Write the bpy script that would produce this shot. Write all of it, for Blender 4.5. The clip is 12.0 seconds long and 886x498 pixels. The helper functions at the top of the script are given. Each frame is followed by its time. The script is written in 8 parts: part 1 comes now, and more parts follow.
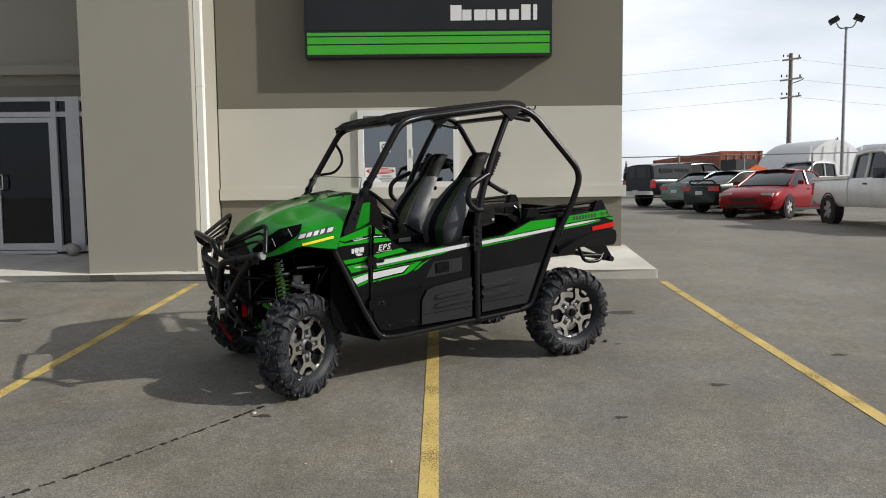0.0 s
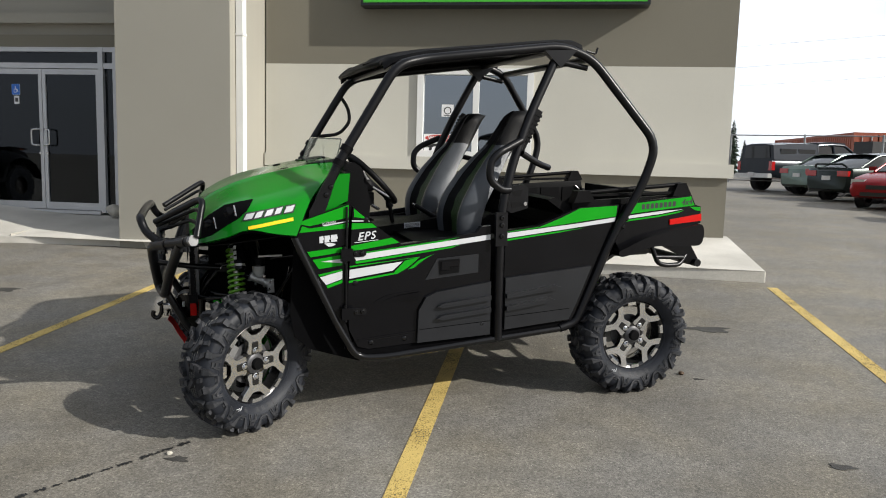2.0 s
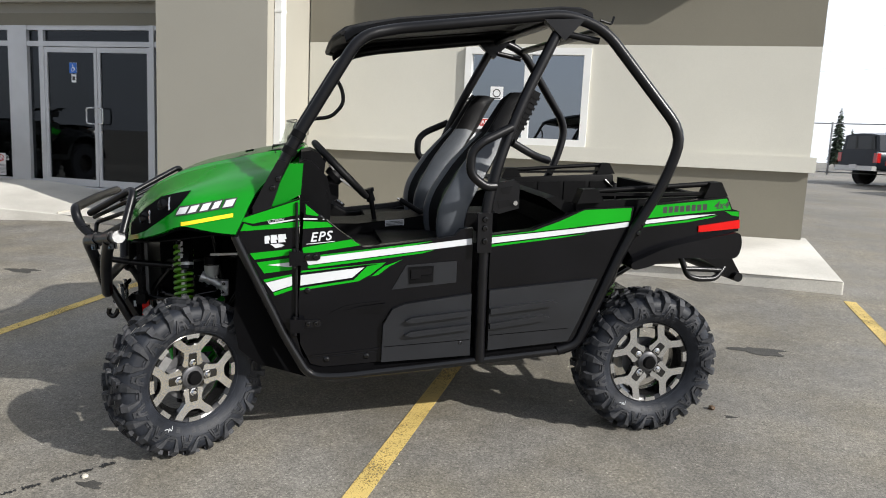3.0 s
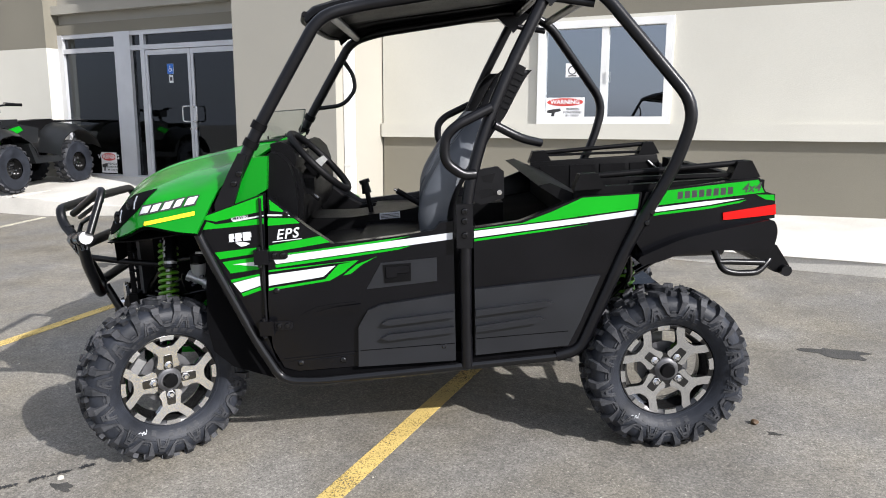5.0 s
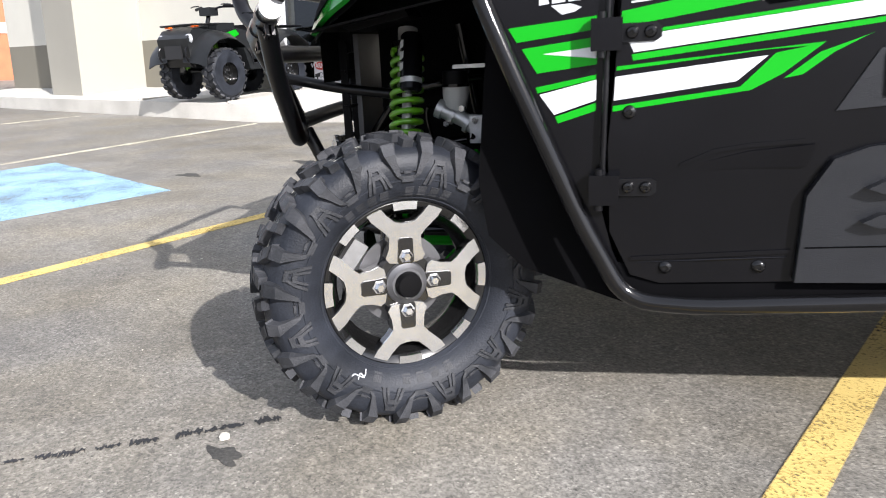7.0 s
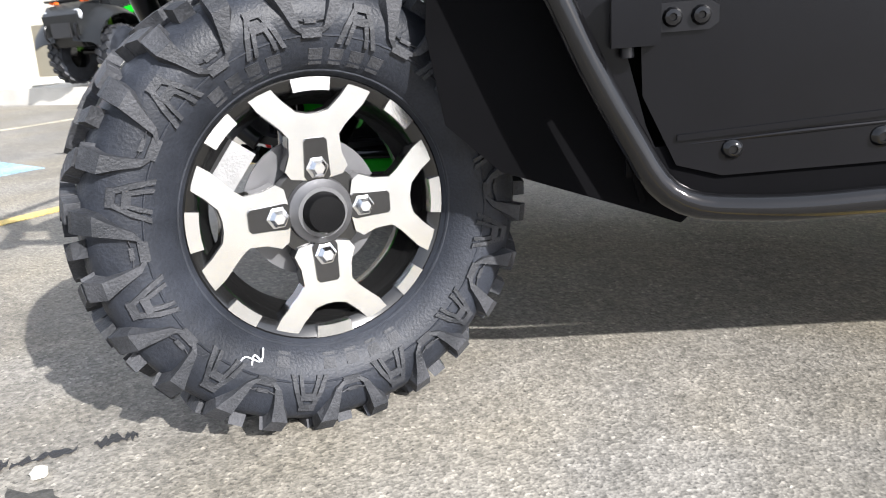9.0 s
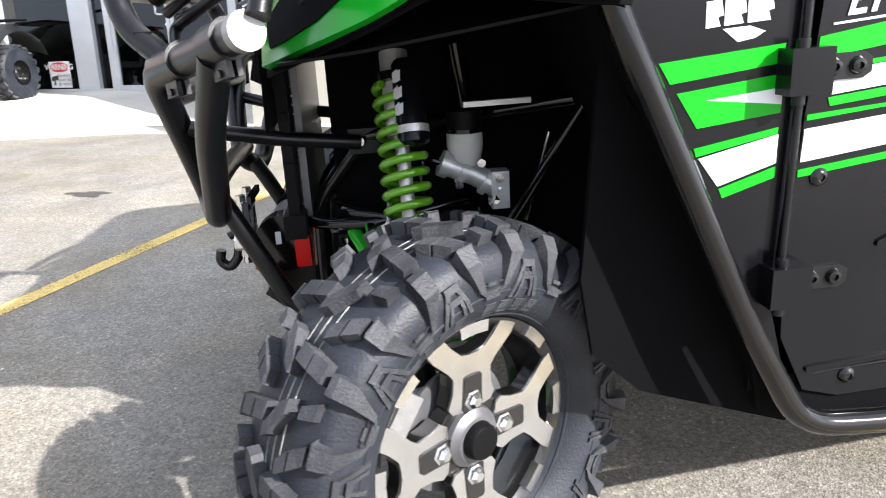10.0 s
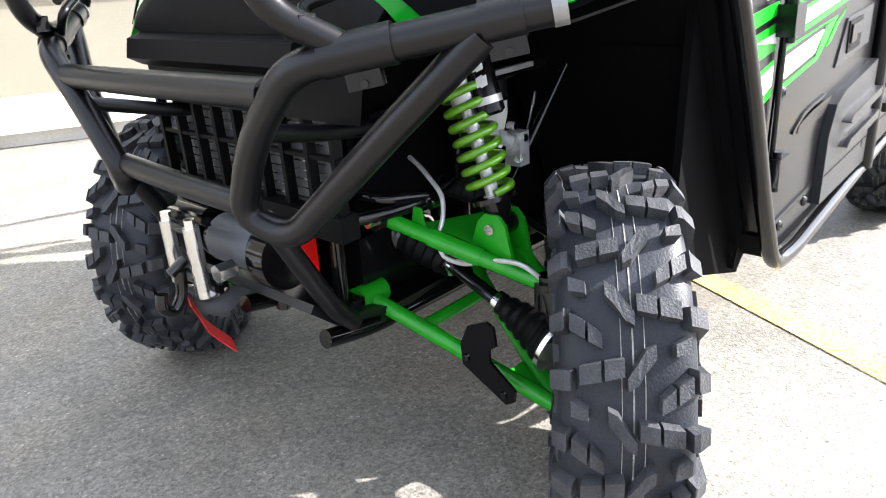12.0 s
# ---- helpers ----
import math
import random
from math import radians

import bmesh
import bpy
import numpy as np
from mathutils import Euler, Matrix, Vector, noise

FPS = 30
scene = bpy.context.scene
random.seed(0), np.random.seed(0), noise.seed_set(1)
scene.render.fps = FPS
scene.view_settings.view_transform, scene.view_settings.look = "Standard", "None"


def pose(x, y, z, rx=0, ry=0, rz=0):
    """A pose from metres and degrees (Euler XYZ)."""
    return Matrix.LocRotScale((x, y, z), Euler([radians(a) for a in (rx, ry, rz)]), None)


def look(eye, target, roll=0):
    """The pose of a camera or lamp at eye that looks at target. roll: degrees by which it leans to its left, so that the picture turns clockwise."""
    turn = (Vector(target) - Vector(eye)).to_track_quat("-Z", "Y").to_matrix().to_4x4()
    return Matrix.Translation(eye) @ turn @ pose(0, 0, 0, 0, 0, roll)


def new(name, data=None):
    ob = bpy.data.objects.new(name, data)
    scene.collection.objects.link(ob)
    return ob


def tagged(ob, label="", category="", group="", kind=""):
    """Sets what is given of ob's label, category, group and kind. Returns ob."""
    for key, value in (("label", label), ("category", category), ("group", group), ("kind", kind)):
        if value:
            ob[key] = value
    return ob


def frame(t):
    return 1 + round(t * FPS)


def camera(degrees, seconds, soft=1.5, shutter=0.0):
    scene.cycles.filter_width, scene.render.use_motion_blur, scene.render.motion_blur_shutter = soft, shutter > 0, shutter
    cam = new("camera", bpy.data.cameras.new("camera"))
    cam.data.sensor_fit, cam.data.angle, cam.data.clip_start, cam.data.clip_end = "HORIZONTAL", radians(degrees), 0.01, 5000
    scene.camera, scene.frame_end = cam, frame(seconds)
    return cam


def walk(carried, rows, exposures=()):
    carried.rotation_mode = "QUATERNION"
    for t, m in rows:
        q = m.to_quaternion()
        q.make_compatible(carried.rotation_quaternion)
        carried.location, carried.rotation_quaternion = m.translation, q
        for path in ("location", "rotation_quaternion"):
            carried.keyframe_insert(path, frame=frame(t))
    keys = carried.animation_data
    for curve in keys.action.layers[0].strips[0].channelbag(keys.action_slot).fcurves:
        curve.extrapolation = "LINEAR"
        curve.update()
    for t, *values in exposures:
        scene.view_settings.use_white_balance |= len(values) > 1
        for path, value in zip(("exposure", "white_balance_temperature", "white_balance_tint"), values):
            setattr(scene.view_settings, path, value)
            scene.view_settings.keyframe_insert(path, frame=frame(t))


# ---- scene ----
cam = camera(63.4, 12.0, soft=1.0, shutter=0.2)

# The lot rises gently towards the building: SITE lays its plane into the level world.
SITE = pose(0, 0, 0, 2.65, -0.57, 0)
PATH = [
    (0, (0.070, -0.132, 1.633), (0.077, 1.862, 1.478), -0.60),
    (0.5, (0.174, 0.119, 1.602), (0.124, 2.110, 1.414), -0.18),
    (1, (0.216, 0.563, 1.618), (0.216, 2.553, 1.419), 0.35),
    (1.5, (0.419, 0.956, 1.590), (0.256, 2.940, 1.392), -0.10),
    (2, (0.584, 1.365, 1.634), (0.310, 3.332, 1.400), 1.59),
    (2.5, (0.752, 1.759, 1.655), (0.428, 3.710, 1.362), 1.08),
    (3, (1.016, 2.066, 1.684), (0.514, 3.981, 1.397), 2.64),
    (5, (1.533, 2.575, 1.703), (0.706, 4.364, 1.365), 0.21),
    (5.5, (1.404, 2.746, 1.605), (0.592, 4.542, 1.264), 0.79),
    (6, (1.018, 3.021, 1.462), (0.193, 4.793, 1.039), 1.08),
    (6.5, (0.658, 3.342, 1.257), (-0.437, 4.963, 0.840), -0.81),
    (6.7, (0.499, 3.458, 1.192), (-0.710, 4.969, 0.687), 0.18),
    (8.3, (-0.077, 4.086, 0.737), (-1.437, 5.515, 0.412), -0.41),
    (8.5, (-0.059, 4.096, 0.755), (-1.380, 5.564, 0.441), -1.27),
    (9, (-0.083, 4.051, 0.798), (-1.187, 5.638, 0.286), -2.08),
    (9.5, (-0.249, 4.019, 1.068), (-1.124, 5.680, 0.379), -1.55),
    (10, (-0.539, 3.849, 1.190), (-1.226, 5.652, 0.661), -1.70),
    (10.5, (-0.804, 3.795, 1.204), (-1.179, 5.671, 0.622), -1.85),
    (11, (-1.128, 3.810, 1.211), (-1.186, 5.710, 0.589), -0.74),
    (11.5, (-1.416, 3.806, 1.221), (-1.090, 5.676, 0.589), -2.20),
    (12, (-1.645, 3.828, 1.243), (-0.984, 5.597, 0.585), -4.49),
]
EXPOSURES = [(0, 0.0, 6450, 10), (1.5, 0.18, 6400, 10), (3, 0.6, 6250, 11), (5, 0.98, 6050, 14), (5.5, 0.92, 6050, 14), (6.5, 1.28, 6050, 15), (8.4, 1.22, 6050, 14), (9, 1.68, 6050, 13), (9.5, 1.66, 6050, 13), (10, 2.05, 6100, 14), (11, 2.46, 6100, 14), (12, 2.66, 6100, 13)]
walk(cam, [(t, look(eye, target, roll)) for t, eye, target, roll in PATH], EXPOSURES)

# ---- light ----
SUN_FROM = Vector((1.6, -0.5, 1.0)).normalized()
world = bpy.data.worlds.new("world")
scene.world = world
world.use_nodes = True
wn = world.node_tree
sky = wn.nodes.new("ShaderNodeTexSky")
sky.sky_type = "NISHITA"
sky.sun_disc = False
sky.sun_elevation = math.asin(SUN_FROM.z)
sky.sun_rotation = math.atan2(SUN_FROM.x, SUN_FROM.y)
sky.dust_density, sky.air_density = 2.5, 1.0
# thin bright cloud over the clear sky, greyer towards the far side from the sun
def wnode(kind, **k):
    n = wn.nodes.new(kind)
    for key, v in k.items():
        n.inputs[int(key[1:])].default_value = v
    return n


geo = wn.nodes.new("ShaderNodeTexCoord")
stretch = wn.nodes.new("ShaderNodeMapping")
stretch.inputs["Scale"].default_value = (1, 1, 3.2)
wn.links.new(geo.outputs["Generated"], stretch.inputs[0])
cloud = wn.nodes.new("ShaderNodeTexNoise")
cloud.inputs["Scale"].default_value, cloud.inputs["Detail"].default_value = 2.2, 7
wn.links.new(stretch.outputs[0], cloud.inputs["Vector"])
cover = wnode("ShaderNodeMapRange", _1=0.34, _2=0.62, _3=0.55, _4=1.0)
wn.links.new(cloud.outputs[0], cover.inputs[0])
facing = wn.nodes.new("ShaderNodeVectorMath")
facing.operation = "DOT_PRODUCT"
facing.inputs[1].default_value = (0.45, 0.75, 0.25)
wn.links.new(geo.outputs["Generated"], facing.inputs[0])
bright = wnode("ShaderNodeMapRange", _1=-0.7, _2=0.7, _3=0.42, _4=1.12)
wn.links.new(facing.outputs["Value"], bright.inputs[0])
# the cloud is thinner and greyer overhead
height = wn.nodes.new("ShaderNodeSeparateXYZ")
wn.links.new(geo.outputs["Generated"], height.inputs[0])
zenith = wnode("ShaderNodeMapRange", _1=0.15, _2=0.75, _3=1.0, _4=0.62)
wn.links.new(height.outputs[2], zenith.inputs[0])
total = wn.nodes.new("ShaderNodeMath")
total.operation = "MULTIPLY"
wn.links.new(bright.outputs[0], total.inputs[0])
wn.links.new(zenith.outputs[0], total.inputs[1])
white = wn.nodes.new("ShaderNodeVectorMath")
white.operation = "SCALE"
white.inputs[0].default_value = (0.93, 0.97, 1.03)
wn.links.new(total.outputs[0], white.inputs["Scale"])
dim = wn.nodes.new("ShaderNodeVectorMath")
dim.operation = "SCALE"
dim.inputs["Scale"].default_value = 0.10
wn.links.new(sky.outputs[0], dim.inputs[0])
blend = wn.nodes.new("ShaderNodeMix")
blend.data_type = "RGBA"
wn.links.new(cover.outputs[0], blend.inputs[0])
wn.links.new(dim.outputs[0], blend.inputs[6])
wn.links.new(white.outputs[0], blend.inputs[7])
wn.links.new(blend.outputs[2], wn.nodes["Background"].inputs[0])
wn.nodes["Background"].inputs[1].default_value = 1.0
sun = new("sun", bpy.data.lights.new("sun", "SUN"))
sun.data.energy, sun.data.angle, sun.data.color = 3.9, radians(0.6), (1.0, 0.95, 0.86)
sun.matrix_world = look(SUN_FROM * 30, (0, 0, 0))

# ---- helpers of the scene ----
def part(name, bm, material, parent=None, label="", smooth=True, bevel=0.0, segments=2):
    """One mesh object from a bmesh, under a thing or a part."""
    if bevel:
        sharp = [e for e in bm.edges if len(e.link_faces) == 2 and e.calc_face_angle(0) > 0.5]
        bmesh.ops.bevel(bm, geom=sharp, offset=bevel, segments=segments, profile=0.6, affect="EDGES", clamp_overlap=True)
    me = bpy.data.meshes.new(name)
    bmesh.ops.recalc_face_normals(bm, faces=bm.faces)
    bm.to_mesh(me)
    bm.free()
    if smooth:
        me.polygons.foreach_set("use_smooth", [True] * len(me.polygons))
        me.set_sharp_from_angle(angle=radians(38))
    for m in (material if isinstance(material, (list, tuple)) else [material]):
        me.materials.append(m)
    ob = new(name, me)
    if parent:
        ob.parent = parent
    if label:
        ob["label"] = label
    return ob


def share(name, ob, parent, m=None):
    """Another object on the mesh of ob."""
    o = new(name, ob.data)
    o.parent = parent
    if m is not None:
        o.matrix_basis = m
    return o


def thing(name, m, label, category, group="", kind=""):
    ob = new(name)
    ob.empty_display_size = 0.2
    ob.matrix_world = m
    return tagged(ob, label, category, group, kind)


def add_box(bm, lo, hi, m=None):
    v = [bm.verts.new((x, y, z)) for x in (lo[0], hi[0]) for y in (lo[1], hi[1]) for z in (lo[2], hi[2])]
    if m is not None:
        for q in v:
            q.co = m @ q.co
    for f in ((0, 1, 3, 2), (4, 6, 7, 5), (0, 4, 5, 1), (2, 3, 7, 6), (0, 2, 6, 4), (1, 5, 7, 3)):
        bm.faces.new([v[i] for i in f])
    return bm


def box(lo, hi, m=None):
    return add_box(bmesh.new(), lo, hi, m)


def add_prism(bm, poly, a, b, plane="xz"):
    """A polygon drawn in a plane and given depth from a to b along the third axis."""
    def put(p, d):
        return {"xz": (p[0], d, p[1]), "xy": (p[0], p[1], d), "yz": (d, p[0], p[1])}[plane]
    lo = [bm.verts.new(put(p, a)) for p in poly]
    hi = [bm.verts.new(put(p, b)) for p in poly]
    n = len(poly)
    bm.faces.new(lo)
    bm.faces.new(hi[::-1])
    for i in range(n):
        bm.faces.new((lo[i], hi[i], hi[(i + 1) % n], lo[(i + 1) % n]))
    return bm


def prism(poly, a, b, plane="xz"):
    return add_prism(bmesh.new(), poly, a, b, plane)


def rounded(points, radius, steps=5, closed=False):
    """A polyline with its corners rounded."""
    pts = [Vector(p) for p in points]
    out, n = [], len(pts)
    for i, p in enumerate(pts):
        if not closed and i in (0, n - 1):
            out.append(p)
            continue
        a, b = pts[(i - 1) % n] - p, pts[(i + 1) % n] - p
        r = min(radius, a.length * 0.45, b.length * 0.45)
        p0, p1 = p + a.normalized() * r, p + b.normalized() * r
        for k in range(steps + 1):
            t = k / steps
            out.append(p0 * (1 - t) ** 2 + p * 2 * t * (1 - t) + p1 * t * t)
    return out


def add_tube(bm, points, r, bend=0.06, sides=12, closed=False, caps=True, steps=5):
    """A round tube along a polyline with bent corners. r may be a list, one for each point when bend is 0."""
    pts = rounded(points, bend, steps, closed) if bend else [Vector(p) for p in points]
    n, rings, up = len(pts), [], None
    for i, p in enumerate(pts):
        d = (pts[(i + 1) % n] - pts[i - 1]) if closed or 0 < i < n - 1 else (pts[1] - pts[0] if i == 0 else pts[-1] - pts[-2])
        d.normalize()
        if up is None:
            up = Vector((0, 0, 1)) if abs(d.z) < 0.9 else Vector((1, 0, 0))
        u = (up - d * up.dot(d)).normalized()
        w, up = d.cross(u), u
        q = r[i] if isinstance(r, (list, tuple)) else r
        rings.append([bm.verts.new(p + (u * math.cos(a) + w * math.sin(a)) * q) for a in (math.tau * k / sides for k in range(sides))])
    for i in range(n if closed else n - 1):
        a, b = rings[i], rings[(i + 1) % n]
        for k in range(sides):
            bm.faces.new((a[k], a[(k + 1) % sides], b[(k + 1) % sides], b[k]))
    if caps and not closed:
        bm.faces.new(rings[0][::-1])
        bm.faces.new(rings[-1])
    return bm


def tube(points, r, bend=0.06, sides=12, closed=False, caps=True, steps=5):
    return add_tube(bmesh.new(), points, r, bend, sides, closed, caps, steps)


def add_lathe(bm, profile, m=None, steps=48, closed=False):
    """Turns a profile of (radius, along) round the y axis."""
    rings = []
    for k in range(steps):
        a = math.tau * k / steps
        ring = [bm.verts.new((r * math.cos(a), y, r * math.sin(a))) for r, y in profile]
        if m is not None:
            for v in ring:
                v.co = m @ v.co
        rings.append(ring)
    n = len(profile)
    for k in range(steps):
        a, b = rings[k], rings[(k + 1) % steps]
        for i in range(n if closed else n - 1):
            j = (i + 1) % n
            bm.faces.new((a[i], a[j], b[j], b[i]))
    return bm


def lathe(profile, m=None, steps=48, closed=False):
    return add_lathe(bmesh.new(), profile, m, steps, closed)


def add_rod(bm, a, b, r, sides=12, r2=None):
    return add_tube(bm, [a, b], [r, r2 or r], 0, sides)


def rod(a, b, r, sides=12, r2=None):
    return add_rod(bmesh.new(), a, b, r, sides, r2)


def grid_mesh(bm, rows, wrap=False):
    """Quads between rows of points."""
    vs = [[bm.verts.new(p) for p in row] for row in rows]
    for a, b in zip(vs, vs[1:]):
        for i in range(len(a) - 1):
            bm.faces.new((a[i], a[i + 1], b[i + 1], b[i]))
    return bm


def thicken(bm, depth):
    """Gives an open sheet its thickness."""
    bmesh.ops.recalc_face_normals(bm, faces=bm.faces)
    bmesh.ops.solidify(bm, geom=bm.faces[:], thickness=depth)
    return bm


def letters(text, size, m, depth=0.002, shear=0.0, bold=0.0, space=1.0, align="CENTER"):
    """A word in the built-in font as a bmesh, at the pose m (the font's x along the line, y up)."""
    cu = bpy.data.curves.new("word", "FONT")
    cu.body, cu.size, cu.extrude, cu.shear, cu.offset, cu.space_character = text, size, depth, shear, bold, space
    cu.align_x, cu.align_y, cu.resolution_u = align, "CENTER", 3
    ob = bpy.data.objects.new("word", cu)
    scene.collection.objects.link(ob)
    me = bpy.data.meshes.new_from_object(ob)
    bm = bmesh.new()
    bm.from_mesh(me)
    bm.transform(m)
    bpy.data.objects.remove(ob)
    bpy.data.curves.remove(cu)
    bpy.data.meshes.remove(me)
    return bm


# ---- materials ----
def material(name, colour, rough=0.5, metal=0.0, vary=0.12, scale=8.0, bump=0.0, bump_scale=120.0, tint=None, coat=0.0,
             fine=0.0, per_object=0.0, spec=0.5, mottle=0.0):
    """A surface with variation at two scales, uneven gloss and fine relief."""
    m = bpy.data.materials.new(name)
    m.use_nodes = True
    t = m.node_tree
    n, link = t.nodes, t.links.new
    b = n["Principled BSDF"]
    co = n.new("ShaderNodeTexCoord").outputs["Object"]
    big = n.new("ShaderNodeTexNoise")
    big.inputs["Scale"].default_value, big.inputs["Detail"].default_value = scale, 5
    link(co, big.inputs["Vector"])
    small = n.new("ShaderNodeTexNoise")
    small.inputs["Scale"].default_value, small.inputs["Detail"].default_value = bump_scale, 3
    link(co, small.inputs["Vector"])
    ramp = n.new("ShaderNodeValToRGB")
    c0 = [max(0.0, c * (1 - vary)) for c in colour]
    c1 = [min(1.0, c * (1 + vary)) for c in (tint or colour)]
    ramp.color_ramp.elements[0].color, ramp.color_ramp.elements[1].color = (*c0, 1), (*c1, 1)
    ramp.color_ramp.elements[0].position, ramp.color_ramp.elements[1].position = 0.3, 0.7
    link(big.outputs[0], ramp.inputs[0])
    out = ramp.outputs[0]
    if fine:
        mix = n.new("ShaderNodeMix")
        mix.data_type, mix.blend_type = "RGBA", "MULTIPLY"
        mix.inputs[0].default_value = 1.0
        r2 = n.new("ShaderNodeMapRange")
        r2.inputs[1].default_value, r2.inputs[2].default_value = 0.3, 0.7
        r2.inputs[3].default_value, r2.inputs[4].default_value = 1 - fine, 1 + fine
        link(small.outputs[0], r2.inputs[0])
        comb = n.new("ShaderNodeCombineColor")
        for i in range(3):
            link(r2.outputs[0], comb.inputs[i])
        link(out, mix.inputs[6])
        link(comb.outputs[0], mix.inputs[7])
        out = mix.outputs[2]
    if per_object:
        info = n.new("ShaderNodeObjectInfo")
        hsv = n.new("ShaderNodeHueSaturation")
        r3 = n.new("ShaderNodeMapRange")
        r3.inputs[3].default_value, r3.inputs[4].default_value = 1 - per_object, 1 + per_object
        link(info.outputs["Random"], r3.inputs[0])
        link(r3.outputs[0], hsv.inputs["Value"])
        link(out, hsv.inputs["Color"])
        out = hsv.outputs[0]
    link(out, b.inputs["Base Color"])
    rr = n.new("ShaderNodeMapRange")
    rr.inputs[3].default_value, rr.inputs[4].default_value = max(0.02, rough * 0.85), min(1.0, rough * 1.15)
    link(big.outputs[0], rr.inputs[0])
    link(rr.outputs[0], b.inputs["Roughness"])
    b.inputs["Metallic"].default_value = metal
    b.inputs["Specular IOR Level"].default_value = spec
    b.inputs["Coat Weight"].default_value = coat
    b.inputs["Coat Roughness"].default_value = 0.05
    if bump:
        bn = n.new("ShaderNodeBump")
        bn.inputs["Strength"].default_value, bn.inputs["Distance"].default_value = min(1.0, bump), 0.004
        link(small.outputs[0], bn.inputs["Height"])
        link(bn.outputs[0], b.inputs["Normal"])
    return m


def glass(name, colour=(0.9, 0.95, 0.93), clear=0.75, rough=0.02, base=0.06, top=0.9):
    """A thin pane: most light passes, the rest is mirrored, more at a slant."""
    m = bpy.data.materials.new(name)
    m.use_nodes = True
    n, link = m.node_tree.nodes, m.node_tree.links.new
    tr = n.new("ShaderNodeBsdfTransparent")
    tr.inputs[0].default_value = (*[c * clear for c in colour], 1)
    gl = n.new("ShaderNodeBsdfGlossy")
    gl.inputs[0].default_value, gl.inputs[1].default_value = (0.86, 0.92, 1, 1), rough
    lw = n.new("ShaderNodeLayerWeight")
    lw.inputs[0].default_value = 0.5
    pw = n.new("ShaderNodeMath")
    pw.operation = "POWER"
    pw.inputs[1].default_value = 4.0
    link(lw.outputs["Facing"], pw.inputs[0])
    rg = n.new("ShaderNodeMapRange")
    rg.inputs[3].default_value, rg.inputs[4].default_value = base, top
    link(pw.outputs[0], rg.inputs[0])
    mix = n.new("ShaderNodeMixShader")
    link(rg.outputs[0], mix.inputs[0])
    link(tr.outputs[0], mix.inputs[1])
    link(gl.outputs[0], mix.inputs[2])
    link(mix.outputs[0], n["Material Output"].inputs[0])
    return m


GREEN = material("candy_green_paint", (0.006, 0.195, 0.009), 0.14, 0.0, 0.06, 3, tint=(0.006, 0.20, 0.010), spec=0.22)
LIME = material("bright_green_decal", (0.007, 0.29, 0.008), 0.3, 0, 0.05, 4, spec=0.2)
WHITE_DECAL = material("white_decal", (0.56, 0.58, 0.60), 0.3, 0, 0.04, 6, spec=0.3)
GREY_DECAL = material("dark_grey_decal", (0.03, 0.03, 0.032), 0.35, 0, 0.1, 6)
BLACK_GLOSS = material("gloss_black_panel", (0.0035, 0.0035, 0.0045), 0.22, 0, 0.2, 5, 0.03, 60, spec=0.23)
BLACK_PLASTIC = material("black_moulded_plastic", (0.003, 0.003, 0.0034), 0.5, 0, 0.25, 6, 0.15, 400, spec=0.10)
# darker, duller copy of the black plastic: deep shade put into the colour
SHADE_BLACK = material("shade_black_inside", (0.0025, 0.0025, 0.003), 0.8, 0, 0.25, 6, spec=0.05)
GREY_PLASTIC = material("charcoal_textured_plastic", (0.010, 0.011, 0.0135), 0.34, 0, 0.15, 6, 0.2, 500, spec=0.45)
CAGE = material("black_powder_coat", (0.003, 0.003, 0.004), 0.32, 0, 0.2, 12, 0.06, 500, spec=0.32)
FRAME_BLACK = material("satin_black_steel", (0.004, 0.004, 0.0045), 0.10, 0.0, 0.2, 10, 0.02, 300, spec=0.42)
RUBBER = material("tyre_rubber", (0.010, 0.0118, 0.016), 0.5, 0, 0.25, 9, 0.25, 220, tint=(0.018, 0.0205, 0.027), fine=0.2, spec=0.27)
LUG = material("tread_rubber", (0.019, 0.021, 0.025), 0.58, 0, 0.3, 14, 0.4, 260, tint=(0.038, 0.039, 0.043), fine=0.25, spec=0.30)
RIM_BLACK = material("gloss_black_alloy", (0.008, 0.008, 0.008), 0.22, 0.2, 0.2, 10, coat=0.5)
CHALKY = material("pale_mould_line", (0.20, 0.20, 0.18), 0.8, 0, 0.4, 30, fine=0.4)
CALLIPER = material("cast_grey_alloy", (0.25, 0.25, 0.25), 0.4, 0.6, 0.15, 30, 0.2, 300)
DISC = material("dull_steel_disc", (0.12, 0.12, 0.125), 0.45, 0.6, 0.15, 20)
MACHINED = material("machined_aluminium", (0.61, 0.61, 0.605), 0.20, 0.96, 0.06, 20, 0.06, 600)
CHROME = material("bright_zinc_steel", (0.7, 0.7, 0.7), 0.18, 1.0, 0.08, 30)
CUP = material("milky_plastic", (0.45, 0.45, 0.42), 0.4, 0, 0.08, 12, spec=0.3)
ALLOY = material("cast_aluminium", (0.55, 0.55, 0.54), 0.38, 0.6, 0.15, 30, 0.2, 300)
SPRING = material("lime_spring_paint", (0.10, 0.30, 0.01), 0.3, 0.1, 0.15, 12, coat=0.5)
ARM_GREEN = material("green_powder_coat", (0.012, 0.27, 0.008), 0.25, 0, 0.12, 12, 0.1, 300, spec=0.4)
YELLOW_DECAL = material("yellow_decal", (0.85, 0.62, 0.01), 0.4, 0, 0.03, 8)
RED_PLASTIC = material("red_reflector", (0.55, 0.006, 0.004), 0.25, 0, 0.05, 10, spec=0.25)
RED_STRAP = material("red_webbing", (0.52, 0.008, 0.008), 0.7, 0, 0.15, 30, 0.4, 700)
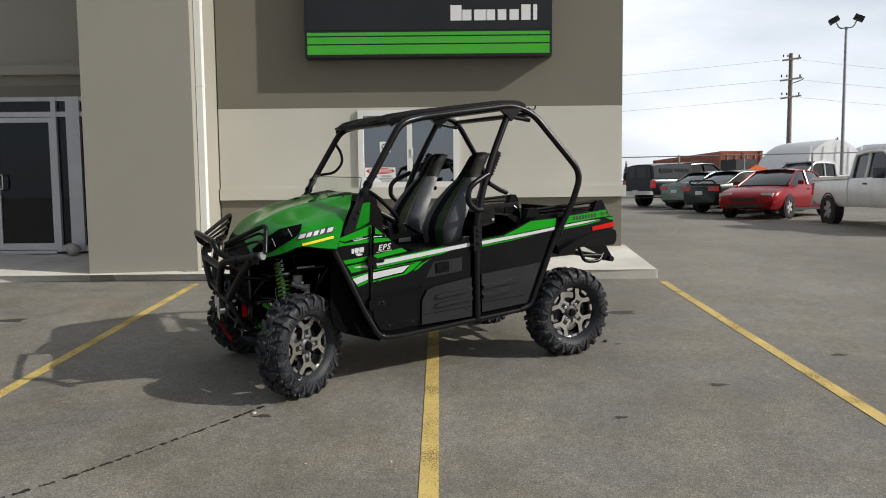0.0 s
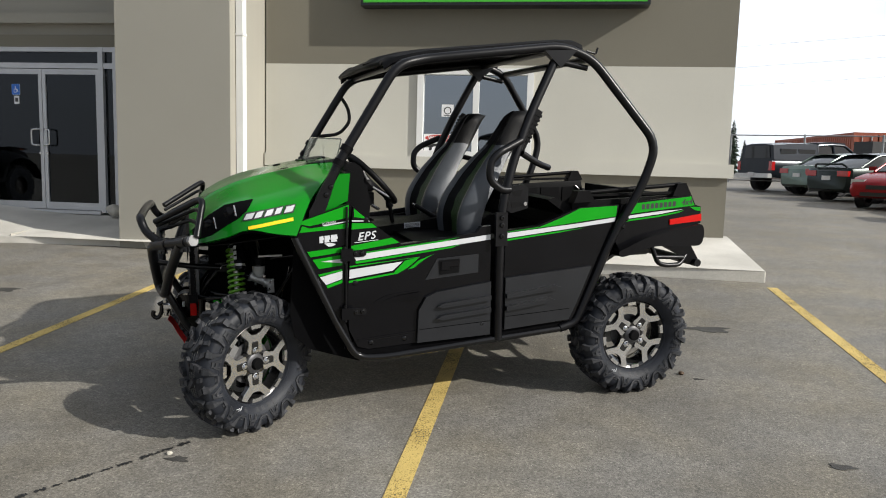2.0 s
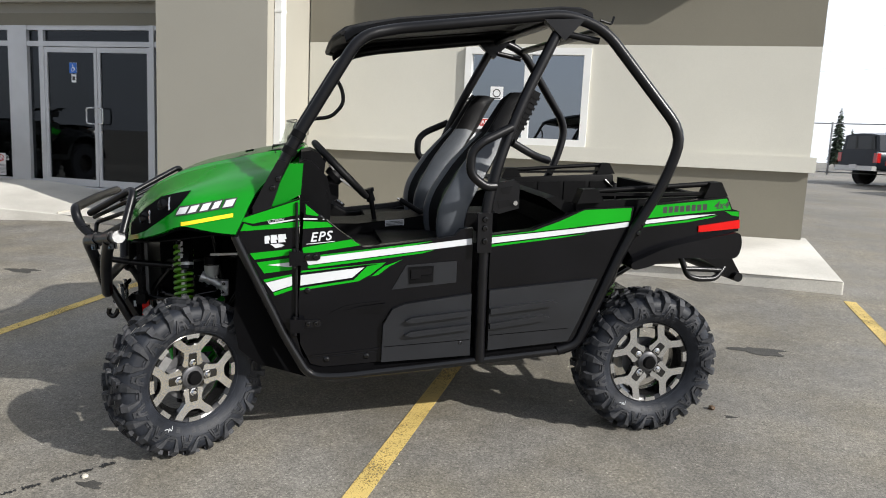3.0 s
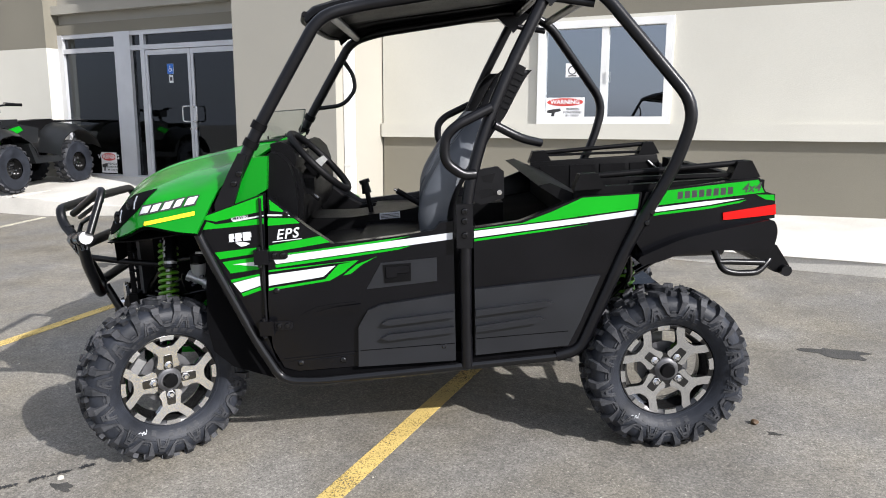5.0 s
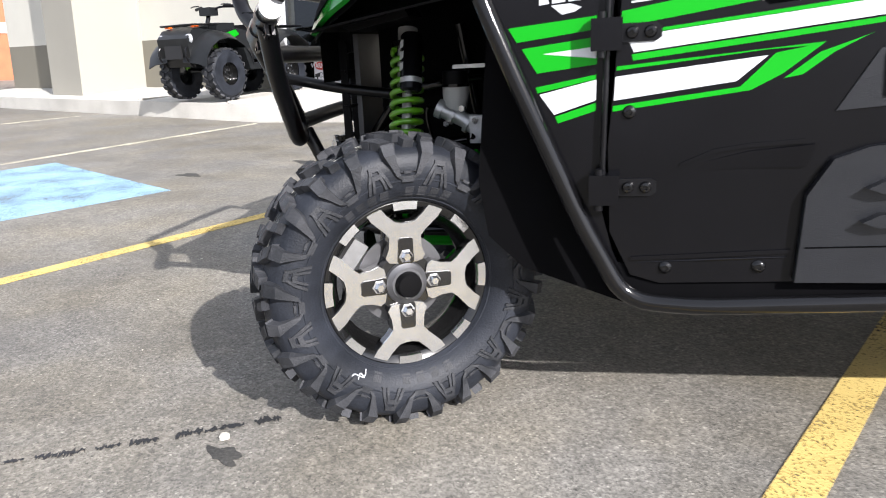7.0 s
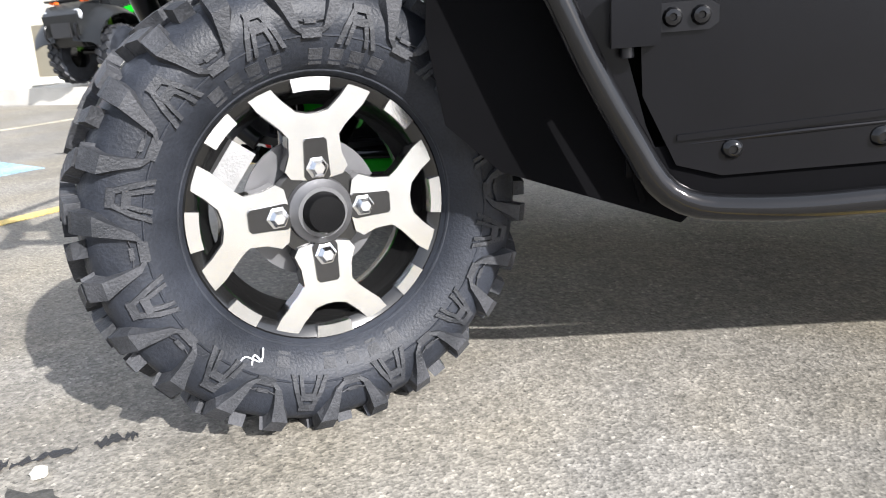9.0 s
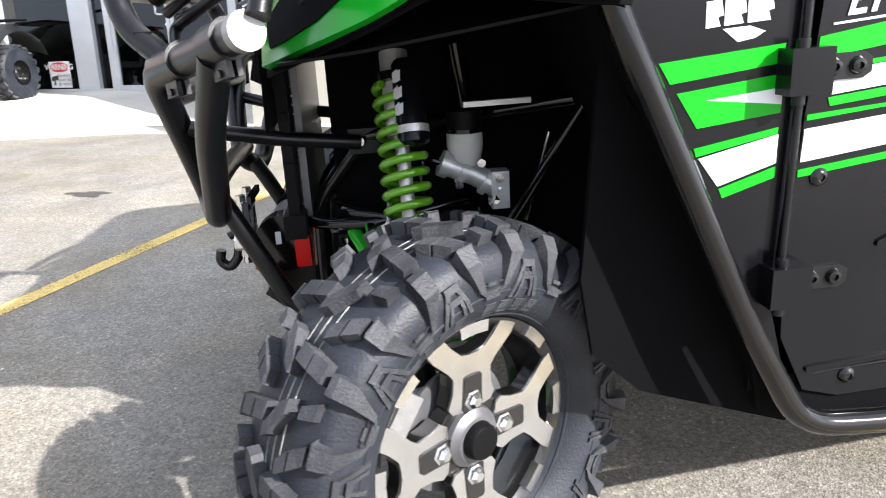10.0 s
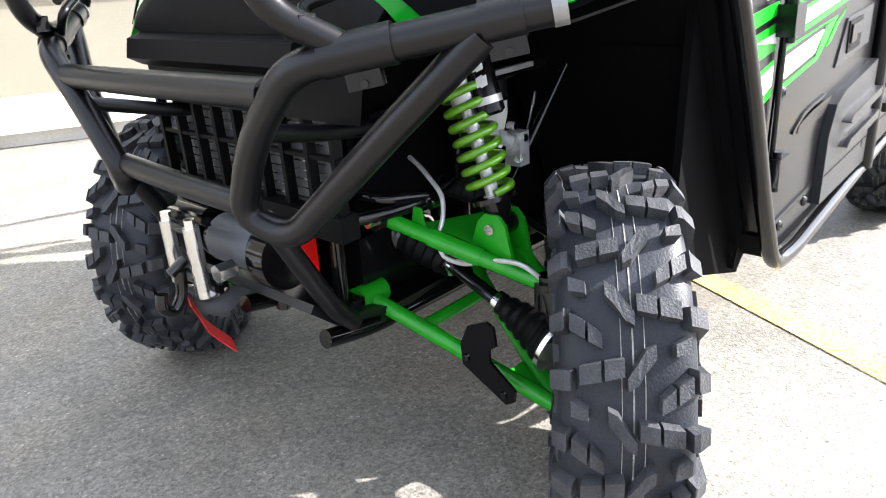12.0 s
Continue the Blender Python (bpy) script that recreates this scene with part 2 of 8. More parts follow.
VINYL = material("black_vinyl", (0.004, 0.004, 0.0045), 0.5, 0, 0.2, 8, 0.2, 350, spec=0.14)
GREY_VINYL = material("grey_vinyl", (0.070, 0.077, 0.088), 0.40, 0, 0.12, 8, 0.3, 350)
GREEN_VINYL = material("green_vinyl", (0.024, 0.056, 0.013), 0.5, 0, 0.15, 8, 0.3, 350)
SHIELD = glass("clear_polycarbonate", (0.97, 0.99, 0.97), 0.98, 0.008, 0.025, 0.25)
SHIELD_EDGE = material("polished_plastic_edge", (0.16, 0.18, 0.16), 0.2, 0, 0.1, 10)
CREAM = material("cream_stucco", (0.56, 0.545, 0.48), 0.9, 0, 0.05, 0.7, 0.4, 160, fine=0.05)
TAUPE = material("taupe_stucco", (0.185, 0.172, 0.135), 0.9, 0, 0.07, 0.6, 0.4, 160, fine=0.06)
BEIGE = material("beige_stucco", (0.32, 0.305, 0.26), 0.9, 0, 0.06, 0.5, 0.4, 160, fine=0.05)
WHITE_TRIM = material("white_vinyl_frame", (0.75, 0.75, 0.73), 0.45, 0, 0.04, 3)
ALU_FRAME = material("anodised_aluminium", (0.55, 0.56, 0.58), 0.4, 0.3, 0.06, 3)
# door panes mirror less and pass less, imitating dark surroundings and interior
PANE = glass("dim_reflection_glass", (0.6, 0.65, 0.66), 0.25, 0.01, 0.045)
# mirror strength raised to imitate a brighter sky reflected in the window
SKY_PANE = glass("bright_reflection_glass", (0.6, 0.65, 0.66), 0.5, 0.01, 0.36)
SIGN_BLACK = material("black_sign_face", (0.012, 0.013, 0.016), 0.35, 0, 0.15, 2)
SIGN_GREEN = material("green_sign_face", (0.06, 0.42, 0.03), 0.35, 0, 0.05, 2)
SIGN_WHITE = material("white_sign_face", (0.8, 0.8, 0.8), 0.35, 0, 0.03, 2)
CONCRETE = material("pale_concrete", (0.50, 0.48, 0.43), 0.85, 0, 0.12, 1.2, 0.5, 90, tint=(0.56, 0.54, 0.49), fine=0.12)
KERB_MAT = material("worn_concrete_edge", (0.44, 0.42, 0.37), 0.9, 0, 0.2, 5, 0.8, 60, fine=0.2)


def asphalt():
    """Worn grey asphalt: stones in the binder, wide stains, a few patches."""
    m = bpy.data.materials.new("worn_asphalt")
    m.use_nodes = True
    n, link = m.node_tree.nodes, m.node_tree.links.new
    b = n["Principled BSDF"]
    co = n.new("ShaderNodeTexCoord").outputs["Object"]
    def tex(kind, scale, detail=4):
        t = n.new(kind)
        t.inputs["Scale"].default_value = scale
        if kind == "ShaderNodeTexNoise":
            t.inputs["Detail"].default_value = detail
        link(co, t.inputs["Vector"])
        return t
    wide, mid, grit = tex("ShaderNodeTexNoise", 0.35, 5), tex("ShaderNodeTexNoise", 2.6, 6), tex("ShaderNodeTexVoronoi", 185)
    speck = tex("ShaderNodeTexNoise", 70, 4)
    blotch = tex("ShaderNodeTexNoise", 14, 5)
    pits = tex("ShaderNodeTexNoise", 150, 2)
    cast = tex("ShaderNodeTexNoise", 1.7, 4)
    def rng(src, a, c, lo, hi):
        r = n.new("ShaderNodeMapRange")
        for i, v in enumerate((a, c, lo, hi)):
            r.inputs[i + 1].default_value = v
        link(src, r.inputs[0])
        return r.outputs[0]
    def mul(x, y):
        q = n.new("ShaderNodeMath")
        q.operation = "MULTIPLY"
        link(x, q.inputs[0])
        link(y, q.inputs[1])
        return q.outputs[0]
    v = mul(rng(wide.outputs[0], 0.3, 0.7, 0.78, 1.22), rng(mid.outputs[0], 0.35, 0.65, 0.86, 1.12))
    v = mul(v, rng(speck.outputs[0], 0.35, 0.7, 0.76, 1.28))
    sep = n.new("ShaderNodeSeparateColor")
    link(grit.outputs["Color"], sep.inputs[0])
    v = mul(v, rng(blotch.outputs[0], 0.35, 0.65, 0.90, 1.09))
    v = mul(v, rng(sep.outputs[0], 0.0, 1.0, 0.74, 1.28))
    v = mul(v, rng(sep.outputs[1], 0.93, 1.0, 1.0, 1.65))
    v = mul(v, rng(pits.outputs[0], 0.27, 0.40, 0.42, 1.03))
    hsv = n.new("ShaderNodeHueSaturation")
    hsv.inputs["Color"].default_value = (0.177, 0.167, 0.147, 1)
    link(rng(cast.outputs[0], 0.35, 0.68, 0.95, 1.75), hsv.inputs["Saturation"])
    link(v, hsv.inputs["Value"])
    link(hsv.outputs[0], b.inputs["Base Color"])
    link(rng(mid.outputs[0], 0.3, 0.7, 0.65, 0.88), b.inputs["Roughness"])
    b.inputs["Specular IOR Level"].default_value = 0.5
    bn = n.new("ShaderNodeBump")
    bn.inputs["Strength"].default_value, bn.inputs["Distance"].default_value = 0.4, 0.003
    link(grit.outputs["Distance"], bn.inputs["Height"])
    link(bn.outputs[0], b.inputs["Normal"])
    return m


def worn_paint(name, colour, wear=0.5):
    """Line paint, worn through to the asphalt in flecks."""
    m = material(name, colour, 0.75, 0, 0.12, 4, 0.5, 130, fine=0.15)
    n, link = m.node_tree.nodes, m.node_tree.links.new
    co = n.new("ShaderNodeTexCoord").outputs["Object"]
    t1, t2 = n.new("ShaderNodeTexNoise"), n.new("ShaderNodeTexNoise")
    t1.inputs["Scale"].default_value, t1.inputs["Detail"].default_value = 130, 5
    t2.inputs["Scale"].default_value = 2.5
    link(co, t1.inputs["Vector"])
    link(co, t2.inputs["Vector"])
    add = n.new("ShaderNodeMath")
    add.operation = "MULTIPLY_ADD"
    add.inputs[1].default_value = 0.5
    link(t2.outputs[0], add.inputs[0])
    link(t1.outputs[0], add.inputs[2])
    r = n.new("ShaderNodeMapRange")
    r.inputs[1].default_value, r.inputs[2].default_value = 0.80 - wear * 0.25, 0.90 - wear * 0.25
    r.inputs[3].default_value, r.inputs[4].default_value = 1, 0.15
    link(add.outputs[0], r.inputs[0])
    link(r.outputs[0], n["Principled BSDF"].inputs["Alpha"])
    return m


ASPHALT = asphalt()
YELLOW_PAINT = worn_paint("worn_yellow_line_paint", (0.62, 0.46, 0.15), 0.12)
WHITE_PAINT = worn_paint("worn_pale_line_paint", (0.62, 0.58, 0.45), 0.3)
BLUE_PAINT = worn_paint("worn_blue_marking_paint", (0.33, 0.52, 0.66), 0.3)
TAR = material("crack_sealant", (0.012, 0.012, 0.012), 0.5, 0, 0.3, 20, 0.4, 150)


# ---- ground ----
FAR_Z = 1.25


def lot_height(x, y):
    """Height of the lot in the level world: it rises to the building, more gently behind its corner, and lies level far off."""
    t = min(1.0, max(0.0, (y - 9.0) / 8.0))
    rise = 0.0463 * min(y, 13.0) + 0.018 * max(0.0, min(y, 45.0) - 13.0) + 0.0099 * x * (1 - 0.6 * t)
    far = min(1.0, max(0.0, (math.hypot(x, y - 6) - 40) / 60))
    return rise * (1 - far) + FAR_Z * far


def ground():
    def spread(fine, coarse):
        return sorted(set([-c for c in coarse] + fine + coarse))
    xs = spread([-36 + 2.0 * k for k in range(37)], [40, 46, 55, 70, 100, 180, 400, 1200])
    ys = sorted(set([-1200, -400, -180, -100, -60, -40, -30, -24] + [-20 + 0.8 * k for k in range(62)] + [31, 34, 38, 44, 52, 64, 80, 110, 180, 400, 1200]))
    rows = [[(x, y, lot_height(x, y)) for x in xs] for y in ys]
    ob = part("ground", grid_mesh(bmesh.new(), rows), ASPHALT, smooth=True)
    tagged(ob, "worn grey asphalt parking lot with stains and fine cracks", "asphalt", kind="structure")


ground()


def flat_mark(name, poly, mat, label, z=0.004, category="line", thick=0.002, m=None):
    ob = part(name, prism(poly, z - thick, z, "xy"), mat, smooth=False)
    ob.matrix_world = SITE if m is None else m
    return tagged(ob, label, category, kind="structure")


def stripe(x0, y0, x1, y1, w=0.1):
    d = Vector((x1 - x0, y1 - y0)).normalized()
    s = Vector((-d.y, d.x)) * w / 2
    return [(x0 + s.x, y0 + s.y), (x1 + s.x, y1 + s.y), (x1 - s.x, y1 - s.y), (x0 - s.x, y0 - s.y)]


def kerb_y(x):
    return 9.42 + 0.098 * (2.98 - x) if x > -5 else 10.2 if x > -7 else 9.68


for x0, y0, x1, y1, mat, label in (
        (0.0, 1.6, 0.0, 6.9, YELLOW_PAINT, "worn yellow painted parking line under the vehicle"),
        (-3.05, 1.6, -3.31, 9.75, YELLOW_PAINT, "worn yellow painted parking line on grey asphalt"),
        (2.68, 1.6, 2.97, 9.15, YELLOW_PAINT, "worn yellow painted parking line ending at the kerb"),
        (-7.0, 4.2, -8.13, 9.6, WHITE_PAINT, "faded pale painted parking line on asphalt"),
        (-12.6, 4.2, -12.92, 9.6, WHITE_PAINT, "faded pale painted parking line on asphalt")):
    flat_mark("parking_line", stripe(x0, y0, x1, y1), mat, label)
flat_mark("blue_marking", [(-6.9, 5.1), (-4.55, 5.0), (-4.50, 6.25), (-6.95, 6.45)], BLUE_PAINT,
          "faded blue painted square on the asphalt", category="marking")


# ---- building ----
WALL_Y, BACK_Y = 11.29, 15.0
def wall_piece(name, lo, hi, mat, label, bevel=0.01):
    ob = part(name, box(lo, hi), mat, bevel=bevel, smooth=True)
    return tagged(ob, label, "wall", kind="structure")


X0, X1 = -3.40, 2.955
WIN = (-1.21, 0.375, 1.735, 2.94)
# front wall with the window's opening: taupe foot, cream middle, taupe top
wall_piece("wall_foot", (X0, WALL_Y, 0.2), (X1, WALL_Y + 0.25, 1.555), TAUPE, "taupe stucco foot of the shop wall")
wall_piece("wall_mid_left", (X0, WALL_Y, 1.555), (WIN[0], WALL_Y + 0.25, 2.985), CREAM, "cream stucco band of the shop wall")
wall_piece("wall_mid_right", (WIN[1], WALL_Y, 1.555), (X1, WALL_Y + 0.25, 2.985), CREAM, "cream stucco band of the shop wall")
wall_piece("wall_mid_under", (WIN[0], WALL_Y, 1.555), (WIN[1], WALL_Y + 0.25, WIN[2]), CREAM, "cream stucco band under the window")
wall_piece("wall_mid_over", (WIN[0], WALL_Y, WIN[3]), (WIN[1], WALL_Y + 0.25, 2.985), CREAM, "cream stucco band over the window")
wall_piece("wall_top", (X0, WALL_Y, 2.985), (X1, WALL_Y + 0.25, 7.2), TAUPE, "taupe stucco upper wall of the shop")
wall_piece("wall_side", (X1 - 0.25, WALL_Y + 0.25, 0.2), (X1, 26, 7.2), TAUPE, "taupe stucco side wall of the shop")
tagged(part("trim", box((X0, WALL_Y - 0.06, 1.555), (X1 + 0.06, WALL_Y - 0.001, 1.735)), CREAM, bevel=0.006), "cream stucco ledge along the wall", "ledge", kind="structure")
wall_piece("wall_back", (-14, BACK_Y, 0.2), (X1 - 0.26, BACK_Y + 0.2, 7.2), BEIGE, "plain inner wall of the shop")
tagged(part("ceiling", box((-14, WALL_Y + 0.3, 3.6), (X1 - 0.3, BACK_Y, 3.75)), BEIGE), "plain ceiling of the shop", "ceiling", kind="structure")
tagged(part("roof", box((-14, WALL_Y + 0.26, 7.0), (X1 - 0.26, 26, 7.15)), CONCRETE), "flat roof of the shop", "roof", kind="structure")
tagged(part("floor", box((-14, WALL_Y + 0.26, 0.35), (X1 - 0.3, BACK_Y, 0.57)), CONCRETE), "plain shop floor", "floor", kind="structure")
# pillar beside the entrance
PIL = (-4.98, -3.42, 10.15)
wall_piece("wall_pillar", (PIL[0], PIL[2], 0.3), (PIL[1], WALL_Y + 0.3, 7.6), BEIGE, "beige stucco pillar beside the entrance", 0.015)
# entrance wall
DOOR_Y = 11.75
wall_piece("wall_entrance_top", (-10.25, DOOR_Y - 0.02, 3.26), (PIL[0] - 0.002, DOOR_Y + 0.2, 7.2), BEIGE, "beige stucco wall over the entrance")
tagged(part("trim", box((-10.25, DOOR_Y - 0.07, 3.26), (PIL[0] - 0.004, DOOR_Y - 0.022, 3.44)), TAUPE, bevel=0.006), "taupe band over the entrance", "band", kind="structure")
for n, x0, x1, y0 in (("wall_entrance_left", -14.6, -10.26, DOOR_Y - 0.3), ("wall_far_left", -21.0, -16.0, DOOR_Y - 0.6)):
    wall_piece(n, (x0, y0, 0.0), (x1, DOOR_Y + 0.2, 1.68), TAUPE, "taupe stucco foot of the shop wall")
    wall_piece(n + "_mid", (x0, y0, 1.68), (x1, DOOR_Y + 0.2, 3.03), CREAM, "cream stucco band of the shop wall")
    wall_piece(n + "_top", (x0, y0, 3.03), (x1, DOOR_Y + 0.2, 7.2), TAUPE, "taupe stucco upper wall of the shop")
wall_piece("wall_far_pillar", (-16.0, 10.1, 0.0), (-14.6, DOOR_Y + 0.3, 7.6), BEIGE, "beige stucco pillar at the shop's far end", 0.015)


# ---- the side-by-side utility vehicle: x ahead, y to its left, z up ----
UTV = thing("utility_vehicle", SITE @ pose(-0.163, 5.949, 0, 0, 0, 206.3),
            "green and black two-seat utility side-by-side with roll cage and knobby tyres", "utility vehicle")


def upart(name, bm, mat, label="", parent=None, **k):
    return part(name, bm, mat, parent or UTV, label, **k)


def both(name, make, mat, label="", **k):
    """A part on the left and its mirror on the right."""
    for s in (1, -1):
        bm = make()
        if s < 0:
            bm.transform(Matrix.Diagonal((1, -1, 1, 1)))
            bmesh.ops.reverse_faces(bm, faces=bm.faces[:])
        upart(name, bm, mat, label, **k)


# -- wheels --
def tyre_profile(width, rim_r, out_r):
    """Half cross-section as (radius, across), from the middle of the tread to the bead."""
    w = width / 2
    return [(out_r - 0.018, 0.0), (out_r - 0.019, w * 0.38), (out_r - 0.022, w * 0.62), (out_r - 0.029, w * 0.80), (out_r - 0.043, w * 0.92),
            (out_r - 0.070, w * 0.985), (out_r - 0.100, w * 0.97), (rim_r + 0.026, w * 0.80), (rim_r + 0.010, w * 0.62), (rim_r, w * 0.46)]


class Section:
    """Arc length along the half cross-section, to lay the lugs on it."""
    def __init__(self, prof):
        self.p = [Vector((a, b)) for a, b in prof]
        self.l = [0.0]
        for a, b in zip(self.p, self.p[1:]):
            self.l.append(self.l[-1] + (b - a).length)

    def down(self, r):
        """Arc length at which the sidewall has the radius r."""
        for i in range(4, len(self.p) - 1):
            a, b = self.p[i], self.p[i + 1]
            if b.x <= r <= a.x:
                return self.l[i] + (self.l[i + 1] - self.l[i]) * (a.x - r) / (a.x - b.x)
        return self.l[4]

    def at(self, s, h, u):
        side, s = (1 if s >= 0 else -1), min(abs(s), self.l[-1] - 1e-4)
        i = max(k for k in range(len(self.l) - 1) if self.l[k] <= s)
        t = (s - self.l[i]) / (self.l[i + 1] - self.l[i])
        q = self.p[i].lerp(self.p[i + 1], t)
        def tangent(k):
            a, b = self.p[max(0, k - 1)], self.p[min(len(self.p) - 1, k + 1)]
            return (b - a).normalized() if k else Vector((0, 1))
        d = tangent(i).lerp(tangent(i + 1), t).normalized()
        nrm = Vector((d.y, -d.x))
        q = q + nrm * h
        return Vector((q.x * math.cos(u), q.y * side, q.x * math.sin(u)))


def add_lug(bm, sec, path, h, base=-0.003, taper=0.8):
    """A raised rubber block along a path of (angle, arc, half width along the circumference in radians)."""
    top, bot = [], []
    n = len(path)
    for i, (u, s, w) in enumerate(path):
        hh = h if not isinstance(h, (list, tuple)) else h[i]
        bot.append([bm.verts.new(sec.at(s, base, u + k * w)) for k in (-1, 1)])
        top.append([bm.verts.new(sec.at(s, hh, u + k * w * taper)) for k in (-1, 1)])
    for i in range(n - 1):
        bm.faces.new((top[i][0], top[i][1], top[i + 1][1], top[i + 1][0]))
        for k in (0, 1):
            f = (bot[i][k], top[i][k], top[i + 1][k], bot[i + 1][k])
            bm.faces.new(f if k == 0 else f[::-1])
    for i in (0, n - 1):
        f = (bot[i][0], bot[i][1], top[i][1], top[i][0])
        bm.faces.new(f if i == 0 else f[::-1])


def tyre(width, rim_r, out_r, pitches=12):
    prof = tyre_profile(width, rim_r, out_r)
    sec = Section(prof)
    full = [(r, -y) for r, y in prof[:0:-1]] + prof
    carcass = bmesh.new()
    add_lathe(carcass, full, steps=96)
    # mould lines round the bead
    rings = []
    for s in (1, -1):
        for r0 in (rim_r + 0.012, rim_r + 0.062):
            q = [sec.at(s * sec.down(r0 + d), h, 0.0) for d, h in ((-0.002, 0.0), (-0.001, 0.0016), (0.001, 0.0016), (0.002, 0.0))]
            rings.append(lathe([(v.x, v.y) for v in q], steps=96))
    lugs = bmesh.new()
    p = math.tau / pitches
    L = sec.l
    h = 0.021
    for i in range(pitches):
        for s in (1, -1):
            u = (i + (0.5 if s < 0 else 0)) * p
            def lug(path, high, taper=0.82):
                add_lug(lugs, sec, [(u + a, s * q, w) for a, q, w in path], high, taper=taper)
            # long cross block in two pieces, bent block beside the middle, slanting pair towards the shoulder
            lug([(0.205, 0.010, 0.044), (0.190, 0.038, 0.046)], h)
            lug([(0.187, 0.0425, 0.046), (0.172, 0.070, 0.046)], h)
            lug([(-0.125, -0.006, 0.034), (-0.085, 0.008, 0.052), (-0.030, 0.020, 0.052), (0.005, 0.034, 0.036)], h)
            lug([(-0.215, 0.040, 0.036), (-0.175, 0.058, 0.046)], h)
            lug([(-0.168, 0.062, 0.046), (-0.130, 0.080, 0.044)], h)
            lug([(0.010, 0.060, 0.030), (0.035, 0.080, 0.040)], h)
            # shoulder lugs that run down the sidewall and meet in a V
            lo = sec.down(rim_r + 0.066)
            r1, r2 = sec.down(out_r - 0.060), sec.down(out_r - 0.085)
            lug([(0.150, 0.080, 0.050), (0.150, L[3], 0.052), (0.145, L[4], 0.050), (0.120, r1, 0.036), (0.085, r2, 0.022), (0.045, lo, 0.018)], [h, h, 0.020, 0.013, 0.008, 0.005])
            lug([(-0.110, 0.086, 0.050), (-0.125, L[3], 0.052), (-0.130, L[4], 0.048), (-0.110, r1, 0.034), (-0.080, r2, 0.022), (-0.045, lo, 0.018)], [h, h, 0.019, 0.012, 0.008, 0.005])
            lug([(0.0, lo - 0.007, 0.060), (0.0, lo + 0.006, 0.056)], 0.005, 0.95)
            for k in (-1, 1):
                lug([(k * 0.070, r2 - 0.008, 0.010), (k * 0.026, lo - 0.014, 0.010)], [0.006, 0.004])
            lug([(0.0, lo - 0.018, 0.034), (0.0, lo - 0.012, 0.032)], 0.004, 0.95)
            # nested chevron between two of them, pointing outwards
            c = p / 2
            for wide, top, foot, t in ((0.105, out_r - 0.056, rim_r + 0.052, 0.017), (0.058, out_r - 0.074, rim_r + 0.052, 0.014)):
                a0, a1 = sec.down(top), sec.down(foot)
                for k in (-1, 1):
                    lug([(c + k * 0.030, a0 + 0.004, t), (c + k * (0.030 + wide) / 2, (a0 + a1) / 2, t), (c + k * wide, a1, t)], 0.0055)
                lug([(c, a0 - 0.004, 0.044), (c, a0 + 0.007, 0.046)], 0.0055, 0.95)
    # raised marks without words round the upper and lower sidewall
    for first, n, step in ((0.95, 9, 0.13), (4.35, 6, 0.16)):
        for k in range(n):
            if k % 5 != 4:
                add_lug(lugs, sec, [(first + k * step, sec.down(rim_r + 0.044), 0.045), (first + k * step, sec.down(rim_r + 0.022), 0.045)], 0.0016, taper=0.95)
    return carcass, lugs, rings


def polar(a, b, ang, r):
    """Spoke drawing: a outwards along the spoke, b across, turned to ang; r is the rim's radius."""
    x, z = b * r, a * r
    return (x * math.cos(ang) + z * math.sin(ang), -x * math.sin(ang) + z * math.cos(ang))


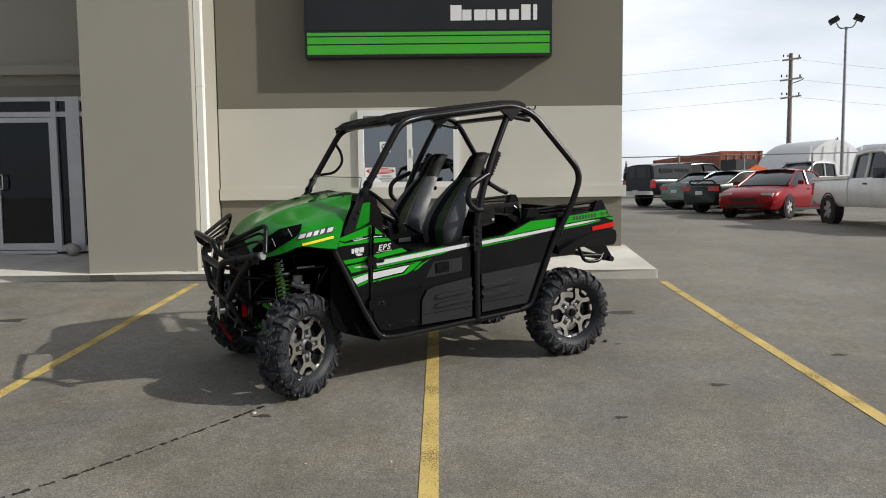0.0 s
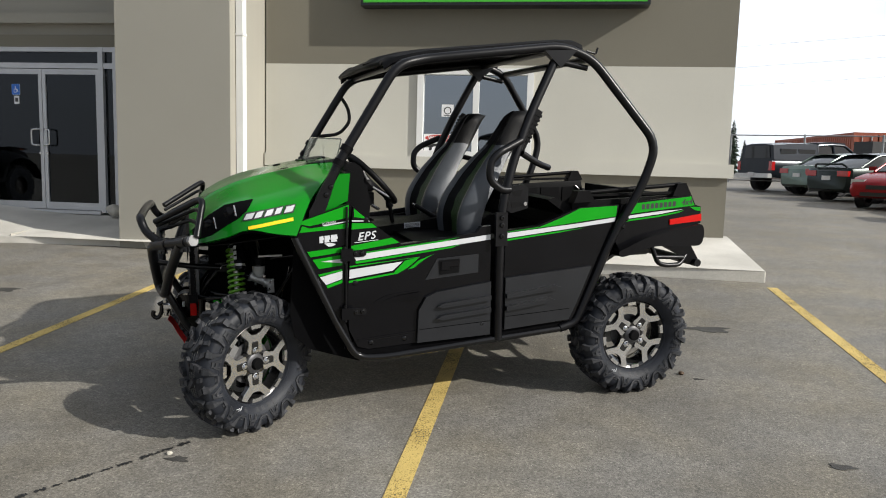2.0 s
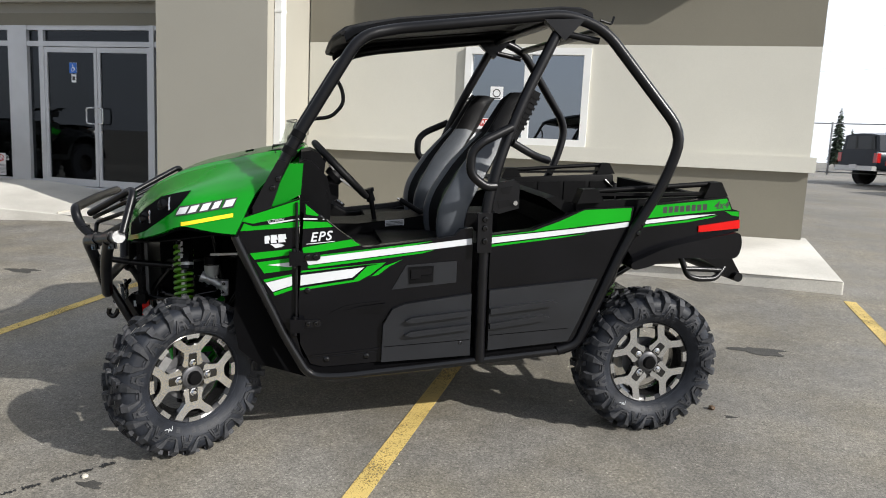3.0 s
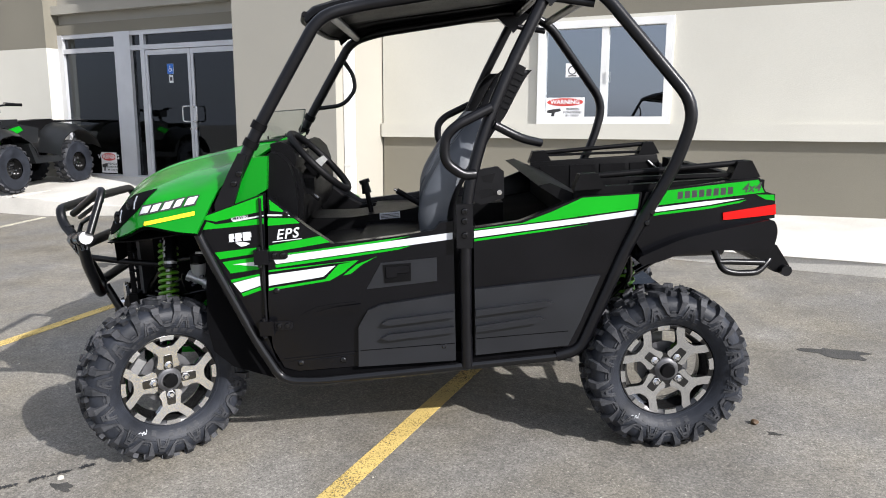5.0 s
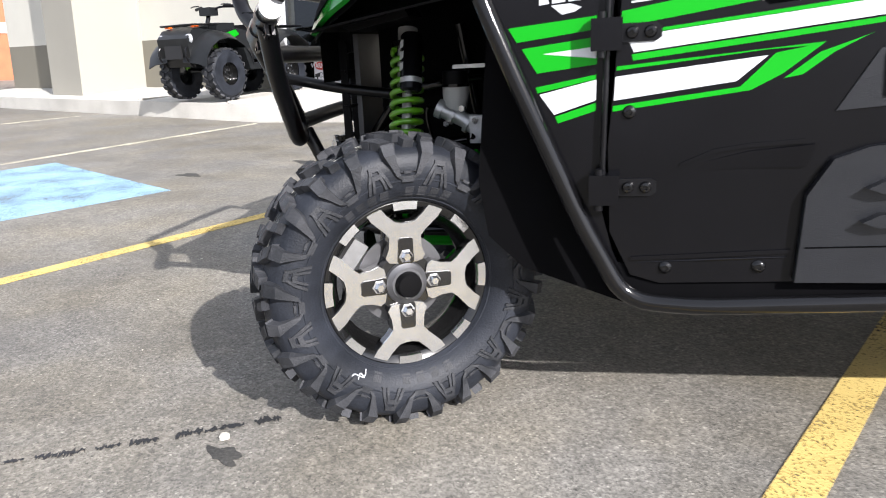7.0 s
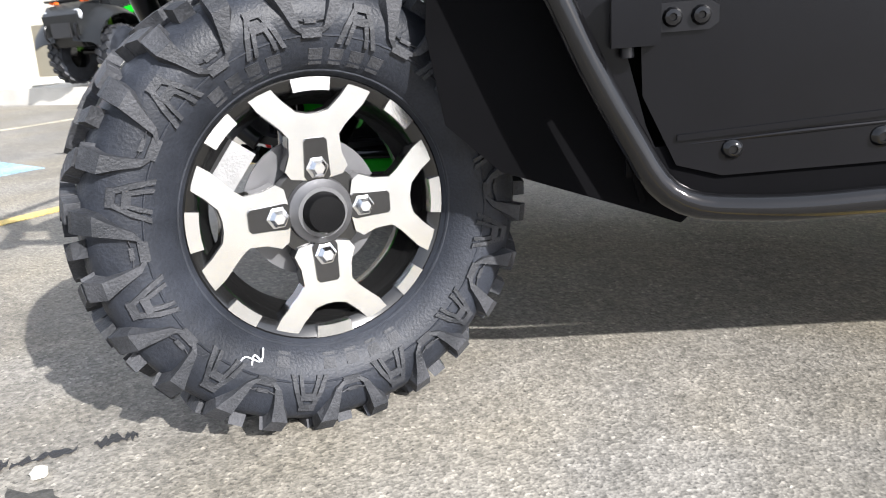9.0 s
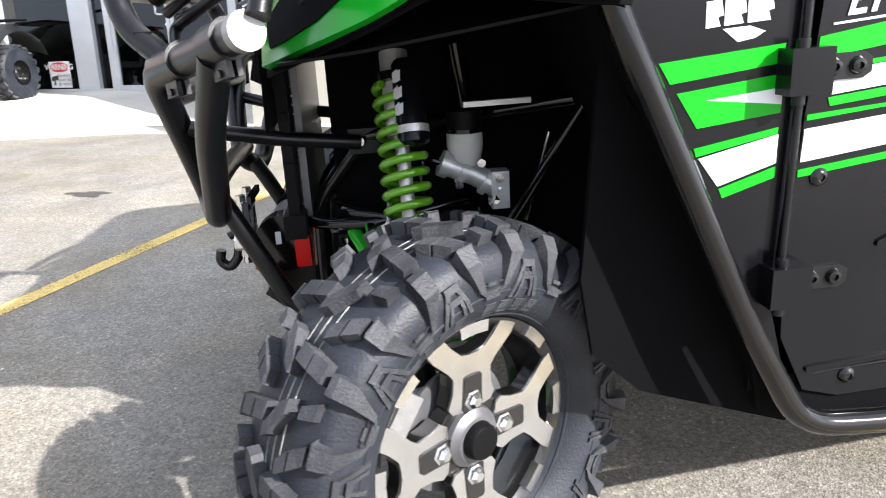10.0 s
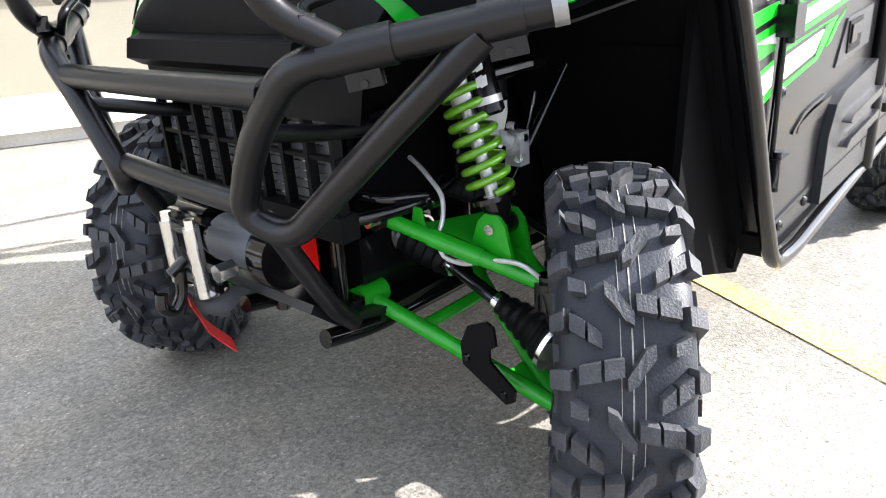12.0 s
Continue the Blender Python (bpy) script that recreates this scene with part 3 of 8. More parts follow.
HALF = [(0.25, 0.10), (0.27, 0.205), (0.33, 0.245), (0.44, 0.205), (0.575, 0.195), (0.645, 0.250), (0.785, 0.405), (0.870, 0.465), (0.945, 0.300), (0.855, 0.225), (0.765, 0.125), (0.745, 0.04)]
def wheel(width, face, steer, centre, side, twist=0.0):
    """face: how far the spokes' face lies outside the middle of the tyre."""
    r = 0.210
    m = Matrix.Translation(centre) @ Matrix.Rotation(steer, 4, "Z")
    if side < 0:
        m = m @ Matrix.Rotation(math.pi, 4, "Z")
    w = width / 2
    prof = [(r - 0.006, -w * 0.60), (r + 0.004, -w * 0.62), (r - 0.016, -w * 0.56), (r - 0.040, -w * 0.3), (r - 0.045, face - 0.060), (r - 0.024, face - 0.034), (r - 0.020, face - 0.012),
            (r - 0.012, face - 0.005), (r - 0.002, face), (r + 0.004, face - 0.003), (r + 0.004, face - 0.018), (r - 0.010, face - 0.034), (r - 0.033, face - 0.060), (r - 0.033, -w * 0.3), (r - 0.012, -w * 0.57)]
    rim = upart("wheel", lathe(prof, steps=64, closed=True), RIM_BLACK, "black and machined alloy wheel with a knobby tyre")
    rim.matrix_basis = m
    carcass, lugs, rings = tyre(width, r - 0.004, 0.366)
    part("tyre", carcass, RUBBER, rim)
    for ring in rings:
        part("mould_ring", ring, RUBBER, rim)
    part("tread", lugs, LUG, rim, "deep staggered rubber tread lugs", smooth=False)
    for y, dy in ((0.004, 0.0012), (0.021, 0.0007), (-0.013, 0.0006)):
        ry = 0.366 - 0.0172
        part("tread_line", lathe([(ry - 0.002, y - dy), (ry, y - dy), (ry, y + dy), (ry - 0.002, y + dy)], steps=96), CHALKY, rim, "thin pale line round the new tyre's tread")
    # hub and brake disc behind the spokes
    part("hub", add_rod(rod((0, face - 0.05, 0), (0, face - 0.018, 0), 0.075, 32), (0, -0.02, 0), (0, face - 0.05, 0), 0.05, 24), RIM_BLACK, rim)
    part("brake_disc", lathe([(0.05, 0.0), (0.115, 0.0), (0.115, 0.006), (0.05, 0.006)], steps=40, closed=True), DISC, rim, "bare steel brake disc")
    cal = box((-0.035, -0.03, 0.03), (0.035, 0.03, 0.070), Matrix.Translation((0.085, 0.005, 0.055)) @ Matrix.Rotation(0.9, 4, "Y"))
    part("brake_calliper", cal, CALLIPER, rim, "cast aluminium brake calliper", bevel=0.008)
    def dish(bm):
        for v in bm.verts:
            v.co.y -= 0.014 * max(0.0, 1 - math.hypot(v.co.x, v.co.z) / r)
        return bm
    for k in range(4):
        ang = twist + k * math.pi / 2
        half = [polar(a, b, ang, r) for a, b in HALF]
        other = [polar(a, -b, ang, r) for a, b in HALF[::-1]]
        # the dished body of the spoke is black, its face bare metal
        body = prism([(p[0] * 1.0, p[1] * 1.0) for p in half + other], face - 0.034, face - 0.006)
        part("spoke", dish(body), RIM_BLACK, rim, bevel=0.003)
        part("spoke_face", dish(prism([(p[0] * 0.985, p[1] * 0.985) for p in half + other], face - 0.007, face - 0.002)), MACHINED, rim, "machined bright spoke face", bevel=0.0015)
        pocket = [polar(a, b, ang, r) for a, b in ((0.235, 0.075), (0.27, 0.10), (0.40, 0.092), (0.535, 0.088), (0.555, 0.068), (0.555, -0.068), (0.535, -0.088), (0.40, -0.092), (0.27, -0.10), (0.235, -0.075))]
        part("nut_pocket", dish(prism(pocket, face - 0.003, face + 0.0015)), RIM_BLACK, rim, bevel=0.001)
        px, pz = polar(0.335, 0, ang, r)
        nut = lathe([(0.0, face + 0.014), (0.009, face + 0.014), (0.0145, face + 0.009), (0.0145, face + 0.003), (0.0185, face + 0.002), (0.0185, face - 0.002)], Matrix.Translation((px, 0, pz)), 6)
        part("lug_nut", dish(nut), CHROME, rim, "bright hexagonal lug nut", smooth=False)
        for mid, half_w in ((0.0, 0.15), (math.pi / 4, 0.13)):
            seg = []
            for t in (-1, -0.5, 0, 0.5, 1):
                q = ang + mid + t * half_w
                seg.append((math.sin(q) * r * 0.995, math.cos(q) * r * 0.995))
            for t in (1, 0.5, 0, -0.5, -1):
                q = ang + mid + t * half_w
                seg.append((math.sin(q) * r * 0.90, math.cos(q) * r * 0.90))
            part("rim_inlay", prism(seg, face - 0.016, face + 0.0012), MACHINED, rim, "machined patch on the rim's lip", bevel=0.001)
    part("hub_cap", lathe([(0.0, face + 0.020), (0.028, face + 0.019), (0.0315, face + 0.015), (0.033, face - 0.002), (0.033, face - 0.02)], steps=40), BLACK_PLASTIC, rim)
    part("hub_ring", lathe([(0.0335, face + 0.001), (0.040, face + 0.001), (0.043, face - 0.003), (0.052, face - 0.009), (0.056, face - 0.024)], steps=40), DISC, rim, "turned grey metal hub ring")
    # chalk scribble on the sidewall
    if side > 0:
        y = w * 0.86 + 0.006
        marks = ((0.171, -0.199), (0.160, -0.190), (0.139, -0.206), (0.134, -0.200), (0.131, -0.184)), ((0.155, -0.215), (0.146, -0.190), (0.136, -0.206))
        for line in marks:
            part("chalk_mark", tube([(x, y, z) for x, z in line], 0.0014, 0.006, 6), WHITE_DECAL, rim, "white chalk scribble on the tyre")
    return rim


STEER = radians(35)
FRONT_Z, REAR_Z = 0.354, 0.354
wheel(0.216, 0.060, STEER, (1.139, 0.598, FRONT_Z), 1, -0.02)
wheel(0.216, 0.060, STEER * 0.85, (1.225, -0.80, FRONT_Z), -1, 0.5)
wheel(0.250, 0.074, 0.0, (-1.122, 0.650, REAR_Z), 1, 0.90)
wheel(0.250, 0.074, 0.0, (-1.122, -0.70, REAR_Z), -1, 0.2)

# -- roll cage and frame tubes --
R_CAGE = 0.0255
def cage_side():
    """The long hoop: from the cowl up, along the roof, down behind the seat and to the sill."""
    return tube([(0.80, 0.66, 1.08), (0.62, 0.655, 1.43), (0.335, 0.64, 1.885), (0.17, 0.60, 1.925), (-0.62, 0.60, 2.015), (-0.80, 0.62, 1.95), (-1.165, 0.755, 1.475), (-1.10, 0.735, 1.25), (-0.93, 0.705, 0.94), (-0.72, 0.695, 0.45), (-0.62, 0.695, 0.425)],
                R_CAGE, 0.10, 16)


both("roll_cage_hoop", cage_side, CAGE)
both("cage_pillar", lambda: tube([(-0.575, 0.60, 1.93), (-0.42, 0.64, 1.64), (-0.305, 0.68, 1.38), (-0.235, 0.705, 1.12), (-0.228, 0.71, 0.80), (-0.228, 0.71, 0.40)], R_CAGE, 0.12, 16), CAGE)
both("sill_tube", lambda: tube([(-0.66, 0.695, 0.425), (-0.234, 0.705, 0.402), (0.176, 0.712, 0.378), (0.42, 0.718, 0.364), (0.570, 0.718, 0.374), (0.667, 0.715, 0.55), (0.786, 0.710, 0.815), (0.867, 0.70, 1.0), (0.899, 0.685, 1.09), (0.900, 0.60, 1.12)], 0.0195, 0.06, 14), FRAME_BLACK)
for x, z, y in ((0.30, 1.90, 0.62), (-0.62, 2.0, 0.60), (-0.80, 1.95, 0.62)):
    upart("cage_crossbar", tube([(x, y, z), (x, -y, z)], 0.02, 0, 12), CAGE)

# -- side panels --
FQ = [(0.864, 1.096), (0.848, 1.106), (0.595, 1.187), (0.628, 0.585), (0.60, 0.48), (0.575, 0.42), (0.69, 0.62), (0.79, 0.85), (0.85, 0.985), (0.87, 1.035)]
DOOR = [(0.578, 1.168), (0.426, 1.039), (0.323, 0.962), (0.061, 0.985), (-0.10, 1.005), (-0.125, 1.035), (-0.182, 1.04), (-0.182, 0.428), (0.245, 0.418), (0.50, 0.408), (0.560, 0.425), (0.605, 0.52), (0.612, 0.70)]
RQ = [(-0.268, 1.008), (-0.462, 1.028), (-0.722, 1.122), (-0.972, 1.130), (-0.955, 0.98), (-0.86, 0.80), (-0.76, 0.55), (-0.70, 0.468), (-0.262, 0.445)]
both("front_quarter_panel", lambda: prism(FQ, 0.655, 0.695), BLACK_GLOSS, bevel=0.006)
both("door", lambda: prism(DOOR, 0.655, 0.697), BLACK_GLOSS, bevel=0.008)
both("rear_quarter_panel", lambda: prism(RQ, 0.655, 0.697), BLACK_GLOSS, bevel=0.008)
DG = [(0.24, 0.422), (0.232, 0.60), (0.19, 0.672), (0.13, 0.695), (-0.18, 0.731), (-0.18, 0.432)]
RG = [(-0.266, 0.745), (-0.80, 0.783), (-0.715, 0.58), (-0.665, 0.478), (-0.266, 0.452)]
both("door_lower_panel", lambda: prism(DG, 0.69, 0.718), GREY_PLASTIC, "textured charcoal lower door panel", bevel=0.016)
both("quarter_lower_panel", lambda: prism(RG, 0.69, 0.718), GREY_PLASTIC, "textured charcoal lower panel", bevel=0.016)
for x0, x1, z0, z1 in ((0.133, -0.175, 0.618, 0.645), (0.136, -0.175, 0.552, 0.578), (-0.268, -0.60, 0.648, 0.676), (-0.268, -0.56, 0.576, 0.606)):
    rib = [(x0, z0), (x0 - 0.03, z0 + 0.016), (x1, z1 + 0.012), (x1, z1 - 0.012), (x0 - 0.03, z0 - 0.010)] if x0 > 0 else \
        [(x0, z0 + 0.012), (x1 + 0.03, z1 + 0.012), (x1, z1), (x1 + 0.03, z1 - 0.014), (x0, z0 - 0.014)]
    both("panel_rib", lambda: prism(rib, 0.705, 0.742), GREY_PLASTIC, bevel=0.009, segments=3)

for x0, z0, x1, z1 in ((0.228, 0.497, -0.176, 0.512), (-0.27, 0.528, -0.665, 0.545)):
    both("panel_seam", lambda: prism([(x0, z0), (x1, z1), (x1, z1 - 0.0035), (x0, z0 - 0.0035)], 0.716, 0.7188), SHADE_BLACK, smooth=False)

for line in (((0.469, 0.661), (0.406, 0.689), (0.342, 0.699), (0.241, 0.706)), ((0.560, 0.462), (0.411, 0.472), (0.250, 0.483))):
    both("door_ridge", lambda: prism([(x, z + 0.004) for x, z in line] + [(x, z - 0.004) for x, z in line[::-1]], 0.694, 0.7015), BLACK_GLOSS, bevel=0.003)

both("rocker_panel", lambda: prism([(-0.64, 0.425), (-0.20, 0.405), (0.42, 0.372), (0.55, 0.382), (0.60, 0.45), (-0.64, 0.47)], 0.58, 0.690), SHADE_BLACK)

# -- floor pan, body core --
upart("floor_pan", box((-0.75, -0.64, 0.40), (0.62, 0.64, 0.46)), BLACK_PLASTIC, bevel=0.01)
upart("firewall", box((0.56, -0.62, 0.44), (0.60, 0.62, 1.16)), BLACK_PLASTIC, bevel=0.01)

# -- hood and front fenders --
MID = -0.06
SECTIONS = [
    [(0.555, MID, 1.385), (0.575, 0.24, 1.392), (0.59, 0.275, 1.380), (0.69, 0.52, 1.305), (0.79, 0.668, 1.210), (0.870, 0.744, 1.040)],
    [(0.72, MID, 1.360), (0.725, 0.245, 1.372), (0.735, 0.285, 1.355), (0.80, 0.525, 1.280), (0.865, 0.672, 1.203), (0.925, 0.738, 1.045)],
    [(0.88, MID, 1.328), (0.88, 0.240, 1.343), (0.885, 0.280, 1.328), (0.90, 0.535, 1.255), (0.94, 0.668, 1.192), (0.985, 0.727, 1.054)],
    [(1.07, MID, 1.285), (1.07, 0.235, 1.300), (1.07, 0.270, 1.285), (1.075, 0.560, 1.220), (1.085, 0.670, 1.172), (1.10, 0.692, 1.070)],
    [(1.20, MID, 1.235), (1.20, 0.220, 1.252), (1.20, 0.250, 1.238), (1.20, 0.490, 1.186), (1.20, 0.585, 1.130), (1.20, 0.622, 1.030)],
    [(1.30, MID, 1.178), (1.30, 0.195, 1.192), (1.30, 0.220, 1.180), (1.295, 0.420, 1.118), (1.29, 0.495, 1.062), (1.285, 0.542, 1.000)],
    [(1.38, MID, 1.100), (1.38, 0.160, 1.110), (1.38, 0.185, 1.100), (1.378, 0.335, 1.035), (1.376, 0.375, 1.000), (1.375, 0.410, 0.968)],
]
LAST = len(SECTIONS[0]) - 1


def over(y, side):
    """The same place on the other fender."""
    return y if side > 0 else 2 * MID - y


def curve4(p0, p1, p2, p3, t):
    return 0.5 * ((2 * p1) + (p2 - p0) * t + (2 * p0 - 5 * p1 + 4 * p2 - p3) * t * t + (3 * p1 - p0 - 3 * p2 + p3) * t ** 3)


def hood_at(u, v, off=0.0):
    """A place on the hood: u from the cowl (0) to the nose (6), v from the middle (0) to the fender's edge (5)."""
    def row(k):
        q = [Vector(p) for p in SECTIONS[max(0, min(len(SECTIONS) - 1, k))]]
        k = round(v)
        r = 0.2 if k < 3 else 0.3
        if 0 < k < LAST and abs(v - k) < r:
            # a small radius on each crease
            a, b, t = q[k].lerp(q[k - 1], r), q[k].lerp(q[k + 1], r), (v - k + r) / (2 * r)
            return a * (1 - t) ** 2 + q[k] * 2 * t * (1 - t) + b * t * t
        i = min(LAST - 1, int(v))
        return q[i].lerp(q[i + 1], v - i)
    i = min(len(SECTIONS) - 2, int(u))
    p = curve4(row(i - 1), row(i), row(i + 1), row(i + 2), u - i)
    if off:
        e = 0.02
        n = (hood_at(min(6, u + e), v) - hood_at(max(0, u - e), v)).cross(hood_at(u, min(LAST, v + e)) - hood_at(u, max(0, v - e))).normalized()
        p = p + n * (off if n.z + 0.5 * n.y > 0 else -off)
    return p


def face_at(x, z, off, low=3.0):
    """A place on the fender's outer face by its x and z."""
    u, v = 3.0, 4.0
    for k in range(12):
        a, b = 0.0, 6.0
        for j in range(16):
            u = (a + b) / 2
            a, b = (u, b) if hood_at(u, v).x < x else (a, u)
        a, b = low, 5.0
        for j in range(16):
            v = (a + b) / 2
            a, b = (v, b) if hood_at(u, v).z > z else (a, v)
    return hood_at(u, v, off)


def face_patch(upper, lower, off, side=1, across=6, fine=3, depth=0.002):
    """A thin skin on the fender between an upper and a lower line of (x, z)."""
    def dense(line):
        out = []
        for (ax, az), (bx, bz) in zip(line, line[1:]):
            out += [(ax + (bx - ax) * k / fine, az + (bz - az) * k / fine) for k in range(fine)]
        return out + [line[-1]]
    rows = []
    for (ax, az), (bx, bz) in zip(dense(upper), dense(lower)):
        row = []
        for k in range(across + 1):
            t = k / across
            p = face_at(ax + (bx - ax) * t, az + (bz - az) * t, off)
            row.append((p.x, over(p.y, side), p.z))
        rows.append(row)
    return thicken(grid_mesh(bmesh.new(), rows), depth)


def hood_patch(poly, off, side=1, n=14):
    """A thin skin over the quadrilateral poly of (u, v), lying off metres above the hood."""
    rows = []
    for i in range(n + 1):
        s, row = i / n, []
        for j in range(7):
            t = j / 6
            u = (poly[0][0] * (1 - s) + poly[1][0] * s) * (1 - t) + (poly[3][0] * (1 - s) + poly[2][0] * s) * t
            v = (poly[0][1] * (1 - s) + poly[1][1] * s) * (1 - t) + (poly[3][1] * (1 - s) + poly[2][1] * s) * t
            p = hood_at(u, v, off)
            row.append((p.x, over(p.y, side), p.z))
        rows.append(row)
    return thicken(grid_mesh(bmesh.new(), rows), 0.002)


def hood_shell():
    bm = bmesh.new()
    half = [0, 0.4]
    for k in range(1, LAST):
        r = 0.2 if k < 3 else 0.3
        half += [k - r, k - r / 3, k + r / 3, k + r, k + 0.5]
    half += [LAST]
    rows = []
    for i in range(25):
        left = [hood_at(i * 0.25, v) for v in half]
        rows.append([(p.x, over(p.y, -1), p.z) for p in left[:0:-1]] + [tuple(p) for p in left])
    grid_mesh(bm, rows)
    return thicken(bm, 0.014)


upart("hood", hood_shell(), GREEN, "glossy metallic green hood with fenders")
# black lining under the paintwork
for s in (1, -1):
    rows = []
    for i in range(25):
        row = [hood_at(i * 0.25, v) for v in (0.6, 1.5, 2.4, 3.0, 3.5, 4.0, 4.5, 4.97)]
        rows.append([(p.x - 0.004, over(p.y - 0.018 * min(1, p.y / 0.5), s), p.z - 0.020) for p in row])
    upart("hood_lining", thicken(grid_mesh(bmesh.new(), rows), 0.002), SHADE_BLACK)
# the nose closes the hood in front
front = [hood_at(6, v) for v in (3.3, 3, 2.5, 2, 1, 0)]
front = [(p.x, over(p.y, -1), p.z) for p in front] + [tuple(p) for p in front[-2::-1]]
upart("nose", thicken(grid_mesh(bmesh.new(), [front, [(x + 0.02, y * 0.97, z - 0.03) for x, y, z in front], [(1.395, MID + (y - MID) * 0.92, 0.985) for x, y, z in front]]), 0.01), BLACK_PLASTIC)
upart("nose_lower", grid_mesh(bmesh.new(), [[(1.392, MID + (y - MID) * 0.92, 0.99) for x, y, z in front], [(1.40, MID + (y - MID) * 0.85, 0.84) for x, y, z in front]]), BLACK_PLASTIC)
for s in (1, -1):
    # dark skins stand for the shade in lamp opening and hood vent; two round lamps, cowl vent and the printed shapes
    lamp = upart("headlight", face_patch([(1.064, 1.212), (1.13, 1.198), (1.20, 1.178), (1.28, 1.122), (1.335, 1.068), (1.362, 1.040)], [(1.100, 1.162), (1.135, 1.128), (1.20, 1.082), (1.27, 1.032), (1.325, 1.006), (1.355, 0.996)], 0.003, s), SHADE_BLACK, "dark headlight opening with two round lamps")
    for x, z, h in ((1.150, 1.155, 0.022), (1.245, 1.090, 0.024)):
        p0, p1, p2 = (face_at(x + 0.004 * k, z + h * k, 0.006) for k in (-1, 0, 1))
        part("lens_edge", tube([(q.x, over(q.y, s), q.z) for q in (p0, p1, p2)], 0.004, 0, 8), MACHINED, lamp, "bright edge of a lamp lens")
        p = face_at(x + 0.03, z - 0.012, 0.002)
        part("lens", lathe([(0, 0.008), (0.022, 0.006), (0.034, 0.0)], Matrix.Translation((p.x, over(p.y, s), p.z)) @ Matrix.Rotation(radians(-35) if s > 0 else radians(215), 4, "Z"), 20), BLACK_GLOSS, lamp)
    upart("hood_vent", hood_patch([(1.80, 0.66), (2.05, 0.66), (2.05, 0.86), (1.80, 0.86)], 0.003, s), SHADE_BLACK, "small dark oval skin as the shade in a hood vent")
    upart("cowl_vent", hood_patch([(0.10, 0.45), (1.15, 0.70), (1.15, 0.96), (0.10, 2.0)], 0.004, s), BLACK_PLASTIC)
    upart("yellow_stripe", face_patch([(1.096, 1.088), (0.88, 1.126)], [(1.096, 1.072), (0.88, 1.110)], 0.003, s, 3, 8, 0.0015), YELLOW_DECAL, "plain yellow warning stripe")
    for k in range(5):
        x0, x1 = 1.112 - k * 0.048, 1.112 - k * 0.048 - (0.038, 0.033, 0.034, 0.030, 0.040)[k]
        z0 = 1.118 + k * 0.0075
        for dx, dz, grow, mat, off in ((0, 0, 0.006, GREY_DECAL, 0.0028), (0, 0, 0.0, WHITE_DECAL, 0.0042)):
            upart("model_badge", face_patch([(x0 - 0.012 + grow, z0 + 0.029 + grow), (x1 - 0.012 - grow, z0 + 0.036 + grow)], [(x0 + 0.004 + grow, z0 - grow), (x1 + 0.004 - grow, z0 + 0.007 - grow)], off, s, 3, 3, 0.0012), mat, "white slanted badge shapes" if mat is WHITE_DECAL else "dark outline of the badge shapes", smooth=False)
# cowl side pieces beside the hoop's foot
both("cowl_side", lambda: prism([(0.582, 1.335), (0.595, 1.196), (0.729, 1.128), (0.803, 1.126), (0.70, 1.24), (0.655, 1.33)], 0.56, 0.640), GREEN, "glossy metallic green cowl side", bevel=0.012)

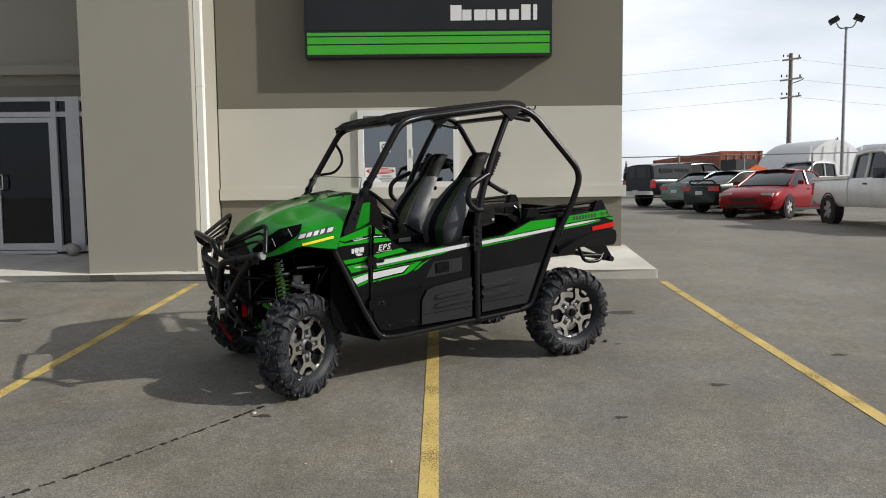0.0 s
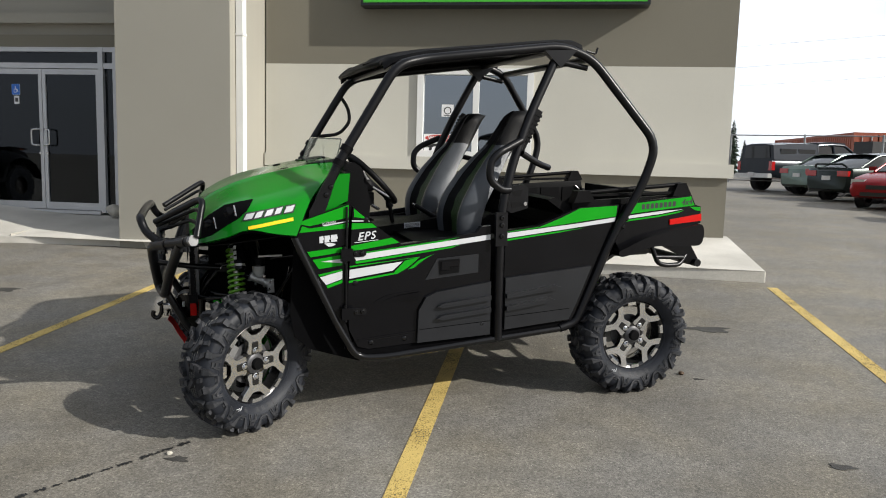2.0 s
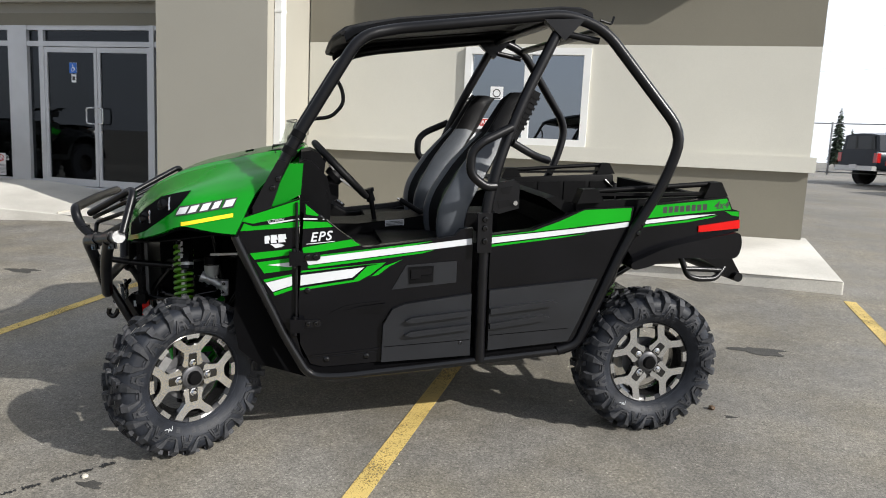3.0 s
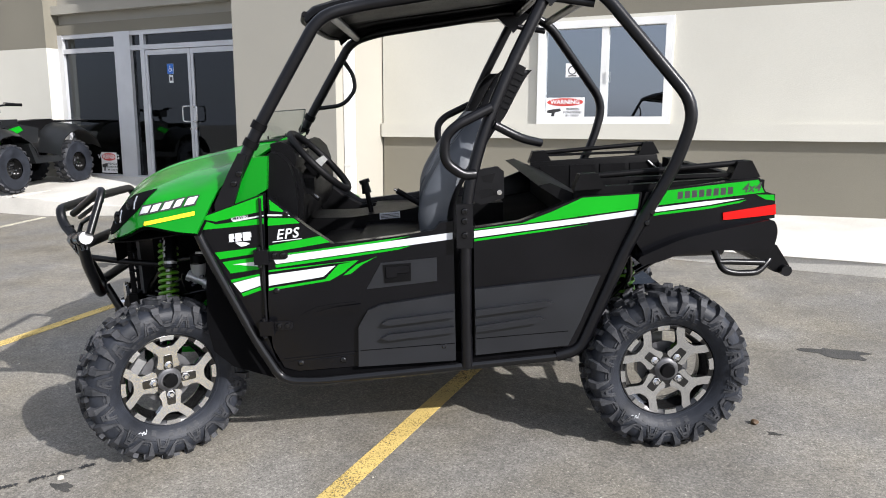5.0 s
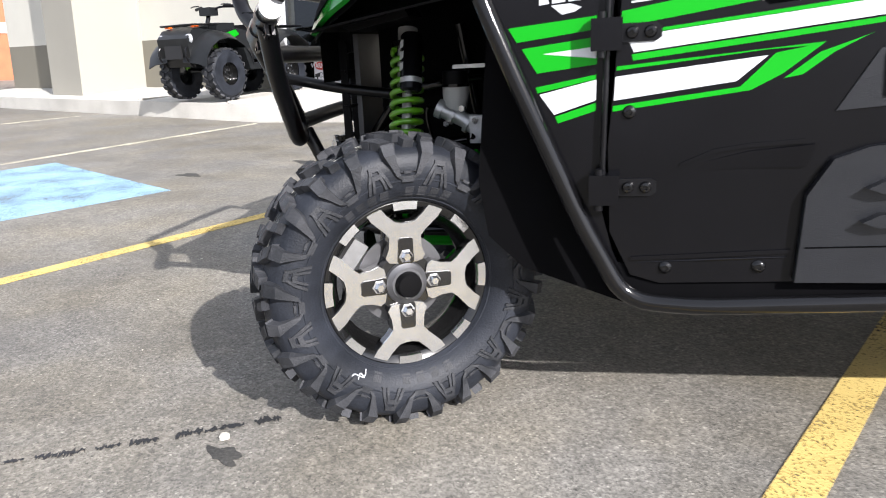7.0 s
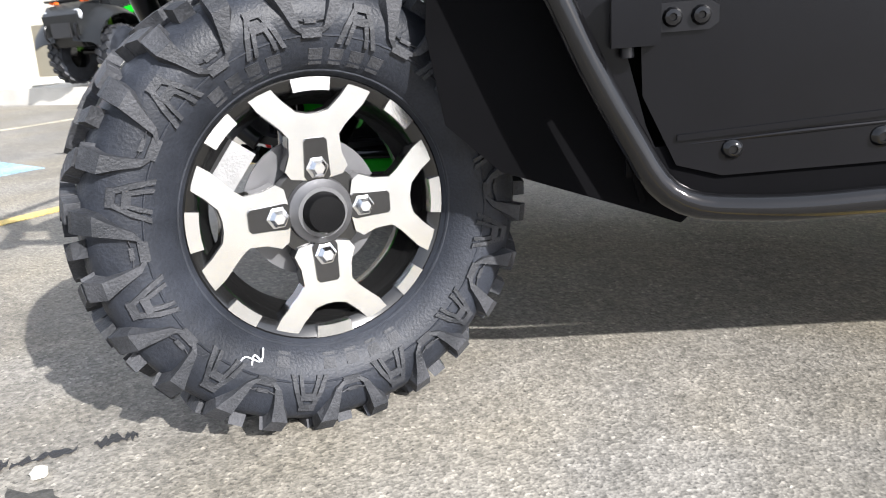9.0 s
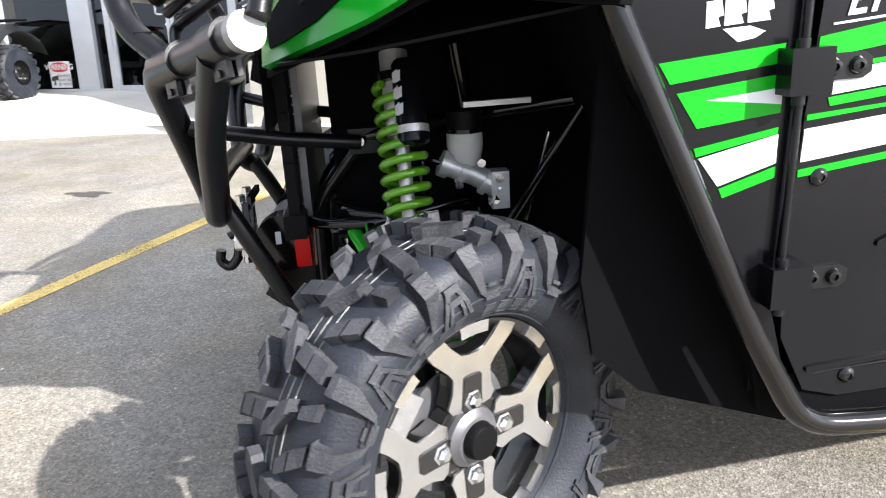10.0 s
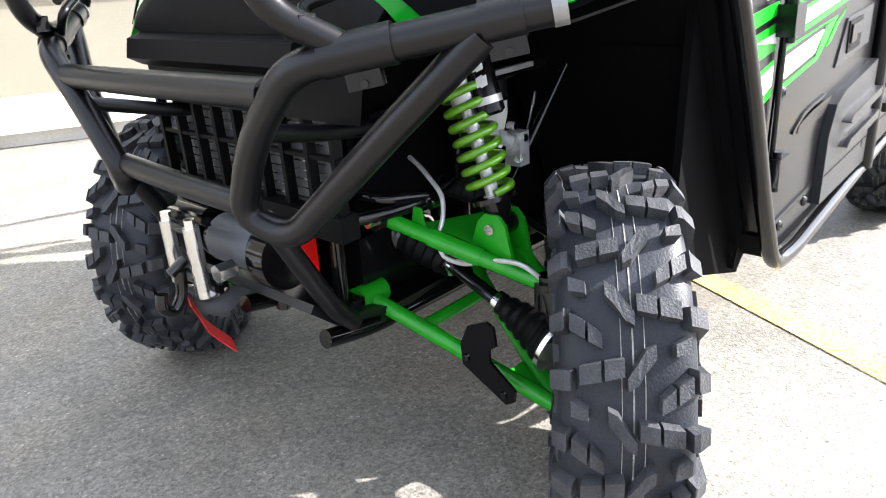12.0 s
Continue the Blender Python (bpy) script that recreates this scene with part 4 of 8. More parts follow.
# -- decals on the side panels --
DECALS = [
    ("green_stripe", LIME, 0.6955, [(0.862, 1.092), (0.85, 1.10), (0.60, 1.18), (0.602, 1.115), (0.80, 1.078)]),
    ("green_stripe", LIME, 0.6955, [(0.856, 1.086), (0.80, 1.066), (0.603, 1.085), (0.605, 1.060), (0.866, 1.045)]),
    ("white_stripe", WHITE_DECAL, 0.6957, [(0.735, 1.080), (0.603, 1.098), (0.603, 1.093), (0.725, 1.074)]),
    ("green_stripe", LIME, 0.6955, [(0.815, 0.947), (0.637, 0.962), (0.640, 0.936), (0.798, 0.918)]),
    ("green_stripe", LIME, 0.6955, [(0.788, 0.905), (0.635, 0.922), (0.637, 0.868), (0.757, 0.855)]),
    ("white_stripe", WHITE_DECAL, 0.6962, [(0.745, 0.893), (0.637, 0.903), (0.637, 0.880)]),
    ("white_stripe", WHITE_DECAL, 0.6957, [(0.752, 0.812), (0.637, 0.838), (0.637, 0.797), (0.722, 0.770)]),
    ("green_stripe", LIME, 0.6955, [(0.760, 0.827), (0.638, 0.848), (0.638, 0.839), (0.756, 0.815)]),
    ("green_stripe", LIME, 0.6955, [(0.720, 0.766), (0.637, 0.792), (0.637, 0.776), (0.714, 0.752)]),
    # door
    ("green_stripe", LIME, 0.6975, [(0.574, 1.160), (0.510, 1.105), (0.574, 1.116)]),
    ("green_stripe", LIME, 0.6975, [(0.585, 1.085), (0.480, 1.080), (0.455, 1.058), (0.588, 1.052)]),
    ("white_stripe", WHITE_DECAL, 0.6977, [(0.585, 1.100), (0.500, 1.096), (0.492, 1.090), (0.586, 1.093)]),
    ("green_stripe", LIME, 0.6975, [(0.590, 0.967), (0.375, 1.000), (0.335, 0.972), (0.592, 0.937)]),
    ("white_stripe", WHITE_DECAL, 0.6980, [(0.580, 0.918), (0.30, 0.945), (-0.178, 0.992), (-0.178, 0.964), (0.30, 0.915), (0.565, 0.888)]),
    ("green_stripe", LIME, 0.6976, [(0.570, 0.884), (0.30, 0.911), (0.0, 0.942), (0.05, 0.928), (0.30, 0.900), (0.566, 0.872)]),
    ("green_stripe", LIME, 0.6976, [(0.575, 0.926), (0.30, 0.953), (0.0, 0.984), (0.10, 0.965), (0.30, 0.946), (0.575, 0.920)]),
    ("white_stripe", WHITE_DECAL, 0.6980, [(0.600, 0.842), (0.318, 0.870), (0.372, 0.824), (0.602, 0.795)]),
    ("green_stripe", LIME, 0.6976, [(0.598, 0.854), (0.318, 0.881), (0.245, 0.884), (0.305, 0.874), (0.365, 0.813), (0.604, 0.784), (0.604, 0.773), (0.345, 0.806), (0.29, 0.835), (0.22, 0.890), (0.598, 0.862)]),
    ("green_stripe", LIME, 0.6976, [(0.288, 0.826), (0.228, 0.872), (0.141, 0.902), (0.155, 0.896), (0.205, 0.870), (0.255, 0.832)]),
    # rear quarter
    ("green_panel", LIME, 0.6978, [(-0.47, 1.020), (-0.60, 1.065), (-0.722, 1.117), (-0.960, 1.124), (-0.955, 1.062), (-0.72, 1.040)]),
    ("white_stripe", WHITE_DECAL, 0.6980, [(-0.268, 0.994), (-0.724, 1.032), (-0.952, 1.056), (-0.948, 1.032), (-0.60, 0.998), (-0.268, 0.966)]),
    ("green_stripe", LIME, 0.6976, [(-0.268, 1.002), (-0.55, 1.028), (-0.724, 1.038), (-0.268, 0.998)]),
    ("green_stripe", LIME, 0.6976, [(-0.268, 0.960), (-0.60, 0.992), (-0.75, 1.004), (-0.60, 0.984), (-0.268, 0.950)]),
]
for s in (1, -1):
    for name, mat, y, poly in DECALS:
        a, b = (y - 0.002, y + 0.0012) if s > 0 else (-y - 0.0012, -y + 0.002)
        upart(name, prism(poly, a, b), mat, smooth=False)
FACE = Matrix(((-1, 0, 0, 0), (0, 0, 1, 0), (0, 1, 0, 0), (0, 0, 0, 1)))
def side_text(text, x, z, y, size, mat, shear=0.25, tilt=0.0, name="lettering", bold=0.0, space=1.0):
    """Words on the left side: they run from front to back."""
    m = Matrix.Translation((x, y, z)) @ FACE @ Matrix.Rotation(tilt, 4, "Z")
    upart(name, letters(text, size, m, 0.0008, shear, bold, space), mat, smooth=False)


side_text("EPS", 0.512, 1.014, 0.6985, 0.058, WHITE_DECAL, 0.3, 0.08, bold=0.001, space=1.15)
side_text("V-TWIN", 0.705, 1.089, 0.6968, 0.020, WHITE_DECAL, 0.3, 0.10)
side_text("4x4", -1.425, 1.131, 0.7068, 0.052, GREY_DECAL, 0.3, 0.05, bold=0.001)
upart("badge_bar", prism([(0.573, 0.984), (0.450, 0.994), (0.450, 0.991), (0.573, 0.981)], 0.6975, 0.699), WHITE_DECAL, smooth=False)
# maker's marks as plain shapes
for x0, x1, top, low in ((0.752, 0.732, 1.022, 0.988), (0.726, 0.700, 1.025, 0.990), (0.694, 0.662, 1.028, 0.992)):
    upart("suspension_badge", prism([(x0, top), (x1, top + 0.002), (x1 - 0.004, low + 0.016), (x1 + 0.004, low + 0.014), (x1, low + 0.002), (x0, low)], 0.695, 0.6967), WHITE_DECAL, "plain white badge shape", smooth=False)
upart("suspension_badge", prism([(0.728, 0.986), (0.690, 0.988), (0.668, 0.980), (0.682, 0.972), (0.706, 0.968)], 0.695, 0.6967), WHITE_DECAL, "plain white badge shape", smooth=False)
for k in range(8):
    x = -1.118 - k * 0.030
    upart("maker_badge", prism([(x, 1.127 + k * 0.0016), (x - 0.022, 1.128 + k * 0.0016), (x - 0.022, 1.098 + k * 0.0016), (x, 1.096 + k * 0.0016)], 0.7052, 0.7068), GREY_DECAL, "plain dark badge shapes", smooth=False)

# -- door hardware --
both("door_latch_panel", lambda: prism([(0.192, 0.762), (0.127, 0.874), (-0.11, 0.888), (-0.108, 0.786)], 0.690, 0.701), GREY_PLASTIC, bevel=0.004)
for s in (1,):
    ring = prism([(0.118, 0.866), (0.0, 0.869), (0.002, 0.792), (0.114, 0.786)], 0.699, 0.705)
    h = upart("door_latch", ring, BLACK_PLASTIC, "black recessed door latch", bevel=0.003)
    part("latch_paddle", prism([(0.105, 0.856), (0.008, 0.860), (0.008, 0.830), (0.06, 0.828), (0.06, 0.812), (0.105, 0.810)], 0.704, 0.710), BLACK_GLOSS, h, bevel=0.003)
    part("latch_slot", prism([(0.100, 0.806), (0.064, 0.808), (0.064, 0.822), (0.008, 0.824), (0.010, 0.798), (0.100, 0.794)], 0.7035, 0.7062), BLACK_PLASTIC, h)
for z in (0.926, 0.617):
    hinge = upart("door_hinge", box((0.588, 0.692, z - 0.032), (0.648, 0.735, z + 0.030)), BLACK_GLOSS, "black steel door hinge", bevel=0.012, segments=3)
    part("hinge_pin", rod((0.628, 0.722, z - 0.045), (0.628, 0.722, z + 0.042), 0.009), CAGE, hinge)
    part("hinge_leaf", prism([(0.60, z + 0.018), (0.525, z + 0.018), (0.513, z + 0.010), (0.513, z - 0.010), (0.525, z - 0.018), (0.60, z - 0.018)], 0.697, 0.703), CAGE, hinge, bevel=0.002)
    for x in (0.570, 0.535):
        part("bolt", lathe([(0.0, 0.004), (0.004, 0.004), (0.005, 0.008), (0.010, 0.007), (0.013, 0.0)], Matrix.Translation((x, 0.703, z)), 10), FRAME_BLACK, hinge)
upart("door_rod", rod((0.622, 0.708, 0.63), (0.612, 0.705, 1.17), 0.006), CAGE)
for x, z, y in ((0.571, 0.771, 0.699), (0.489, 0.443, 0.699), (0.306, 0.449, 0.699), (-0.13, 0.497, 0.713), (0.512, 1.10, 0.699), (0.762, 1.155, 0.683), (0.722, 1.235, 0.683)):
    upart("bolt", lathe([(0.0, 0.003), (0.005, 0.003), (0.006, 0.006), (0.010, 0.005), (0.014, 0.0)], Matrix.Translation((x, y, z)), 12), FRAME_BLACK)
# creases pressed into the door's lower edge and middle
both("door_crease", lambda: tube([(0.55, 0.696, 0.452), (0.40, 0.697, 0.462), (0.255, 0.697, 0.470)], [0.001, 0.0035, 0.002], 0, 8), BLACK_GLOSS)
both("door_swage", lambda: thicken(grid_mesh(bmesh.new(), [[(0.42, 0.6965, 0.668), (0.34, 0.701, 0.688), (0.22, 0.706, 0.700)], [(0.43, 0.6965, 0.650), (0.34, 0.698, 0.655), (0.235, 0.700, 0.655)]]), -0.002), BLACK_GLOSS)
for s in (1, -1):
    for x, z in ((-0.226, 1.085), (-0.226, 1.045), (-0.226, 0.985), (-0.985, 1.005), (-1.005, 1.05)):
        upart("bolt", lathe([(0.0, 0.008), (0.009, 0.008), (0.012, 0.004), (0.014, 0.0)], Matrix.Translation((x, s * (0.733 if x > -0.5 else 0.735), z)) @ Matrix.Rotation(0 if s > 0 else math.pi, 4, "Z"), 8), FRAME_BLACK)
# -- clamps on the front pillars, grab handle, shoulder bolsters --
for s in (1, -1):
    for x, z in ((0.602, 1.46), (0.640, 1.39)):
        upart("cage_clamp", add_rod(bmesh.new(), Vector((x - 0.008, s * 0.655, z + 0.014)), Vector((x + 0.008, s * 0.657, z - 0.014)), 0.032, 16), BLACK_PLASTIC)
    upart("shoulder_bolster", tube([(-0.345, s * 0.70, 1.50), (-0.20, s * 0.735, 1.435), (-0.155, s * 0.735, 1.39), (-0.150, s * 0.735, 1.29), (-0.225, s * 0.73, 1.235), (-0.275, s * 0.715, 1.235)], 0.021, 0.05, 14), CAGE)
    upart("bolster_stay", tube([(-0.36, s * 0.68, 1.43), (-0.47, s * 0.66, 1.37), (-0.56, s * 0.60, 1.345)], 0.018, 0.05, 12), CAGE)
    reel = upart("belt_guide", box((-0.50, s * 0.615 - 0.022, 1.47), (-0.46, s * 0.615 + 0.022, 1.72)), VINYL, "black ribbed belt guide", bevel=0.008)
    reel.matrix_basis = Matrix.Translation((-0.445, 0, 1.6)) @ Matrix.Rotation(radians(-26), 4, "Y") @ Matrix.Translation((0.47, 0, -1.6))
    for k in range(7):
        o = part("belt_rib", box((-0.507, s * 0.615 - 0.026, 1.53 + k * 0.026), (-0.453, s * 0.615 + 0.026, 1.543 + k * 0.026)), VINYL, reel, bevel=0.003)
    # bracket plate with slots at the pillar
    br = upart("pillar_bracket", prism([(-0.255, 1.245), (-0.37, 1.262), (-0.395, 1.24), (-0.395, 1.13), (-0.30, 1.105), (-0.25, 1.13)], s * 0.69 - 0.01, s * 0.69 + 0.012), CAGE, bevel=0.004)
    part("bracket_slot", prism([(-0.30, 1.225), (-0.36, 1.235), (-0.345, 1.195), (-0.31, 1.20)], s * 0.69 - 0.0125, s * 0.69 + 0.0145), VINYL, br)
    part("bracket_slot", prism([(-0.29, 1.165), (-0.345, 1.17), (-0.36, 1.145), (-0.30, 1.13)], s * 0.69 - 0.0125, s * 0.69 + 0.0145), VINYL, br)
    part("bolt", lathe([(0.0, 0.01), (0.011, 0.01), (0.014, 0.0)], Matrix.Translation((-0.375, s * 0.703, 1.155)) @ Matrix.Rotation(0 if s > 0 else math.pi, 4, "Z"), 8), CHROME, br)
    upart("roof_gusset", prism([(-0.50, 1.985), (-0.70, 1.995), (-0.60, 1.895)], s * 0.605 - 0.012, s * 0.605 + 0.030), CAGE, bevel=0.004)
    upart("cage_brace", tube([(-0.62, s * 0.58, 1.93), (-0.78, s * 0.60, 1.90)], 0.016, 0, 10), CAGE)
upart("grab_handle", tube([(0.385, -0.655, 1.775), (0.335, -0.66, 1.70), (0.325, -0.66, 1.61), (0.40, -0.66, 1.525), (0.555, -0.655, 1.51)], 0.012, 0.05, 12), CAGE, "black steel grab handle")


# flat feet of the front hoops, bolted over the cowl
for s in (1, -1):
    y0 = s * 0.672
    foot = upart("cage_foot", prism([(0.655, 1.345), (0.688, 1.355), (0.735, 1.275), (0.800, 1.150), (0.800, 1.095), (0.765, 1.085), (0.720, 1.150), (0.690, 1.230)], min(y0, y0 + s * 0.022), max(y0, y0 + s * 0.022)), CAGE, "flat black steel foot of the roll cage", bevel=0.005)
    for x, z in ((0.668, 1.272), (0.692, 1.232)):
        part("bolt", lathe([(0.0, 0.004), (0.005, 0.004), (0.006, 0.009), (0.011, 0.008), (0.014, 0.0)], Matrix.Translation((x + 0.022, y0 + s * 0.022, z)) @ Matrix.Rotation(0 if s > 0 else math.pi, 4, "Z"), 12), FRAME_BLACK, foot)
# seam plates along the pillar's foot with its bolts
for s in (1, -1):
    plate = upart("pillar_plate", box((-0.262, s * 0.7255 - 0.012, 0.93), (-0.194, s * 0.7255 + 0.012, 1.115)), CAGE, bevel=0.010)
    for z in (1.085, 1.045, 0.985):
        part("bolt", lathe([(0.0, 0.005), (0.006, 0.005), (0.007, 0.010), (0.012, 0.009), (0.015, 0.0)], Matrix.Translation((-0.228, s * 0.7375, z)) @ Matrix.Rotation(0 if s > 0 else math.pi, 4, "Z"), 12), FRAME_BLACK, plate)


# -- roof --
def roof():
    bm = bmesh.new()
    xs = [0.44, 0.40, 0.30, 0.15, 0.0, -0.2, -0.4, -0.6, -0.70, -0.74]
    zs = [1.895, 1.925, 1.950, 1.970, 1.985, 2.005, 2.025, 2.045, 2.045, 2.03]
    rows = []
    for x, z in zip(xs, zs):
        ys = [-0.60, -0.585, -0.54, -0.45, -0.44, -0.30, -0.29, -0.1, 0, 0.1, 0.29, 0.30, 0.44, 0.45, 0.54, 0.585, 0.60]
        rows.append([(x - (0.05 * (abs(y) / 0.6) ** 3 if x > 0.25 else 0), y, z - (0.035 if abs(y) > 0.595 else 0.012 if abs(y) > 0.58 else 0) + (0.008 if 0.29 < abs(y) < 0.445 else 0)) for y in ys])
    grid_mesh(bm, rows)
    return thicken(bm, -0.012)


upart("roof_panel", roof(), BLACK_PLASTIC, "black moulded plastic roof panel")
upart("roof_lip", tube([(0.40, -0.575, 1.90), (0.435, -0.40, 1.892), (0.44, 0, 1.89), (0.435, 0.40, 1.892), (0.40, 0.575, 1.90)], 0.013, 0.05, 10), BLACK_PLASTIC)
upart("antenna_mount", tube([(-0.80, 0.55, 2.0), (-0.86, 0.55, 1.985), (-0.87, 0.55, 2.02)], 0.006, 0.01, 8), CAGE)

# -- windshield --
def shield():
    bm = bmesh.new()
    rows = []
    for k in range(5):
        t = k / 4
        rows.append([(0.665 - 0.055 * t + 0.05 * (1 - (y / 0.6) ** 2), y * (1 - 0.08 * t * t), 1.345 + 0.165 * t) for y in (-0.60, -0.45, -0.3, -0.15, 0, 0.15, 0.3, 0.45, 0.60)])
    grid_mesh(bm, rows)
    return thicken(bm, 0.005)


ws = upart("windshield", shield(), SHIELD, "low clear plastic wind deflector")
ws.visible_shadow = False
rim_line = [(0.665 - 0.055 * t + 0.05 * (1 - (y / 0.6) ** 2), y * (1 - 0.08 * t * t), 1.345 + 0.165 * t) for t, y in [(k / 4, -0.60) for k in range(5)] + [(1, y) for y in (-0.45, -0.3, -0.15, 0, 0.15, 0.3, 0.45)] + [(k / 4, 0.60) for k in range(4, -1, -1)]]
part("edge", tube(rim_line, 0.0032, 0.01, 6), SHIELD_EDGE, ws, "polished edge of the clear plastic")
for s in (1, -1):
    for y, z in ((0.42, 1.375), (0.10, 1.378)):
        part("screw", lathe([(0, 0.006), (0.008, 0.005), (0.010, 0)], Matrix.Translation((0.68 + 0.05 * (1 - (y / 0.6) ** 2), s * y, z)) @ Matrix.Rotation(-math.pi / 2, 4, "Z"), 10), FRAME_BLACK, ws)

# -- cabin --
upart("dashboard", prism([(0.60, 1.335), (0.575, 1.348), (0.545, 1.340), (0.505, 1.300), (0.485, 1.235), (0.475, 1.12), (0.480, 1.06), (0.51, 0.98), (0.60, 0.96)], -0.60, 0.60), BLACK_PLASTIC, bevel=0.03, segments=4)
pod = upart("dash_pod", prism([(0.590, 1.380), (0.545, 1.386), (0.505, 1.368), (0.482, 1.325), (0.490, 1.27), (0.590, 1.30)], 0.20, 0.52), BLACK_PLASTIC, bevel=0.03, segments=4)
part("instrument", box((0.477, 0.27, 1.300), (0.489, 0.45, 1.358), Matrix.Translation((0.487, 0, 1.33)) @ Matrix.Rotation(radians(-24), 4, "Y") @ Matrix.Translation((-0.487, 0, -1.33))), BLACK_GLOSS, pod, bevel=0.004)
panel = upart("dash_switch_panel", prism([(0.59, 1.30), (0.53, 1.315), (0.475, 1.265), (0.455, 1.17), (0.465, 1.06), (0.50, 1.02), (0.59, 1.02)], 0.46, 0.548), BLACK_PLASTIC, bevel=0.025, segments=4)
part("switch_plate", prism([(0.572, 1.225), (0.500, 1.235), (0.488, 1.19), (0.498, 1.115), (0.568, 1.105)], 0.544, 0.5505), BLACK_PLASTIC, panel, bevel=0.008)
sw_tilt = Matrix.Translation((0.405, 0.36, 1.285)) @ Matrix.Rotation(radians(-46), 4, "Y")
ringpts = [(0.178 * math.cos(a), 0.178 * math.sin(a), 0) for a in (math.tau * k / 40 for k in range(40))]
sw = upart("steering_wheel", tube(ringpts, 0.0165, 0, 12, closed=True), VINYL, "black padded steering wheel")
sw.matrix_basis = sw_tilt
for a in (0.5, 2.6, 4.71):
    part("wheel_spoke", thicken(grid_mesh(bmesh.new(), [[(0.03 * math.cos(a) - 0.02 * math.sin(a), 0.03 * math.sin(a) + 0.02 * math.cos(a), -0.03), (0.03 * math.cos(a) + 0.02 * math.sin(a), 0.03 * math.sin(a) - 0.02 * math.cos(a), -0.03)],
                                                        [(0.172 * math.cos(a) - 0.014 * math.sin(a), 0.172 * math.sin(a) + 0.014 * math.cos(a), 0), (0.172 * math.cos(a) + 0.014 * math.sin(a), 0.172 * math.sin(a) - 0.014 * math.cos(a), 0)]]), 0.008), ALLOY, sw, "bare metal wheel spoke")
part("wheel_boss", lathe([(0, -0.02), (0.04, -0.02), (0.05, -0.035), (0.045, -0.06)], Matrix.Rotation(math.pi / 2, 4, "X"), 24), VINYL, sw)
upart("steering_column", rod((0.43, 0.36, 1.245), (0.57, 0.36, 1.10), 0.035), BLACK_PLASTIC)
for k in range(4):
    upart("switch", box((0.475 + 0.0, 0.5495, 1.130 + k * 0.022), (0.505, 0.5535, 1.142 + k * 0.022)), BLACK_GLOSS, bevel=0.002)
    upart("switch", box((0.515 + 0.0, 0.5495, 1.130 + k * 0.022), (0.545, 0.5535, 1.142 + k * 0.022)), BLACK_GLOSS, bevel=0.002)
upart("column_switch", box((0.42, 0.40, 1.15), (0.50, 0.47, 1.22)), BLACK_PLASTIC, bevel=0.01)
upart("ignition_key", rod((0.43, 0.47, 1.15), (0.40, 0.50, 1.13), 0.009), CHROME)
both("door_sill_lining", lambda: prism([(0.56, 1.12), (0.43, 1.005), (0.31, 0.935), (0.05, 0.955), (-0.18, 0.985), (-0.18, 0.50), (0.56, 0.50)], 0.615, 0.653), BLACK_PLASTIC, bevel=0.012, segments=3)
upart("floor_console", prism([(0.50, 0.46), (0.50, 0.86), (0.40, 0.925), (0.20, 0.935), (0.05, 0.90), (0.0, 0.46)], 0.14, 0.60), BLACK_PLASTIC, bevel=0.05, segments=4)
tun = upart("centre_tunnel", prism([(0.56, 0.46), (0.56, 0.99), (0.30, 0.985), (0.05, 1.01), (-0.10, 1.03), (-0.45, 1.03), (-0.45, 0.46)], -0.13, 0.13), BLACK_PLASTIC, bevel=0.02)
part("label", prism([(0.16, 1.0), (0.06, 1.005), (0.06, 0.972), (0.16, 0.967)], 0.129, 0.1315), WHITE_DECAL, tun, "small printed label", smooth=False)
for k in range(4):
    part("label_bar", prism([(0.155, 0.992 - k * 0.007), (0.066, 0.996 - k * 0.007), (0.066, 0.993 - k * 0.007), (0.155, 0.989 - k * 0.007)], 0.131, 0.1325), GREY_DECAL, tun, smooth=False)
upart("gear_lever", add_rod(rod((0.205, 0.03, 0.98), (0.225, 0.03, 1.10), 0.013), (0.225, 0.03, 1.09), (0.235, 0.03, 1.145), 0.024, 14, 0.018), VINYL)
upart("gear_knob_top", rod((0.233, 0.03, 1.14), (0.238, 0.03, 1.158), 0.026), VINYL)
pb = upart("parking_brake_lever", tube([(-0.09, 0.06, 1.00), (-0.03, 0.06, 1.035), (0.075, 0.06, 1.10)], 0.014, 0.02, 12), VINYL)
part("release_button", rod((0.073, 0.06, 1.099), (0.088, 0.06, 1.108), 0.006), CHROME, pb)


# -- seats --
SEAT = [(-0.10, 0.94, 0.235), (-0.09, 1.05, 0.245), (-0.115, 1.15, 0.245), (-0.185, 1.27, 0.215), (-0.265, 1.39, 0.150), (-0.325, 1.47, 0.102), (-0.375, 1.56, 0.078), (-0.415, 1.63, 0.064), (-0.445, 1.665, 0.03)]


